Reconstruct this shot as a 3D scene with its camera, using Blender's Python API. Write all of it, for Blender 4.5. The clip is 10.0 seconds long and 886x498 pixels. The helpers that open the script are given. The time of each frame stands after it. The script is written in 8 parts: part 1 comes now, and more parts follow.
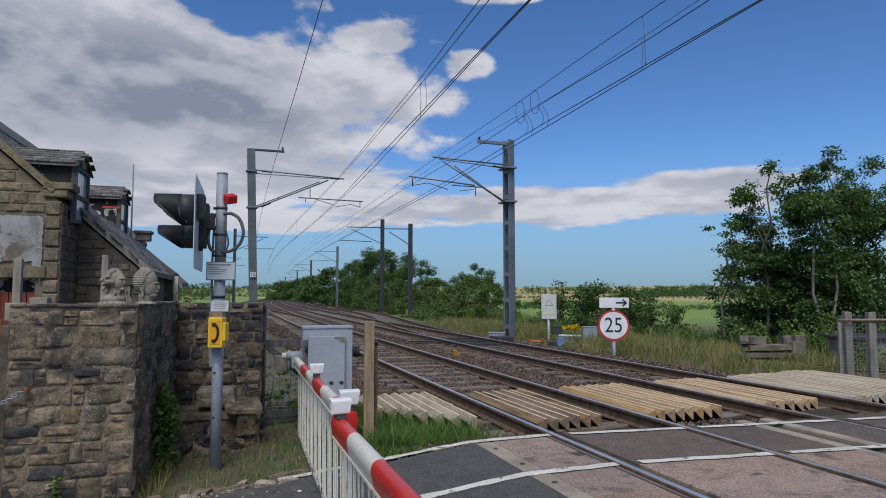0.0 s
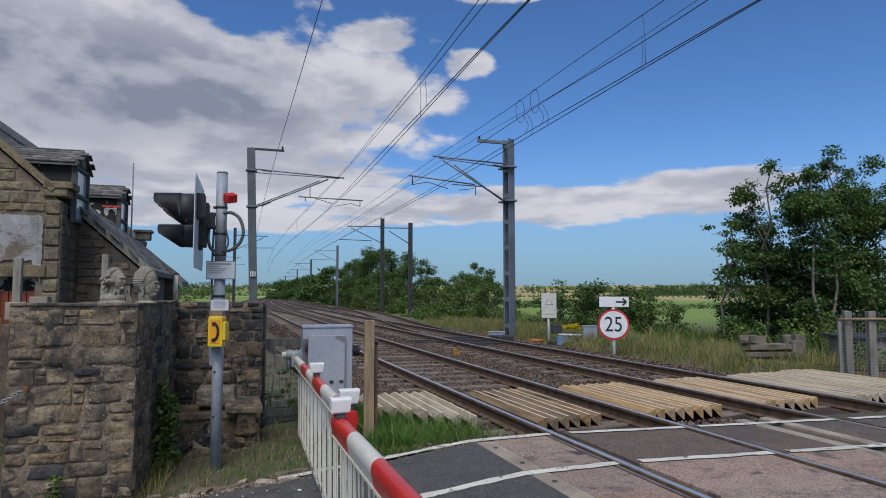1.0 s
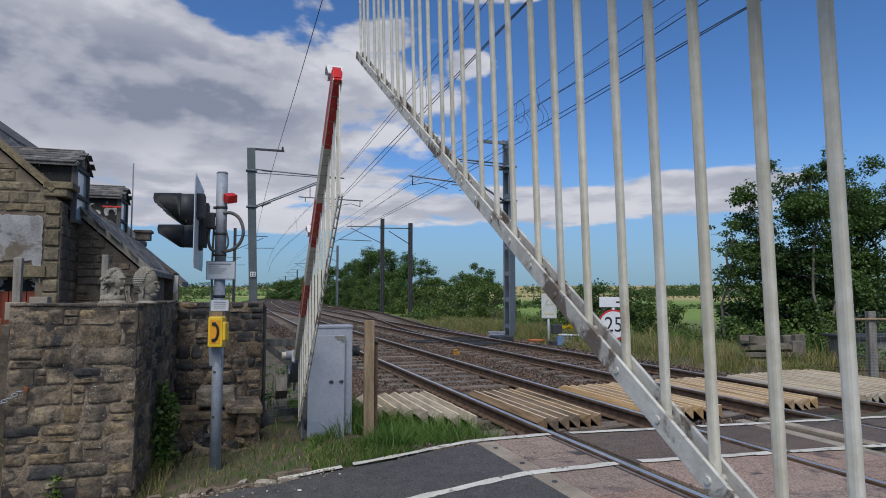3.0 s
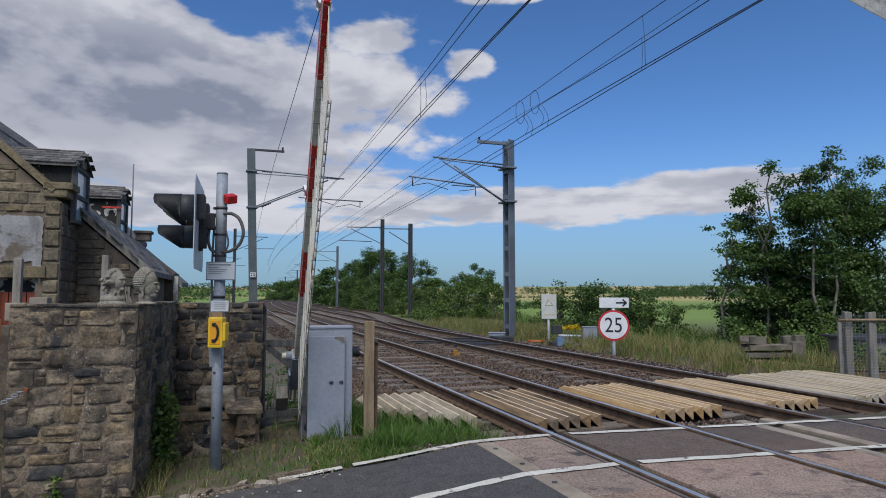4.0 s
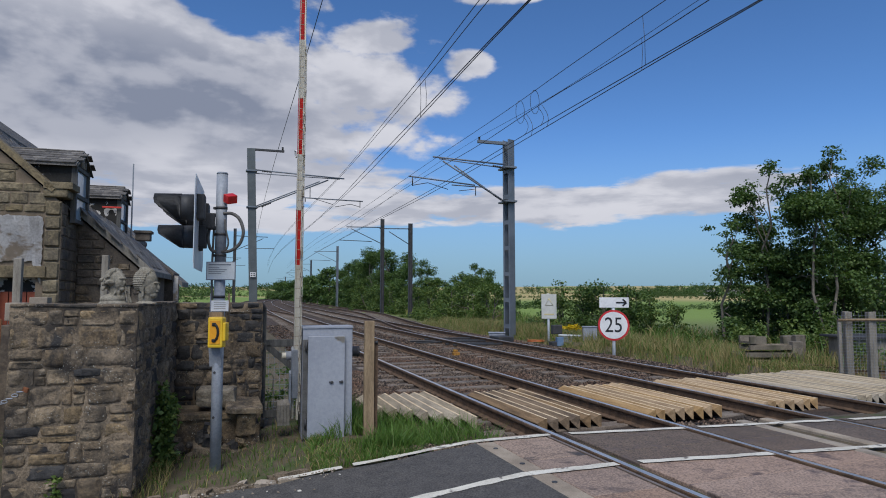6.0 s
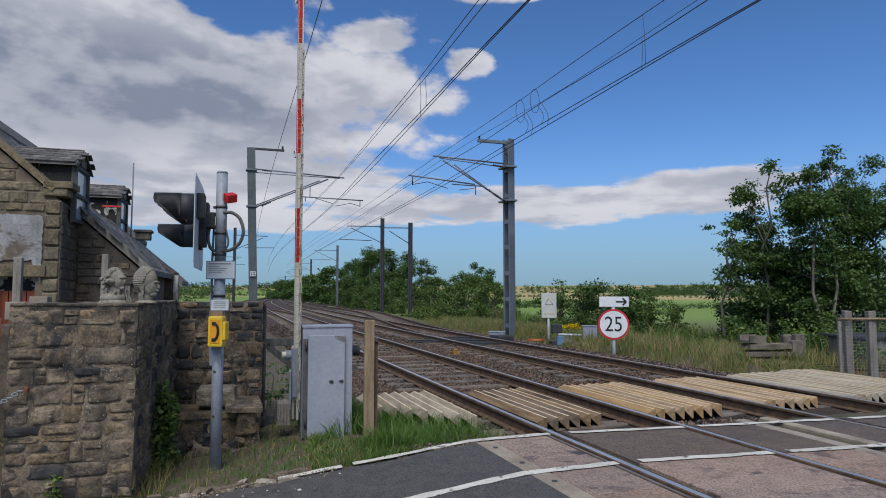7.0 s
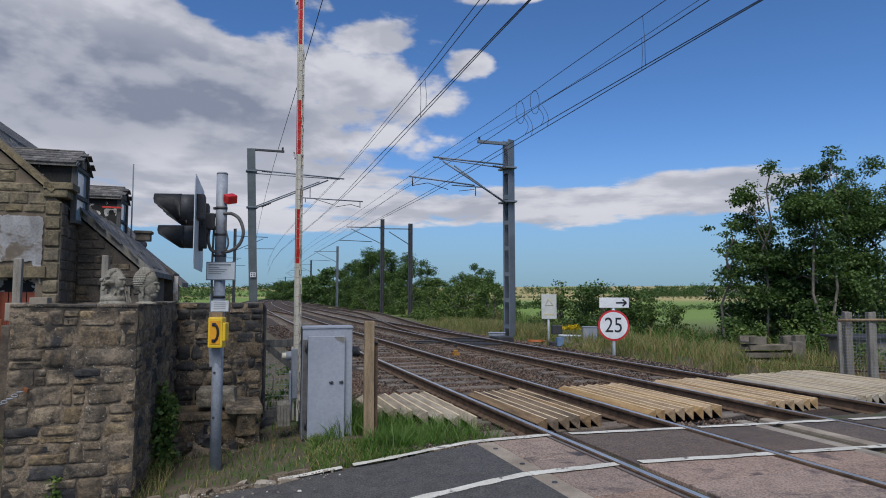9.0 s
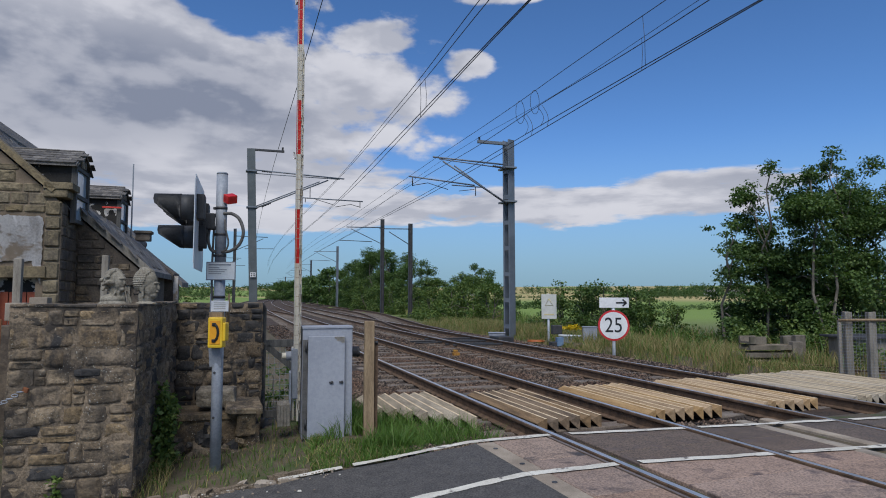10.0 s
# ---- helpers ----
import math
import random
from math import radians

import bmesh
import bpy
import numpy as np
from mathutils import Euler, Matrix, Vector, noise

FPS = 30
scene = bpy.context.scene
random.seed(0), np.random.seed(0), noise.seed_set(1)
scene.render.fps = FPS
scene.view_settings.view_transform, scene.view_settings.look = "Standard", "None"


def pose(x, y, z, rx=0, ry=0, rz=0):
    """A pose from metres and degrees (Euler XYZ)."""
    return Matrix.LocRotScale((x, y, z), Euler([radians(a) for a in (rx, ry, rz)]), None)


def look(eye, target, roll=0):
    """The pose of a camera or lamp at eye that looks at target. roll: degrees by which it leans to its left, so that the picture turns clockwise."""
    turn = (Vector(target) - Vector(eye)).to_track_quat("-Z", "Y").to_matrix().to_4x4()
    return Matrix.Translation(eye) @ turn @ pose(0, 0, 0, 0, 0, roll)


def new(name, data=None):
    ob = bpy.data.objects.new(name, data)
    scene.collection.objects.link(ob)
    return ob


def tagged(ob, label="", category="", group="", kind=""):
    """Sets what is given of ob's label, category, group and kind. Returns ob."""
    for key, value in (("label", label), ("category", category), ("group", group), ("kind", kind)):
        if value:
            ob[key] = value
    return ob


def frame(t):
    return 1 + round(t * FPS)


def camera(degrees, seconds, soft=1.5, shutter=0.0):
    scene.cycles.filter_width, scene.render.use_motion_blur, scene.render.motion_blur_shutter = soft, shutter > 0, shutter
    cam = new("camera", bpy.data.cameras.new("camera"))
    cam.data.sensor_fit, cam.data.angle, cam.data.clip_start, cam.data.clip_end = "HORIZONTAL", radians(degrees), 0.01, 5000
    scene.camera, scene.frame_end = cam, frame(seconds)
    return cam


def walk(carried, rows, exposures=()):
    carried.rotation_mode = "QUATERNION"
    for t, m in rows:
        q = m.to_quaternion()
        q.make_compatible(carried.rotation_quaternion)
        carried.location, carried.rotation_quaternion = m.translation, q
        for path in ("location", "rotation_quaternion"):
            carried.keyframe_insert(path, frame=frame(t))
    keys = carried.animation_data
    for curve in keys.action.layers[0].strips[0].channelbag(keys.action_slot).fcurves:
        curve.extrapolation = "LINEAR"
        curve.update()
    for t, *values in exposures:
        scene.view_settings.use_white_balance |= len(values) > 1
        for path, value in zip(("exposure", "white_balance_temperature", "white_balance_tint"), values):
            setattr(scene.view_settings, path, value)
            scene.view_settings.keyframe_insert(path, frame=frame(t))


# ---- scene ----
# ---------------------------------------------------------------- camera
EYE_Z = 1.41          # above the rail tops, which are z = 0
TILT = 94.14
cam = camera(70, 10.0, soft=1.0)
# a hand-held camera that stands still and nods by a tenth of a degree
NOD = ((0.0, 0.0), (0.6, 0.0), (1.0, -0.077), (2.6, -0.077), (3.3, -0.03), (3.9, 0.0), (5.6, 0.0),
       (6.4, -0.04), (7.0, -0.09), (7.5, -0.153), (8.0, -0.09), (8.5, -0.06), (9.0, 0.0), (10.0, 0.0))
walk(cam, [(t, pose(0, 0, EYE_Z, TILT + a, 0, 0)) for t, a in NOD], exposures=[(t, e, 6000, 10) for t, e in ((0.0, -0.05), (1.3, -0.06), (2.0, -0.10), (2.7, -0.08), (4.0, -0.03), (10.0, -0.04))])

# ---------------------------------------------------------------- light
SUN_EL, SUN_AZ = 54.0, 190.0      # degrees; azimuth clockwise from +y: high behind the camera
sun = new("sun", bpy.data.lights.new("sun", "SUN"))
sun.data.energy, sun.data.angle, sun.data.color = 3.1, radians(34), (1.0, 0.935, 0.82)      # veiled by thin cloud
sd = Vector((math.sin(radians(SUN_AZ)) * math.cos(radians(SUN_EL)), math.cos(radians(SUN_AZ)) * math.cos(radians(SUN_EL)), math.sin(radians(SUN_EL))))
sun.matrix_world = look(sd * 50, (0, 0, 0))


class Nodes:
    """A short way to write node arithmetic."""

    def __init__(self, tree):
        self.tree = tree

    def node(self, kind, **values):
        n = self.tree.nodes.new(kind)
        for key, value in values.items():
            n.inputs[key].default_value = value
        return n

    def put(self, socket, value):
        if isinstance(value, bpy.types.NodeSocket):
            self.tree.links.new(value, socket)
        else:
            socket.default_value = value

    def op(self, operation, a, b=0.0, c=0.0, clamp=False):
        n = self.tree.nodes.new("ShaderNodeMath")
        n.operation, n.use_clamp = operation, clamp
        for socket, value in zip(n.inputs, (a, b, c)):
            self.put(socket, value)
        return n.outputs[0]

    def ramp(self, x, lo, hi, a=0.0, b=1.0):
        n = self.tree.nodes.new("ShaderNodeMapRange")
        n.interpolation_type = "SMOOTHSTEP"
        for socket, value in zip(n.inputs, (x, lo, hi, a, b)):
            self.put(socket, value)
        return n.outputs[0]

    def noise(self, vector, scale, detail=4.0, rough=0.55, distort=0.0):
        n = self.tree.nodes.new("ShaderNodeTexNoise")
        self.put(n.inputs["Vector"], vector)
        n.inputs["Scale"].default_value, n.inputs["Detail"].default_value = scale, detail
        n.inputs["Roughness"].default_value, n.inputs["Distortion"].default_value = rough, distort
        return n.outputs["Fac"]

    def mix(self, fac, a, b):
        n = self.tree.nodes.new("ShaderNodeMix")
        n.data_type = "RGBA"
        self.put(n.inputs["Factor"], fac)
        self.put(n.inputs["A"], a if isinstance(a, bpy.types.NodeSocket) else (*a, 1)[:4])
        self.put(n.inputs["B"], b if isinstance(b, bpy.types.NodeSocket) else (*b, 1)[:4])
        return n.outputs["Result"]


def build_sky():
    """Blue sky with broken cumulus: a bank in the west half and a low band beyond the fields."""
    world = bpy.data.worlds.new("world")
    scene.world = world
    world.use_nodes = True
    t = world.node_tree
    t.nodes.clear()
    N = Nodes(t)
    sky = t.nodes.new("ShaderNodeTexSky")
    sky.sky_type, sky.sun_disc = "NISHITA", False
    sky.sun_elevation, sky.sun_rotation = radians(SUN_EL), radians(SUN_AZ)
    sky.air_density, sky.dust_density, sky.ozone_density, sky.altitude = 0.75, 0.0, 5.0, 800.0
    deep = t.nodes.new("ShaderNodeHueSaturation")
    deep.inputs["Saturation"].default_value, deep.inputs["Value"].default_value = 1.09, 1.15
    t.links.new(sky.outputs[0], deep.inputs["Color"])
    way = t.nodes.new("ShaderNodeTexCoord").outputs["Generated"]
    part_ = t.nodes.new("ShaderNodeSeparateXYZ")
    t.links.new(way, part_.inputs[0])
    x, y, z = part_.outputs
    # azimuth and height in radians
    az = N.op("ARCTAN2", x, y)
    el = N.op("ARCSINE", z)
    spot = t.nodes.new("ShaderNodeCombineXYZ")
    N.put(spot.inputs[0], az)
    N.put(spot.inputs[1], N.op("MULTIPLY", el, 2.0))
    spot = spot.outputs[0]
    up = t.nodes.new("ShaderNodeVectorMath")
    up.operation = "ADD"
    t.links.new(spot, up.inputs[0])
    up.inputs[1].default_value = (-0.01, 0.045, 0)

    def blob(a, e, ra, re, soft=1.1):
        """1 in the middle of an ellipse of sky, 0 at its rim."""
        u = N.op("DIVIDE", N.op("SUBTRACT", az, a), ra)
        v = N.op("DIVIDE", N.op("SUBTRACT", el, e), re)
        r2 = N.op("ADD", N.op("MULTIPLY", u, u), N.op("MULTIPLY", v, v))
        return N.op("SUBTRACT", 1.0, N.op("MULTIPLY", r2, soft), clamp=False)

    def most(*parts):
        out = parts[0]
        for p in parts[1:]:
            out = N.op("MAXIMUM", out, p)
        return out

    bias = most(blob(-0.384, 0.292, 0.42, 0.14), blob(-0.56, 0.40, 0.30, 0.15), blob(-0.14, 0.315, 0.19, 0.075), blob(-0.36, 0.17, 0.36, 0.055), blob(-0.09, 0.14, 0.18, 0.035), blob(-0.34, 0.118, 0.30, 0.026),
                blob(0.17, 0.137, 0.34, 0.034), blob(0.40, 0.160, 0.15, 0.026), blob(0.034, 0.353, 0.045, 0.028), blob(-0.223, 0.437, 0.06, 0.03), blob(-0.27, 0.40, 0.10, 0.045),
                blob(-0.12, 0.39, 0.08, 0.03), blob(0.10, 0.455, 0.10, 0.018), blob(-1.7, 0.5, 0.7, 0.35), blob(2.3, 0.6, 0.9, 0.4))
    bias = N.op("MAXIMUM", bias, -1.2)
    bias = N.op("ADD", bias, N.op("MULTIPLY", N.op("MAXIMUM", blob(-0.50, 0.30, 0.33, 0.13), 0.0), 0.9))
    bias = N.op("SUBTRACT", bias, N.op("MULTIPLY", N.op("MAXIMUM", most(blob(-0.345, 0.445, 0.07, 0.05), blob(-0.30, 0.415, 0.13, 0.055)), 0.0), 1.7))
    n1 = N.noise(spot, 8.0, 10.0, 0.56, 0.06)
    n2 = N.noise(up.outputs[0], 8.0, 10.0, 0.56, 0.06)
    long_ = t.nodes.new("ShaderNodeCombineXYZ")
    N.put(long_.inputs[0], az)
    N.put(long_.inputs[1], N.op("MULTIPLY", el, 4.6))
    streak = N.noise(long_.outputs[0], 7.5, 9.0, 0.62, 0.15)
    high = N.ramp(el, 0.15, 0.23)
    lifted = t.nodes.new("ShaderNodeVectorMath")
    lifted.operation = "ADD"
    t.links.new(long_.outputs[0], lifted.inputs[0])
    lifted.inputs[1].default_value = (-0.012, 0.05, 0)
    streak_up = N.noise(lifted.outputs[0], 7.5, 9.0, 0.62, 0.15)
    low = N.op("SUBTRACT", 1.0, high)
    n1 = N.op("ADD", N.op("MULTIPLY", n1, high), N.op("MULTIPLY", streak, low))
    n2 = N.op("ADD", N.op("MULTIPLY", n2, high), N.op("MULTIPLY", streak_up, low))
    body = N.op("ADD", N.op("MULTIPLY", bias, 0.34), N.op("MULTIPLY", n1, 1.25))
    mask = N.ramp(body, 0.58, 0.80)
    billow = N.noise(spot, 4.2, 4.0, 0.45, 0.1)
    above = N.noise(up.outputs[0], 4.2, 4.0, 0.45, 0.1)
    lit = N.ramp(N.op("ADD", N.op("MULTIPLY", N.op("SUBTRACT", billow, above), 1.4), N.op("MULTIPLY", N.op("SUBTRACT", n1, n2), 0.55)), -0.11, 0.13)
    base = N.op("ADD", N.op("MULTIPLY", N.op("MAXIMUM", blob(-0.56, 0.288, 0.42, 0.098), 0.0), 1.20), N.op("MULTIPLY", N.op("MAXIMUM", blob(-0.40, 0.225, 0.34, 0.05), 0.0), 0.22))
    shade = N.op("MULTIPLY", N.ramp(body, 0.58, 0.92), N.op("ADD", base, N.op("MULTIPLY", N.ramp(billow, 0.42, 0.66), 0.35)), clamp=True)
    tone = N.op("SUBTRACT", N.op("ADD", 0.50, N.op("MULTIPLY", lit, 0.50)), N.op("MULTIPLY", shade, 0.55), clamp=True)
    colour = N.mix(tone, (0.245, 0.265, 0.33), (0.70, 0.675, 0.685))
    clear = t.nodes.new("ShaderNodeBackground")
    hazy = N.mix(N.ramp(el, -0.02, 0.26, 0.0, 1.0), (2.02, 3.15, 3.85), deep.outputs[0])
    t.links.new(hazy, clear.inputs["Color"])
    clear.inputs["Strength"].default_value = 0.12
    cloud = t.nodes.new("ShaderNodeBackground")
    t.links.new(colour, cloud.inputs["Color"])
    cloud.inputs["Strength"].default_value = 1.0
    both = t.nodes.new("ShaderNodeMixShader")
    t.links.new(N.op("MULTIPLY", mask, N.ramp(el, 0.0, 0.05)), both.inputs[0])
    t.links.new(clear.outputs[0], both.inputs[1])
    t.links.new(cloud.outputs[0], both.inputs[2])
    t.links.new(both.outputs[0], t.nodes.new("ShaderNodeOutputWorld").inputs["Surface"])


build_sky()

# ---------------------------------------------------------------- materials


def material(name, dark, light, scale=6.0, rough=0.8, bump=0.3, metal=0.0, fine=60.0, stain=None, stain_at=(0.55, 0.7), stain_scale=1.3,
             piece=0.0, coat=0.0, lichen=0.0, contrast=(0.36, 0.64), stretch=(1, 1, 1), local=True, depth=0.01, grainy=0.42, grime=0.0):
    """Two tones mixed by noise at two scales, stains with a shape of their own, fine relief; piece: how far alike pieces differ in tone."""
    m = bpy.data.materials.new(name)
    m.use_nodes = True
    t = m.node_tree
    N = Nodes(t)
    b = t.nodes["Principled BSDF"]
    where = t.nodes.new("ShaderNodeTexCoord").outputs["Object"] if local else t.nodes.new("ShaderNodeNewGeometry").outputs["Position"]
    if stretch != (1, 1, 1):
        s = t.nodes.new("ShaderNodeVectorMath")
        s.operation = "MULTIPLY"
        t.links.new(where, s.inputs[0])
        s.inputs[1].default_value = stretch
        where = s.outputs[0]
    if piece:
        rnd = t.nodes.new("ShaderNodeObjectInfo").outputs["Random"]
        s = t.nodes.new("ShaderNodeVectorMath")
        s.operation = "ADD"
        t.links.new(where, s.inputs[0])
        c = t.nodes.new("ShaderNodeCombineXYZ")
        N.put(c.inputs[0], N.op("MULTIPLY", rnd, 37.0))
        N.put(c.inputs[2], N.op("MULTIPLY", rnd, 91.0))
        t.links.new(c.outputs[0], s.inputs[1])
        where = s.outputs[0]
    coarse = N.noise(where, scale, 5.0, 0.6)
    grain = N.noise(where, fine, 4.0, 0.65)
    fac = N.ramp(N.op("ADD", N.op("MULTIPLY", coarse, 1 - grainy), N.op("MULTIPLY", grain, grainy)), *contrast)
    colour = N.mix(fac, dark, light)
    if stain:
        colour = N.mix(N.ramp(N.noise(where, stain_scale, 6.0, 0.62, 0.4), *stain_at), colour, stain)
    if grime:
        place = t.nodes.new("ShaderNodeNewGeometry").outputs["Position"]
        colour = N.mix(N.op("MULTIPLY", N.ramp(N.noise(place, 3.4, 7.0, 0.68, 0.3), 0.46, 0.66), grime), colour, (0.050, 0.042, 0.034))
        colour = N.mix(N.op("MULTIPLY", N.ramp(N.noise(place, 5.3, 6.0, 0.70, 0.5), 0.56, 0.70), grime), colour, (0.25, 0.20, 0.145))
    if lichen:
        spots = N.op("MULTIPLY", N.ramp(N.noise(where, 60.0, 3.0, 0.6), 0.62, 0.68), N.ramp(N.noise(where, 2.2, 3.0), 0.42, 0.66))
        colour = N.mix(N.op("MULTIPLY", spots, lichen), colour, (0.46, 0.44, 0.38))
    if piece:
        hsv = t.nodes.new("ShaderNodeHueSaturation")
        N.put(hsv.inputs["Value"], N.op("ADD", 1.0 - piece / 2, N.op("MULTIPLY", rnd, piece)))
        N.put(hsv.inputs["Saturation"], N.op("ADD", 0.85, N.op("MULTIPLY", N.op("FRACT", N.op("MULTIPLY", rnd, 7.31)), 0.3)))
        t.links.new(colour, hsv.inputs["Color"])
        colour = hsv.outputs[0]
    t.links.new(colour, b.inputs["Base Color"])
    N.put(b.inputs["Roughness"], N.op("ADD", rough - 0.08, N.op("MULTIPLY", coarse, 0.16), clamp=True))
    b.inputs["Metallic"].default_value = metal
    b.inputs["Coat Weight"].default_value = coat
    if bump:
        r = t.nodes.new("ShaderNodeBump")
        r.inputs["Strength"].default_value, r.inputs["Distance"].default_value = bump, depth
        N.put(r.inputs["Height"], N.op("ADD", coarse, N.op("MULTIPLY", grain, 0.5)))
        t.links.new(r.outputs[0], b.inputs["Normal"])
    return m


def leaf_material(name, dark, light):
    """Leaves: each island its own green, a little light through them."""
    m = bpy.data.materials.new(name)
    m.use_nodes = True
    t = m.node_tree
    N = Nodes(t)
    b = t.nodes["Principled BSDF"]
    rnd = t.nodes.new("ShaderNodeNewGeometry").outputs["Random Per Island"]
    where = t.nodes.new("ShaderNodeNewGeometry").outputs["Position"]
    patch = N.noise(where, 0.9, 3.0)
    t.links.new(N.mix(N.op("ADD", N.op("MULTIPLY", rnd, 0.65), N.op("MULTIPLY", N.op("SUBTRACT", patch, 0.4), 0.9), clamp=True), dark, light), b.inputs["Base Color"])
    b.inputs["Roughness"].default_value = 0.55
    b.inputs["Specular IOR Level"].default_value = 0.3
    thin = t.nodes.new("ShaderNodeBsdfTranslucent")
    thin.inputs[0].default_value = (light[0] * 0.9, light[1] * 1.1, light[2] * 0.5, 1)
    both = t.nodes.new("ShaderNodeMixShader")
    both.inputs[0].default_value = 0.22
    t.links.new(b.outputs[0], both.inputs[1])
    t.links.new(thin.outputs[0], both.inputs[2])
    t.links.new(both.outputs[0], t.nodes["Material Output"].inputs["Surface"])
    return m


asphalt = material("asphalt", (0.032, 0.030, 0.029), (0.120, 0.112, 0.105), 9.0, 0.85, 0.9, grainy=0.75, fine=70, stain=(0.072, 0.066, 0.062), stain_at=(0.50, 0.75), stain_scale=0.6, local=False, depth=0.006)
panel_brown = material("panel_brown", (0.125, 0.085, 0.060), (0.36, 0.25, 0.182), 5.0, 0.8, 0.8, fine=55, stain=(0.05, 0.042, 0.042), stain_at=(0.5, 0.68), piece=0.25, depth=0.012, contrast=(0.36, 0.62), grainy=0.8, stain_scale=3.5)
panel_pink = material("panel_pink", (0.155, 0.108, 0.082), (0.385, 0.27, 0.205), 5.0, 0.8, 0.8, fine=55, stain=(0.085, 0.062, 0.06), stain_at=(0.52, 0.7), piece=0.2, depth=0.012, contrast=(0.36, 0.62), grainy=0.8, stain_scale=3.5)
panel_dark = material("panel_dark", (0.052, 0.041, 0.034), (0.165, 0.126, 0.100), 5.0, 0.85, 0.8, fine=55, stain=(0.10, 0.08, 0.074), stain_at=(0.52, 0.7), piece=0.2, depth=0.012, contrast=(0.36, 0.62), grainy=0.8, stain_scale=3.5)
concrete = material("concrete", (0.22, 0.178, 0.135), (0.38, 0.32, 0.25), 3.0, 0.9, 0.4, fine=90, stain=(0.13, 0.11, 0.09), stain_at=(0.55, 0.75), piece=0.2)
road_paint = material("road_paint", (0.50, 0.47, 0.40), (0.72, 0.69, 0.61), 4.0, 0.75, 0.4, fine=70, stain=(0.16, 0.14, 0.125), stain_at=(0.56, 0.66), stain_scale=7.0, local=False)
ballast_mat = material("ballast_mat", (0.020, 0.014, 0.011), (0.095, 0.070, 0.052), 22.0, 0.95, 1.0, fine=70, stain=(0.10, 0.062, 0.045), stain_at=(0.45, 0.7), stain_scale=1.0, local=False, depth=0.05, contrast=(0.36, 0.66))
rail_rust = material("rail_rust", (0.058, 0.036, 0.022), (0.155, 0.096, 0.058), 8.0, 0.85, 0.4, fine=80, depth=0.004)
rail_top = material("rail_top", (0.50, 0.485, 0.47), (0.66, 0.645, 0.63), 3.0, 0.40, 0.05, metal=0.72, fine=40, stretch=(1, 0.1, 1))
rail_dull = material("rail_dull", (0.20, 0.15, 0.12), (0.34, 0.27, 0.22), 3.0, 0.5, 0.1, metal=0.6)
sleeper_mat = material("sleeper_mat", (0.085, 0.069, 0.056), (0.225, 0.186, 0.154), 5.0, 0.95, 0.6, fine=50, piece=0.35)
steel_grey = material("steel_grey", (0.13, 0.15, 0.18), (0.20, 0.225, 0.26), 2.0, 0.55, 0.15, metal=0.35, fine=40, stain=(0.10, 0.11, 0.13), stain_at=(0.55, 0.75))
steel_dark = material("steel_dark", (0.035, 0.036, 0.04), (0.075, 0.075, 0.08), 4.0, 0.6, 0.2, metal=0.3)
concrete_old = material("concrete_old", (0.10, 0.085, 0.066), (0.21, 0.182, 0.145), 4.0, 0.95, 0.5, fine=60, stain=(0.07, 0.066, 0.045), stain_at=(0.52, 0.70), piece=0.25)
wire_mat = material("wire_mat", (0.030, 0.034, 0.045), (0.060, 0.066, 0.080), 4.0, 0.6, 0.0, metal=0.4)
galv = material("galv", (0.22, 0.24, 0.275), (0.33, 0.355, 0.40), 5.0, 0.6, 0.12, metal=0.1, fine=50, stain=(0.24, 0.25, 0.28), stain_at=(0.52, 0.7), stain_scale=3.0)
cabinet_paint = material("cabinet_paint", (0.27, 0.288, 0.335), (0.345, 0.363, 0.41), 1.5, 0.5, 0.05, fine=30, stain=(0.20, 0.215, 0.25), stain_at=(0.58, 0.78), stain_scale=2.0)
tape_grey = material("tape_grey", (0.30, 0.29, 0.27), (0.38, 0.36, 0.33), 6.0, 0.6, 0.1)
white_paint = material("white_paint", (0.52, 0.492, 0.43), (0.65, 0.618, 0.55), 2.0, 0.48, 0.05, fine=30, stain=(0.50, 0.46, 0.38), stain_at=(0.6, 0.78), stain_scale=3.0)
lamp_white = material("lamp_white", (0.64, 0.635, 0.62), (0.76, 0.755, 0.74), 2.0, 0.68, 0.05, fine=30, stain=(0.56, 0.52, 0.45), stain_at=(0.64, 0.8), stain_scale=9.0)
white_dirty = material("white_dirty", (0.58, 0.525, 0.405), (0.78, 0.725, 0.60), 3.0, 0.55, 0.15, fine=40, stain=(0.34, 0.27, 0.18), stain_at=(0.56, 0.72), stain_scale=4.0, piece=0.12)
rail_flaky = material("rail_flaky", (0.46, 0.43, 0.37), (0.66, 0.63, 0.56), 5.0, 0.7, 0.35, fine=40, stain=(0.17, 0.13, 0.10), stain_at=(0.52, 0.58), stain_scale=9.0)
red_paint = material("red_paint", (0.42, 0.014, 0.013), (0.58, 0.026, 0.021), 2.0, 0.30, 0.05, fine=30, stain=(0.58, 0.12, 0.08), stain_at=(0.62, 0.75), stain_scale=3.0)
lamp_red = material("lamp_red", (0.40, 0.02, 0.02), (0.55, 0.04, 0.03), 20.0, 0.25, 0.1)
black_plastic = material("black_plastic", (0.022, 0.023, 0.026), (0.045, 0.046, 0.050), 5.0, 0.62, 0.1, fine=60, stain=(0.06, 0.055, 0.05), stain_at=(0.6, 0.8))
rubber = material("rubber", (0.06, 0.058, 0.055), (0.12, 0.115, 0.11), 8.0, 0.6, 0.1)
yellow = material("yellow", (0.70, 0.44, 0.015), (0.82, 0.55, 0.03), 3.0, 0.45, 0.06, fine=30)
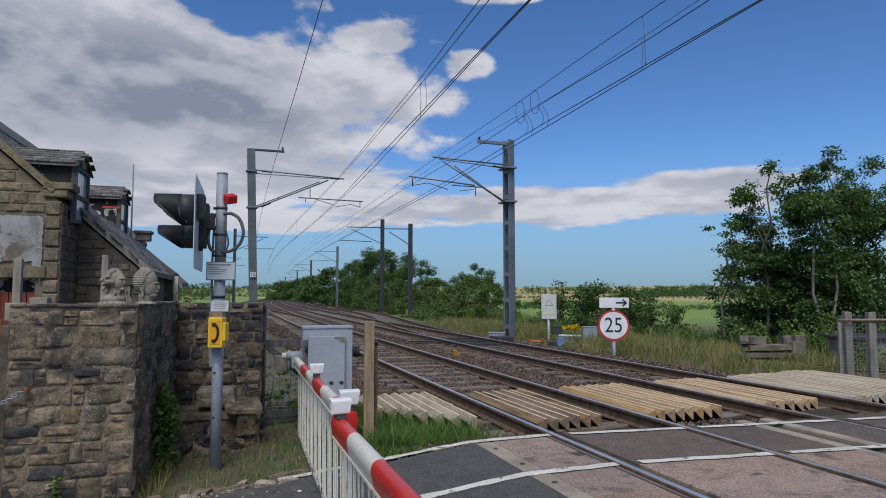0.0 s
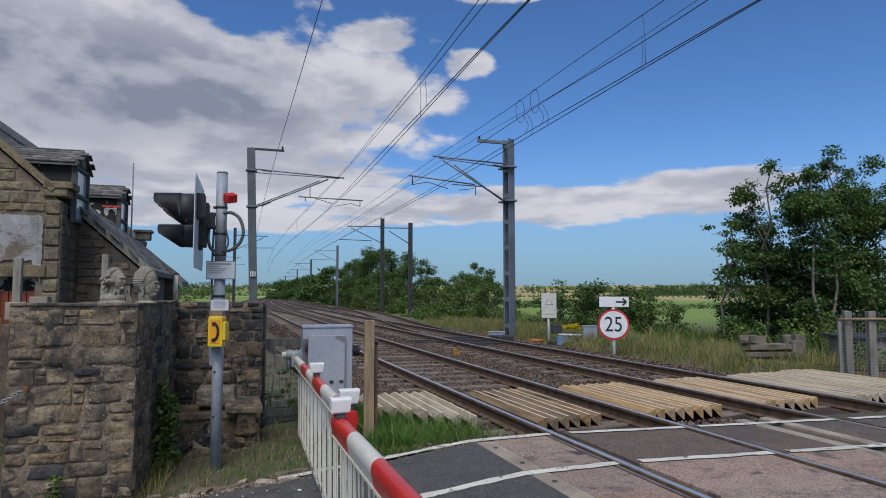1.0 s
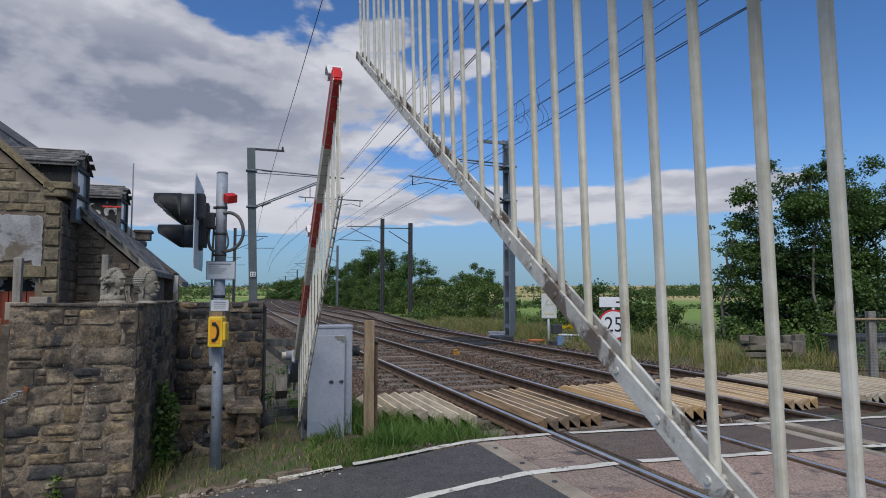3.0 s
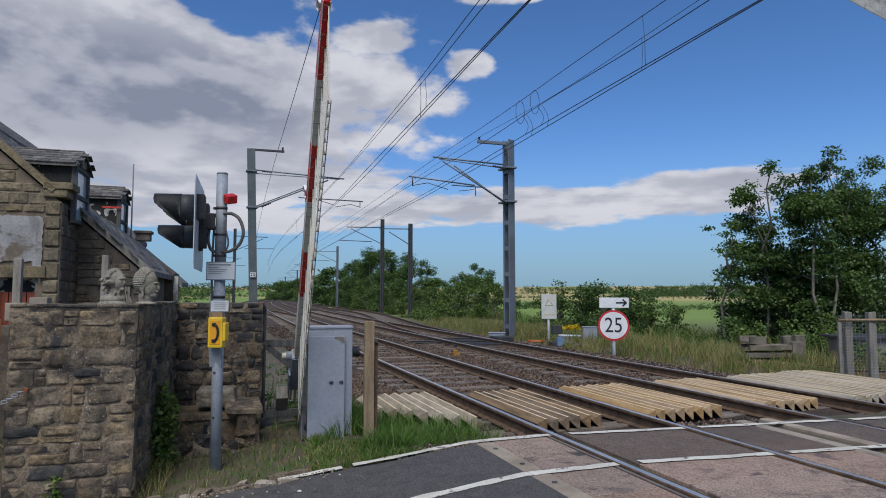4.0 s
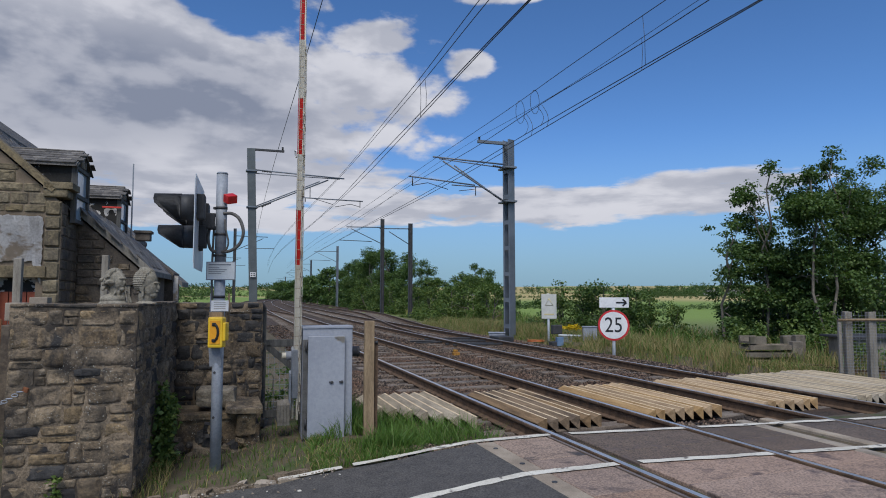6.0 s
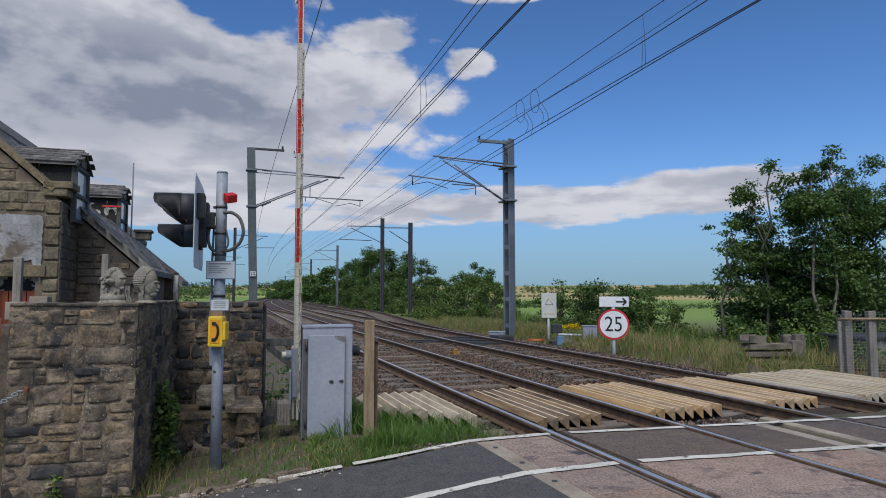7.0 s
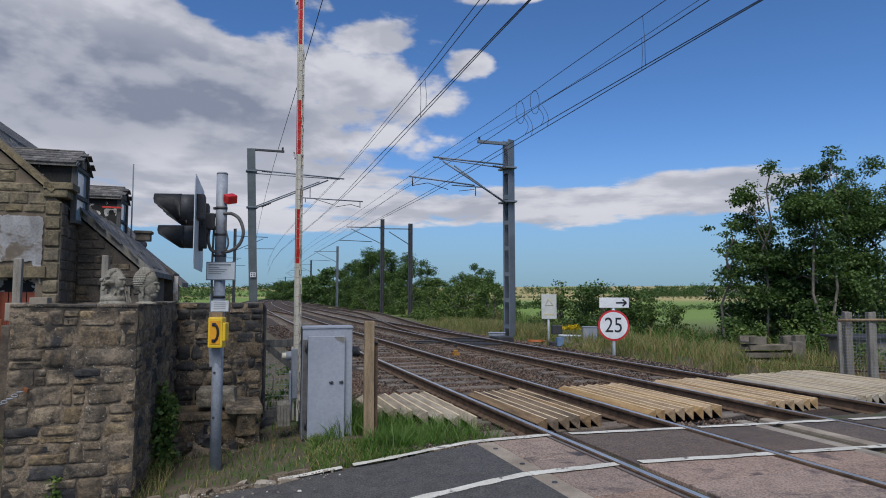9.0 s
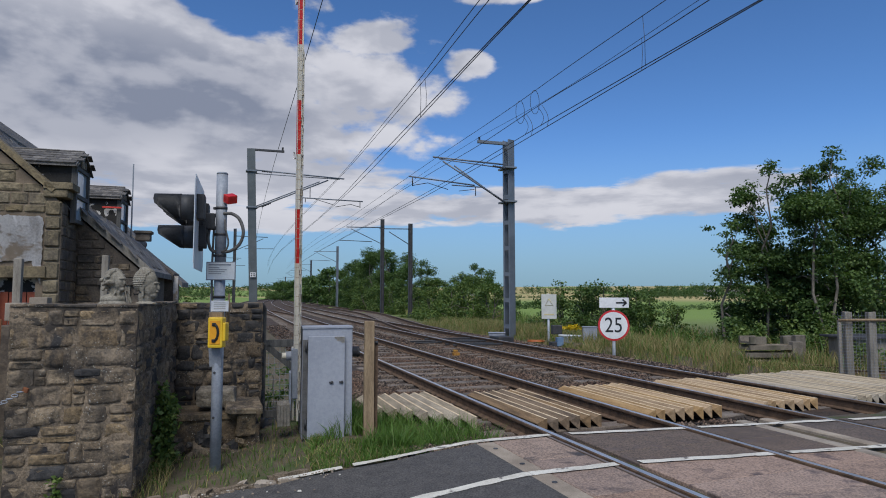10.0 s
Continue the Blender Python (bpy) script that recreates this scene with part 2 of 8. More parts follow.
sign_white = material("sign_white", (0.66, 0.66, 0.66), (0.78, 0.78, 0.78), 2.0, 0.4, 0.03, fine=20)
sign_grey = material("sign_grey", (0.48, 0.52, 0.56), (0.60, 0.63, 0.66), 2.0, 0.45, 0.03)
sign_black = material("sign_black", (0.010, 0.010, 0.012), (0.02, 0.02, 0.02), 2.0, 0.5, 0.0)
ink = material("ink", (0.16, 0.18, 0.22), (0.22, 0.24, 0.28), 2.0, 0.6, 0.0)
sign_red = material("sign_red", (0.48, 0.02, 0.025), (0.58, 0.035, 0.04), 2.0, 0.45, 0.0)
timber = material("timber", (0.175, 0.122, 0.070), (0.34, 0.248, 0.15), 3.0, 0.85, 0.4, fine=40, stretch=(6, 6, 0.7), stain=(0.12, 0.085, 0.055), stain_at=(0.58, 0.72), stain_scale=2.0)
steel_green = material("steel_green", (0.075, 0.088, 0.094), (0.12, 0.138, 0.146), 2.0, 0.6, 0.15, metal=0.2, fine=40, stain=(0.06, 0.07, 0.075), stain_at=(0.55, 0.75))
timber_grey = material("timber_grey", (0.16, 0.142, 0.115), (0.31, 0.28, 0.235), 3.0, 0.9, 0.4, fine=40, stretch=(6, 6, 0.7), piece=0.2)
guard_wood = material("guard_wood", (0.24, 0.150, 0.070), (0.46, 0.32, 0.175), 3.0, 0.85, 0.35, fine=40, stretch=(0.6, 5, 5), stain=(0.26, 0.18, 0.10), stain_at=(0.54, 0.70), piece=0.3)
guard_grey = material("guard_grey", (0.21, 0.175, 0.125), (0.42, 0.355, 0.26), 3.0, 0.85, 0.35, fine=40, stretch=(0.6, 5, 5), piece=0.3)
stone_tan = material("stone_tan", (0.098, 0.074, 0.047), (0.34, 0.256, 0.16), 7.0, 0.95, 1.0, fine=45, stain=(0.060, 0.050, 0.040), stain_at=(0.50, 0.66), stain_scale=4.5, piece=0.32, depth=0.02, lichen=1.0, grime=0.75)
stone_brown = material("stone_brown", (0.070, 0.053, 0.037), (0.25, 0.187, 0.119), 7.0, 0.95, 0.8, fine=45, stain=(0.035, 0.033, 0.033), stain_at=(0.50, 0.64), stain_scale=3.5, piece=0.32, depth=0.02, lichen=1.0, grime=0.75)
stone_pale = material("stone_pale", (0.15, 0.125, 0.092), (0.36, 0.31, 0.235), 7.0, 0.95, 0.8, fine=45, stain=(0.10, 0.085, 0.066), stain_at=(0.52, 0.70), stain_scale=5.0, depth=0.02, lichen=0.6)
stone_black = material("stone_black", (0.020, 0.020, 0.022), (0.060, 0.056, 0.053), 8.0, 0.9, 0.8, fine=45, stain=(0.15, 0.12, 0.09), stain_at=(0.60, 0.75), stain_scale=5.0, piece=0.4, depth=0.02, grime=0.25)
mortar = material("mortar", (0.105, 0.081, 0.056), (0.29, 0.222, 0.15), 4.0, 0.95, 0.8, fine=70, stain=(0.040, 0.033, 0.028), stain_at=(0.46, 0.62), stain_scale=3.0, depth=0.02, lichen=1.0, grime=0.75, grainy=0.6)
house_stone = material("house_stone", (0.085, 0.070, 0.046), (0.26, 0.21, 0.132), 4.0, 0.95, 0.6, fine=30, stain=(0.085, 0.07, 0.055), stain_at=(0.52, 0.68), stain_scale=2.0, piece=0.45, depth=0.02)
# Darker copy of the cottage stone: shade of the side walls in its colour.
house_shaded = material("house_shaded", (0.055, 0.045, 0.038), (0.14, 0.115, 0.09), 4.0, 0.95, 0.6, fine=30, piece=0.45, depth=0.02)
house_mortar = material("house_mortar", (0.13, 0.10, 0.07), (0.22, 0.17, 0.12), 4.0, 0.95, 0.6, fine=50)
render_white = material("render_white", (0.42, 0.405, 0.40), (0.66, 0.645, 0.64), 1.6, 0.9, 0.4, fine=30, stain=(0.32, 0.26, 0.20), stain_at=(0.50, 0.60), stain_scale=2.0)
slate = material("slate", (0.060, 0.056, 0.054), (0.185, 0.170, 0.155), 5.0, 0.75, 0.4, fine=40, piece=0.8, stain=(0.24, 0.22, 0.18), stain_at=(0.62, 0.76), stain_scale=4.0)
dark_wood = material("dark_wood", (0.008, 0.008, 0.008), (0.028, 0.026, 0.024), 5.0, 0.85, 0.3, stain=(0.5, 0.48, 0.46), stain_at=(0.555, 0.575), stain_scale=4.0)
timber_dark = material("timber_dark", (0.045, 0.046, 0.046), (0.115, 0.112, 0.106), 4.0, 0.85, 0.3, fine=40, stretch=(6, 6, 0.7))
red_door = material("red_door", (0.20, 0.045, 0.022), (0.30, 0.075, 0.035), 3.0, 0.7, 0.2)
statue_stone = material("statue_stone", (0.15, 0.135, 0.105), (0.32, 0.295, 0.245), 9.0, 0.95, 0.6, fine=60, stain=(0.10, 0.09, 0.07), stain_at=(0.55, 0.7), stain_scale=6.0)
rust_pale = material("rust_pale", (0.24, 0.15, 0.09), (0.44, 0.36, 0.28), 30.0, 0.8, 0.3)
rust = material("rust", (0.13, 0.045, 0.018), (0.26, 0.10, 0.04), 9.0, 0.9, 0.5)
bark = material("bark", (0.075, 0.066, 0.052), (0.20, 0.178, 0.145), 6.0, 0.95, 0.7, fine=40, stretch=(2, 2, 0.5))
leaf_dark = leaf_material("leaf_dark", (0.022, 0.052, 0.018), (0.125, 0.190, 0.056))
leaf_mid = leaf_material("leaf_mid", (0.030, 0.066, 0.020), (0.145, 0.220, 0.060))
leaf_light = leaf_material("leaf_light", (0.065, 0.105, 0.022), (0.19, 0.245, 0.065))
grass_green = leaf_material("grass_green", (0.050, 0.112, 0.017), (0.15, 0.255, 0.050))
grass_dry = leaf_material("grass_dry", (0.17, 0.15, 0.055), (0.44, 0.35, 0.17))
flower_yellow = leaf_material("flower_yellow", (0.55, 0.36, 0.01), (0.75, 0.55, 0.02))
orange_plastic = material("orange_plastic", (0.40, 0.11, 0.03), (0.54, 0.17, 0.05), 5.0, 0.5, 0.05)
red_plastic = material("red_plastic", (0.55, 0.03, 0.02), (0.65, 0.05, 0.03), 5.0, 0.4, 0.05)
blue_plastic = material("blue_plastic", (0.10, 0.17, 0.28), (0.17, 0.26, 0.40), 5.0, 0.5, 0.05)
pane_mat = material("pane_mat", (0.30, 0.38, 0.46), (0.42, 0.50, 0.58), 2.0, 0.08, 0.0)
# ---------------------------------------------------------------- building blocks
TURN = radians(20.4)                       # the track's way, turned to the left of +y
UX, UY = -math.sin(TURN), math.cos(TURN)   # along the track
NX, NY = math.cos(TURN), math.sin(TURN)    # across the track


def bend(s):
    """How far the line swings to the right of straight: a slight turn at the crossing, then a long curve."""
    return 0.026 * max(s - 3.4, 0.0) + 3.4e-4 * max(s - 22.0, 0.0) ** 2


def at(w, s, z=0.0):
    """A place by its distance across (w) and along (s) the curved track."""
    w = w + bend(s)
    return Vector((w * NX + s * UX, w * NY + s * UY, z))


def straight(w, s, z=0.0):
    return Vector((w * NX + s * UX, w * NY + s * UY, z))


def ws(x, y):
    s = x * UX + y * UY
    return x * NX + y * NY - bend(s), s


TRACK_TURN = math.degrees(TURN)


def smooth(a, b, x):
    k = min(max((x - a) / (b - a), 0.0), 1.0)
    return k * k * (3 - 2 * k)


def mesh_of(bm, mats, shade=False):
    me = bpy.data.meshes.new("m")
    bm.to_mesh(me)
    bm.free()
    for m in (mats if isinstance(mats, (list, tuple)) else [mats]):
        me.materials.append(m)
    if shade:
        me.polygons.foreach_set("use_smooth", [True] * len(me.polygons))
    return me


def part(name, bm, mats, parent=None, label="", shade=False, m=None):
    ob = new(name, mesh_of(bm, mats, shade) if isinstance(bm, bmesh.types.BMesh) else bm)
    if parent is not None:
        ob.parent = parent
    if m is not None:
        ob.matrix_basis = m
    if label:
        ob["label"] = label
    return ob


def thing(name, m, label, category, group="", kind=""):
    ob = new(name)
    ob.empty_display_size = 0.2
    ob.matrix_basis = m
    return tagged(ob, label, category, group, kind)


def box(bm, size, centre=(0, 0, 0), m=None, bevel=0.0, mat=0):
    t = Matrix.Translation(centre) @ Matrix.Diagonal((*size, 1))
    made = bmesh.ops.create_cube(bm, size=1.0, matrix=(m or Matrix()) @ t)
    faces = {f for v in made["verts"] for f in v.link_faces}
    for f in faces:
        f.material_index = mat
    if bevel:
        edges = list({e for f in faces for e in f.edges})
        out = bmesh.ops.bevel(bm, geom=edges, offset=bevel, segments=2, affect="EDGES", profile=0.6)
        for f in out["faces"]:
            f.material_index = mat
    return bm


def rod(bm, a, b, r, r2=None, sides=10, mat=0, caps=True):
    a, b = Vector(a), Vector(b)
    d = b - a
    turn = d.to_track_quat("Z", "Y").to_matrix().to_4x4()
    made = bmesh.ops.create_cone(bm, cap_ends=caps, segments=sides, radius1=r, radius2=r if r2 is None else r2, depth=d.length,
                                 matrix=Matrix.Translation((a + b) / 2) @ turn)
    for f in {f for v in made["verts"] for f in v.link_faces}:
        f.material_index = mat
        f.smooth = len(f.verts) == 4
    return bm


def tube(bm, points, r, sides=6, mat=0):
    """A bent rod through points."""
    rings = []
    pts = [Vector(p) for p in points]
    for i, p in enumerate(pts):
        d = (pts[min(i + 1, len(pts) - 1)] - pts[max(i - 1, 0)]).normalized()
        side = d.cross(Vector((0.3, 0.2, 1))).normalized() if abs(d.z) < 0.95 else d.cross(Vector((1, 0, 0))).normalized()
        up = side.cross(d)
        rr = r[i] if isinstance(r, (list, tuple)) else r
        rings.append([bm.verts.new(p + (side * math.cos(a) + up * math.sin(a)) * rr) for a in (2 * math.pi * k / sides for k in range(sides))])
    for A, B in zip(rings, rings[1:]):
        for k in range(sides):
            f = bm.faces.new((A[k], A[(k + 1) % sides], B[(k + 1) % sides], B[k]))
            f.smooth, f.material_index = True, mat
    for ring in (rings[0][::-1], rings[-1]):
        f = bm.faces.new(ring)
        f.material_index = mat
    return bm


def prism(bm, outline, length, m=None, mat=0, cuts=()):
    """An outline in (y, z) drawn out along x from 0 to length."""
    m = m or Matrix()
    xs = [0.0, *cuts, length]
    rings = [[bm.verts.new(m @ Vector((x, y, z))) for y, z in outline] for x in xs]
    n = len(outline)
    for i, (A, B) in enumerate(zip(rings, rings[1:])):
        for k in range(n):
            f = bm.faces.new((A[k], A[(k + 1) % n], B[(k + 1) % n], B[k]))
            f.material_index = mat(i) if callable(mat) else mat
    f = bm.faces.new(rings[0][::-1])
    f.material_index = mat(0) if callable(mat) else mat
    f = bm.faces.new(rings[-1])
    f.material_index = mat(len(xs) - 2) if callable(mat) else mat
    bmesh.ops.recalc_face_normals(bm, faces=bm.faces)
    return bm


def sheet(bm, points, mat=0):
    f = bm.faces.new([bm.verts.new(p) for p in points])
    f.material_index = mat
    return bm


def soup(name, verts, faces, mats, parent=None, label="", mat_of=None, kind=""):
    """One mesh from numpy arrays or lists."""
    me = bpy.data.meshes.new("m")
    me.from_pydata(verts, [], faces)
    for m in (mats if isinstance(mats, (list, tuple)) else [mats]):
        me.materials.append(m)
    if mat_of is not None:
        me.polygons.foreach_set("material_index", mat_of)
    ob = new(name, me)
    if parent is not None:
        ob.parent = parent
    if label:
        ob["label"] = label
    if kind:
        ob["kind"] = kind
    return ob


def letters(text, size, m, mat, parent, name="lettering", depth=0.002):
    """Raised lettering in the built-in font, turned into a mesh."""
    c = bpy.data.curves.new("t", "FONT")
    c.body, c.size, c.extrude, c.align_x, c.align_y = text, size, depth, "CENTER", "CENTER"
    o = new("t", c)
    me = bpy.data.meshes.new_from_object(o.evaluated_get(bpy.context.evaluated_depsgraph_get()))
    bpy.data.objects.remove(o)
    me.materials.clear()
    me.materials.append(mat)
    ob = new(name, me)
    ob.parent = parent
    ob.matrix_basis = m
    return ob


def M4(x, y, z, turn=0.0):
    """A pose at a place, turned about z in degrees."""
    return pose(x, y, z, 0, 0, turn)
# ---------------------------------------------------------------- ground, road, tracks
ROAD_FAR, ROAD_NEAR = 5.6, -6.5
RAILS = (3.28, 4.785, 6.65, 8.155)


def road_z(w):
    if w < 2.4:
        return max(-0.1 * (2.4 - w), -0.36)
    return -0.04 * max(w - 10.0, 0.0) if w < 18 else -0.32


def verge_z(w, s):
    """The land beside the road and the line."""
    if w < 2.4:
        return max(-0.1 * (2.4 - w), -0.36)
    if w < 10.4:
        return 0.0
    return -0.30 * smooth(10.4, 12.0, w) - 0.5 * smooth(12.0, 26.0, w)


def ground_z(x, y):
    w, s = ws(x, y)
    z = verge_z(w, s)
    off_road = max(smooth(ROAD_FAR, ROAD_FAR + 0.5, s), smooth(-ROAD_NEAR, -ROAD_NEAR + 0.5, -s))
    bed = smooth(1.5, 2.3, w) * (1 - smooth(10.3, 11.3, w))
    z -= off_road * bed * 0.45
    z += off_road * (1 - bed) * (0.055 + 0.03 * noise.noise(Vector((x * 0.7, y * 0.7, 0))) + 0.012 * noise.noise(Vector((x * 3.1, y * 3.1, 4))))
    d = math.hypot(x, y)
    far = smooth(60, 400, d)
    z += far * (2.2 * noise.noise(Vector((x * 0.006, y * 0.006, 3))))
    ridge = smooth(550, 2000, d)
    z += ridge * (26 + 14 * noise.noise(Vector((x * 0.0011, y * 0.0011, 7))))
    return z - 0.03


def field_material():
    """Verge grass near by, then fields of pasture and ripe corn parted by hedges."""
    m = bpy.data.materials.new("field")
    m.use_nodes = True
    t = m.node_tree
    N = Nodes(t)
    b = t.nodes["Principled BSDF"]
    where = t.nodes.new("ShaderNodeNewGeometry").outputs["Position"]
    cells = t.nodes.new("ShaderNodeTexVoronoi")
    t.links.new(where, cells.inputs["Vector"])
    cells.inputs["Scale"].default_value = 0.0042
    sep = t.nodes.new("ShaderNodeSeparateColor")
    t.links.new(cells.outputs["Color"], sep.inputs[0])
    grass = N.mix(N.noise(where, 0.12, 5.0), (0.13, 0.225, 0.032), (0.235, 0.335, 0.058))
    grass = N.mix(N.noise(where, 3.0, 5.0), grass, (0.165, 0.225, 0.046))
    corn = N.mix(N.noise(where, 0.02, 4.0), (0.34, 0.27, 0.10), (0.46, 0.37, 0.16))
    colour = N.mix(N.ramp(sep.outputs[0], 0.30, 0.32), grass, corn)
    near = t.nodes.new("ShaderNodeVectorMath")
    near.operation = "LENGTH"
    t.links.new(where, near.inputs[0])
    d = near.outputs["Value"]
    colour = N.mix(N.ramp(d, 160, 330), grass, colour)
    earth = N.mix(N.noise(where, 9.0, 6.0, 0.65), (0.045, 0.036, 0.024), (0.17, 0.134, 0.085))
    mossy = N.mix(N.ramp(N.noise(where, 2.3, 6.0, 0.65), 0.50, 0.64), earth, (0.060, 0.082, 0.022))
    colour = N.mix(N.ramp(d, 30, 70), mossy, colour)
    t.links.new(colour, b.inputs["Base Color"])
    b.inputs["Roughness"].default_value = 0.95
    r = t.nodes.new("ShaderNodeBump")
    r.inputs["Strength"].default_value, r.inputs["Distance"].default_value = 0.6, 0.05
    N.put(r.inputs["Height"], N.noise(where, 14.0, 6.0, 0.7))
    t.links.new(r.outputs[0], b.inputs["Normal"])
    return m


def build_ground():
    def steps(lo, hi, fine):
        inner = list(np.arange(lo, hi + 1e-6, fine))
        out, d = [], fine
        x = hi
        while x < 4200:
            d *= 1.16
            x += d
            out.append(x)
        neg, d, x = [], fine, lo
        while x > -4200:
            d *= 1.16
            x -= d
            neg.append(x)
        return neg[::-1] + inner + out
    xs, ys = steps(-7, 13, 0.3), steps(-3, 16, 0.3)
    verts = [(x, y, ground_z(x, y)) for y in ys for x in xs]
    n = len(xs)
    faces = [(j * n + i, j * n + i + 1, (j + 1) * n + i + 1, (j + 1) * n + i) for j in range(len(ys) - 1) for i in range(n - 1)]
    ob = soup("ground", verts, faces, field_material())
    ob.data.polygons.foreach_set("use_smooth", [True] * len(faces))
    tagged(ob, "grassy verge and rolling farm fields reaching the horizon", "ground", kind="structure")


build_ground()


def strip(name, ws_, s0, s1, z_of, mats, label, lift=0.0, steps=1, parent=None, jag=0.0):
    """A sheet across the track from ws_[0] to ws_[-1], between two lines along it."""
    verts, faces = [], []
    for i, w in enumerate(ws_):
        a, b = (s0(w) if callable(s0) else s0), (s1(w) if callable(s1) else s1)
        for k in range(steps + 1):
            s = a + (b - a) * k / steps
            if jag and k in (0, steps):
                s += jag * noise.noise(Vector((w * 6, k * 3.1, 1.7)))
            verts.append(at(w, s, z_of(w) + (lift(w) if callable(lift) else lift)))
    n = steps + 1
    for i in range(len(ws_) - 1):
        for k in range(steps):
            faces.append((i * n + k, (i + 1) * n + k, (i + 1) * n + k + 1, i * n + k + 1))
    ob = soup(name, verts, faces, mats, parent)
    if label:
        ob["label"] = label
    return ob


def line_far(w):
    """The white line along the far edge of the footway, flaring where the crossing ends."""
    return 5.69 - 0.135 * max(w - 3.2, 0.0)


def line_near(w):
    return 4.53 - 0.13 * max(w - 3.3, 0.0) - 0.25 * max(1.0 - w, 0.0) ** 1.4


def build_road():
    lo = list(np.arange(-40, -2, 2.0)) + list(np.arange(-2, 2.3, 0.2)) + [2.358]
    road = strip("road", lo, ROAD_NEAR, lambda w: ROAD_FAR + 0.05 * noise.noise(Vector((w * 3, 0, 0))), road_z, asphalt, "", 0.012, 4, jag=0.05)
    tagged(road, "dark worn asphalt road sloping up to the crossing", "road", kind="structure")
    hi = list(np.arange(10.4, 40, 1.0))
    road2 = strip("road", hi, ROAD_NEAR, ROAD_FAR, road_z, asphalt, "", 0.012, 2)
    tagged(road2, "asphalt road leaving the far side of the crossing", "road", kind="structure")

    deck = thing("crossing_deck", Matrix(), "patched brown and pink asphalt panels between the rails of the crossing", "level crossing", kind="structure")
    # panels: a strip between two lines across, cut along the track
    zones = ((2.56, RAILS[0] - 0.14, panel_brown, panel_pink), (RAILS[0] + 0.12, RAILS[1] - 0.12, panel_dark, panel_pink),
             (RAILS[1] + 0.06, 5.52, panel_dark, panel_pink), (6.02, RAILS[2] - 0.06, panel_dark, panel_brown),
             (RAILS[2] + 0.12, RAILS[3] - 0.12, panel_dark, panel_brown), (RAILS[3] + 0.06, 10.4, asphalt, asphalt))
    for a, b, dark, pink in zones:
        cuts = [ROAD_NEAR, -4.4, -2.3, -0.2, 1.9, 3.42, 3.9]
        for s0, s1 in zip(cuts, cuts[1:] + [None]):
            bm = bmesh.new()
            ends = (lambda w: s0), (lambda w: s1 if s1 is not None else line_near(w) - 0.02)
            slab(bm, a, b, *ends)
            part("panel", bm, pink, deck)
        bm = bmesh.new()
        slab(bm, a, b, lambda w: line_near(w) - 0.015, lambda w: 4.9)
        part("panel", bm, dark if a > 3 else pink, deck)
        bm = bmesh.new()
        slab(bm, a, b, lambda w: 4.907, lambda w: line_far(w) + 0.12)
        part("panel", bm, dark, deck)
    for r in RAILS[:1]:
        for s0, s1 in ((-3.0, 0.2), (0.21, 3.4), (3.41, 5.7)):
            bm = bmesh.new()
            slab(bm, r - 0.125, r - 0.095, lambda w: s0, lambda w: s1, 0.003, 0.003)
            part("edge_plate", bm, rail_dull, deck, "worn steel edge plate beside the rail")
    for a, b in ((2.36, 2.55), (5.535, 5.66), (5.88, 6.005)):
        for s0, s1 in ((-6.5, -3.4), (-3.39, -0.3), (-0.29, 3.4), (3.41, 5.62)):
            bm = bmesh.new()
            slab(bm, a, b, lambda w: s0, lambda w: s1, 0.006, 0.012)
            if a < 3:
                for s in np.arange(s0 + 0.3, s1, 0.55):
                    rod(bm, at((a + b) / 2, s, 0.0), at((a + b) / 2, s, 0.0125), 0.022, mat=1)
            part("edge_beam", bm, [concrete, steel_dark], deck, "worn concrete edge beam")
    bm = bmesh.new()
    slab(bm, 5.66, 5.88, lambda w: 3.4, lambda w: 5.5, -0.05)
    slab(bm, 5.66, 5.88, lambda w: ROAD_NEAR, lambda w: 3.4, -0.05)
    part("channel", bm, panel_dark, deck, "sunken joint between two concrete beams")

    # white lines, with gaps at the flangeways
    for name, line, spans, wide in (("footway_line", line_far, ((0.55, 1.10), (1.2, 3.2), (3.42, 4.7), (4.88, 6.58), (6.80, 8.08), (8.24, 14.0)), 0.085),
                                    ("footway_line", line_near, ((0.2, 3.2), (3.42, 4.7), (4.88, 6.58), (6.80, 8.08), (8.24, 14.0)), 0.095)):
        for a, b in spans:
            xs = list(np.linspace(a, b, max(int((b - a) / 0.05), 2)))
            ob = strip(name, xs, lambda w: line(w) - wide / 2, lambda w: line(w) + wide / 2, road_z, road_paint, "", lambda w: 0.0165 if w < 2.36 else 0.0105, 1, jag=0.022)
            tagged(ob, "worn white painted line along the crossing footway", "road marking", "road lines", "structure")


def slab(bm, a, b, s0, s1, top=0.0, bevel=0.006):
    """A flat slab with thickness and softened edges, from w = a to b."""
    lo, hi = top - 0.12, top
    ring = []
    for z, inset in ((lo, 0.0), (hi - bevel, 0.0), (hi, bevel)):
        ring.append([bm.verts.new(at(w, s, z)) for w, s in ((a + inset, s0(a) + inset), (b - inset, s0(b) + inset), (b - inset, s1(b) - inset), (a + inset, s1(a) - inset))])
    for A, B in zip(ring, ring[1:]):
        for k in range(4):
            bm.faces.new((A[k], A[(k + 1) % 4], B[(k + 1) % 4], B[k]))
    bm.faces.new(ring[-1])
    return bm


build_road()

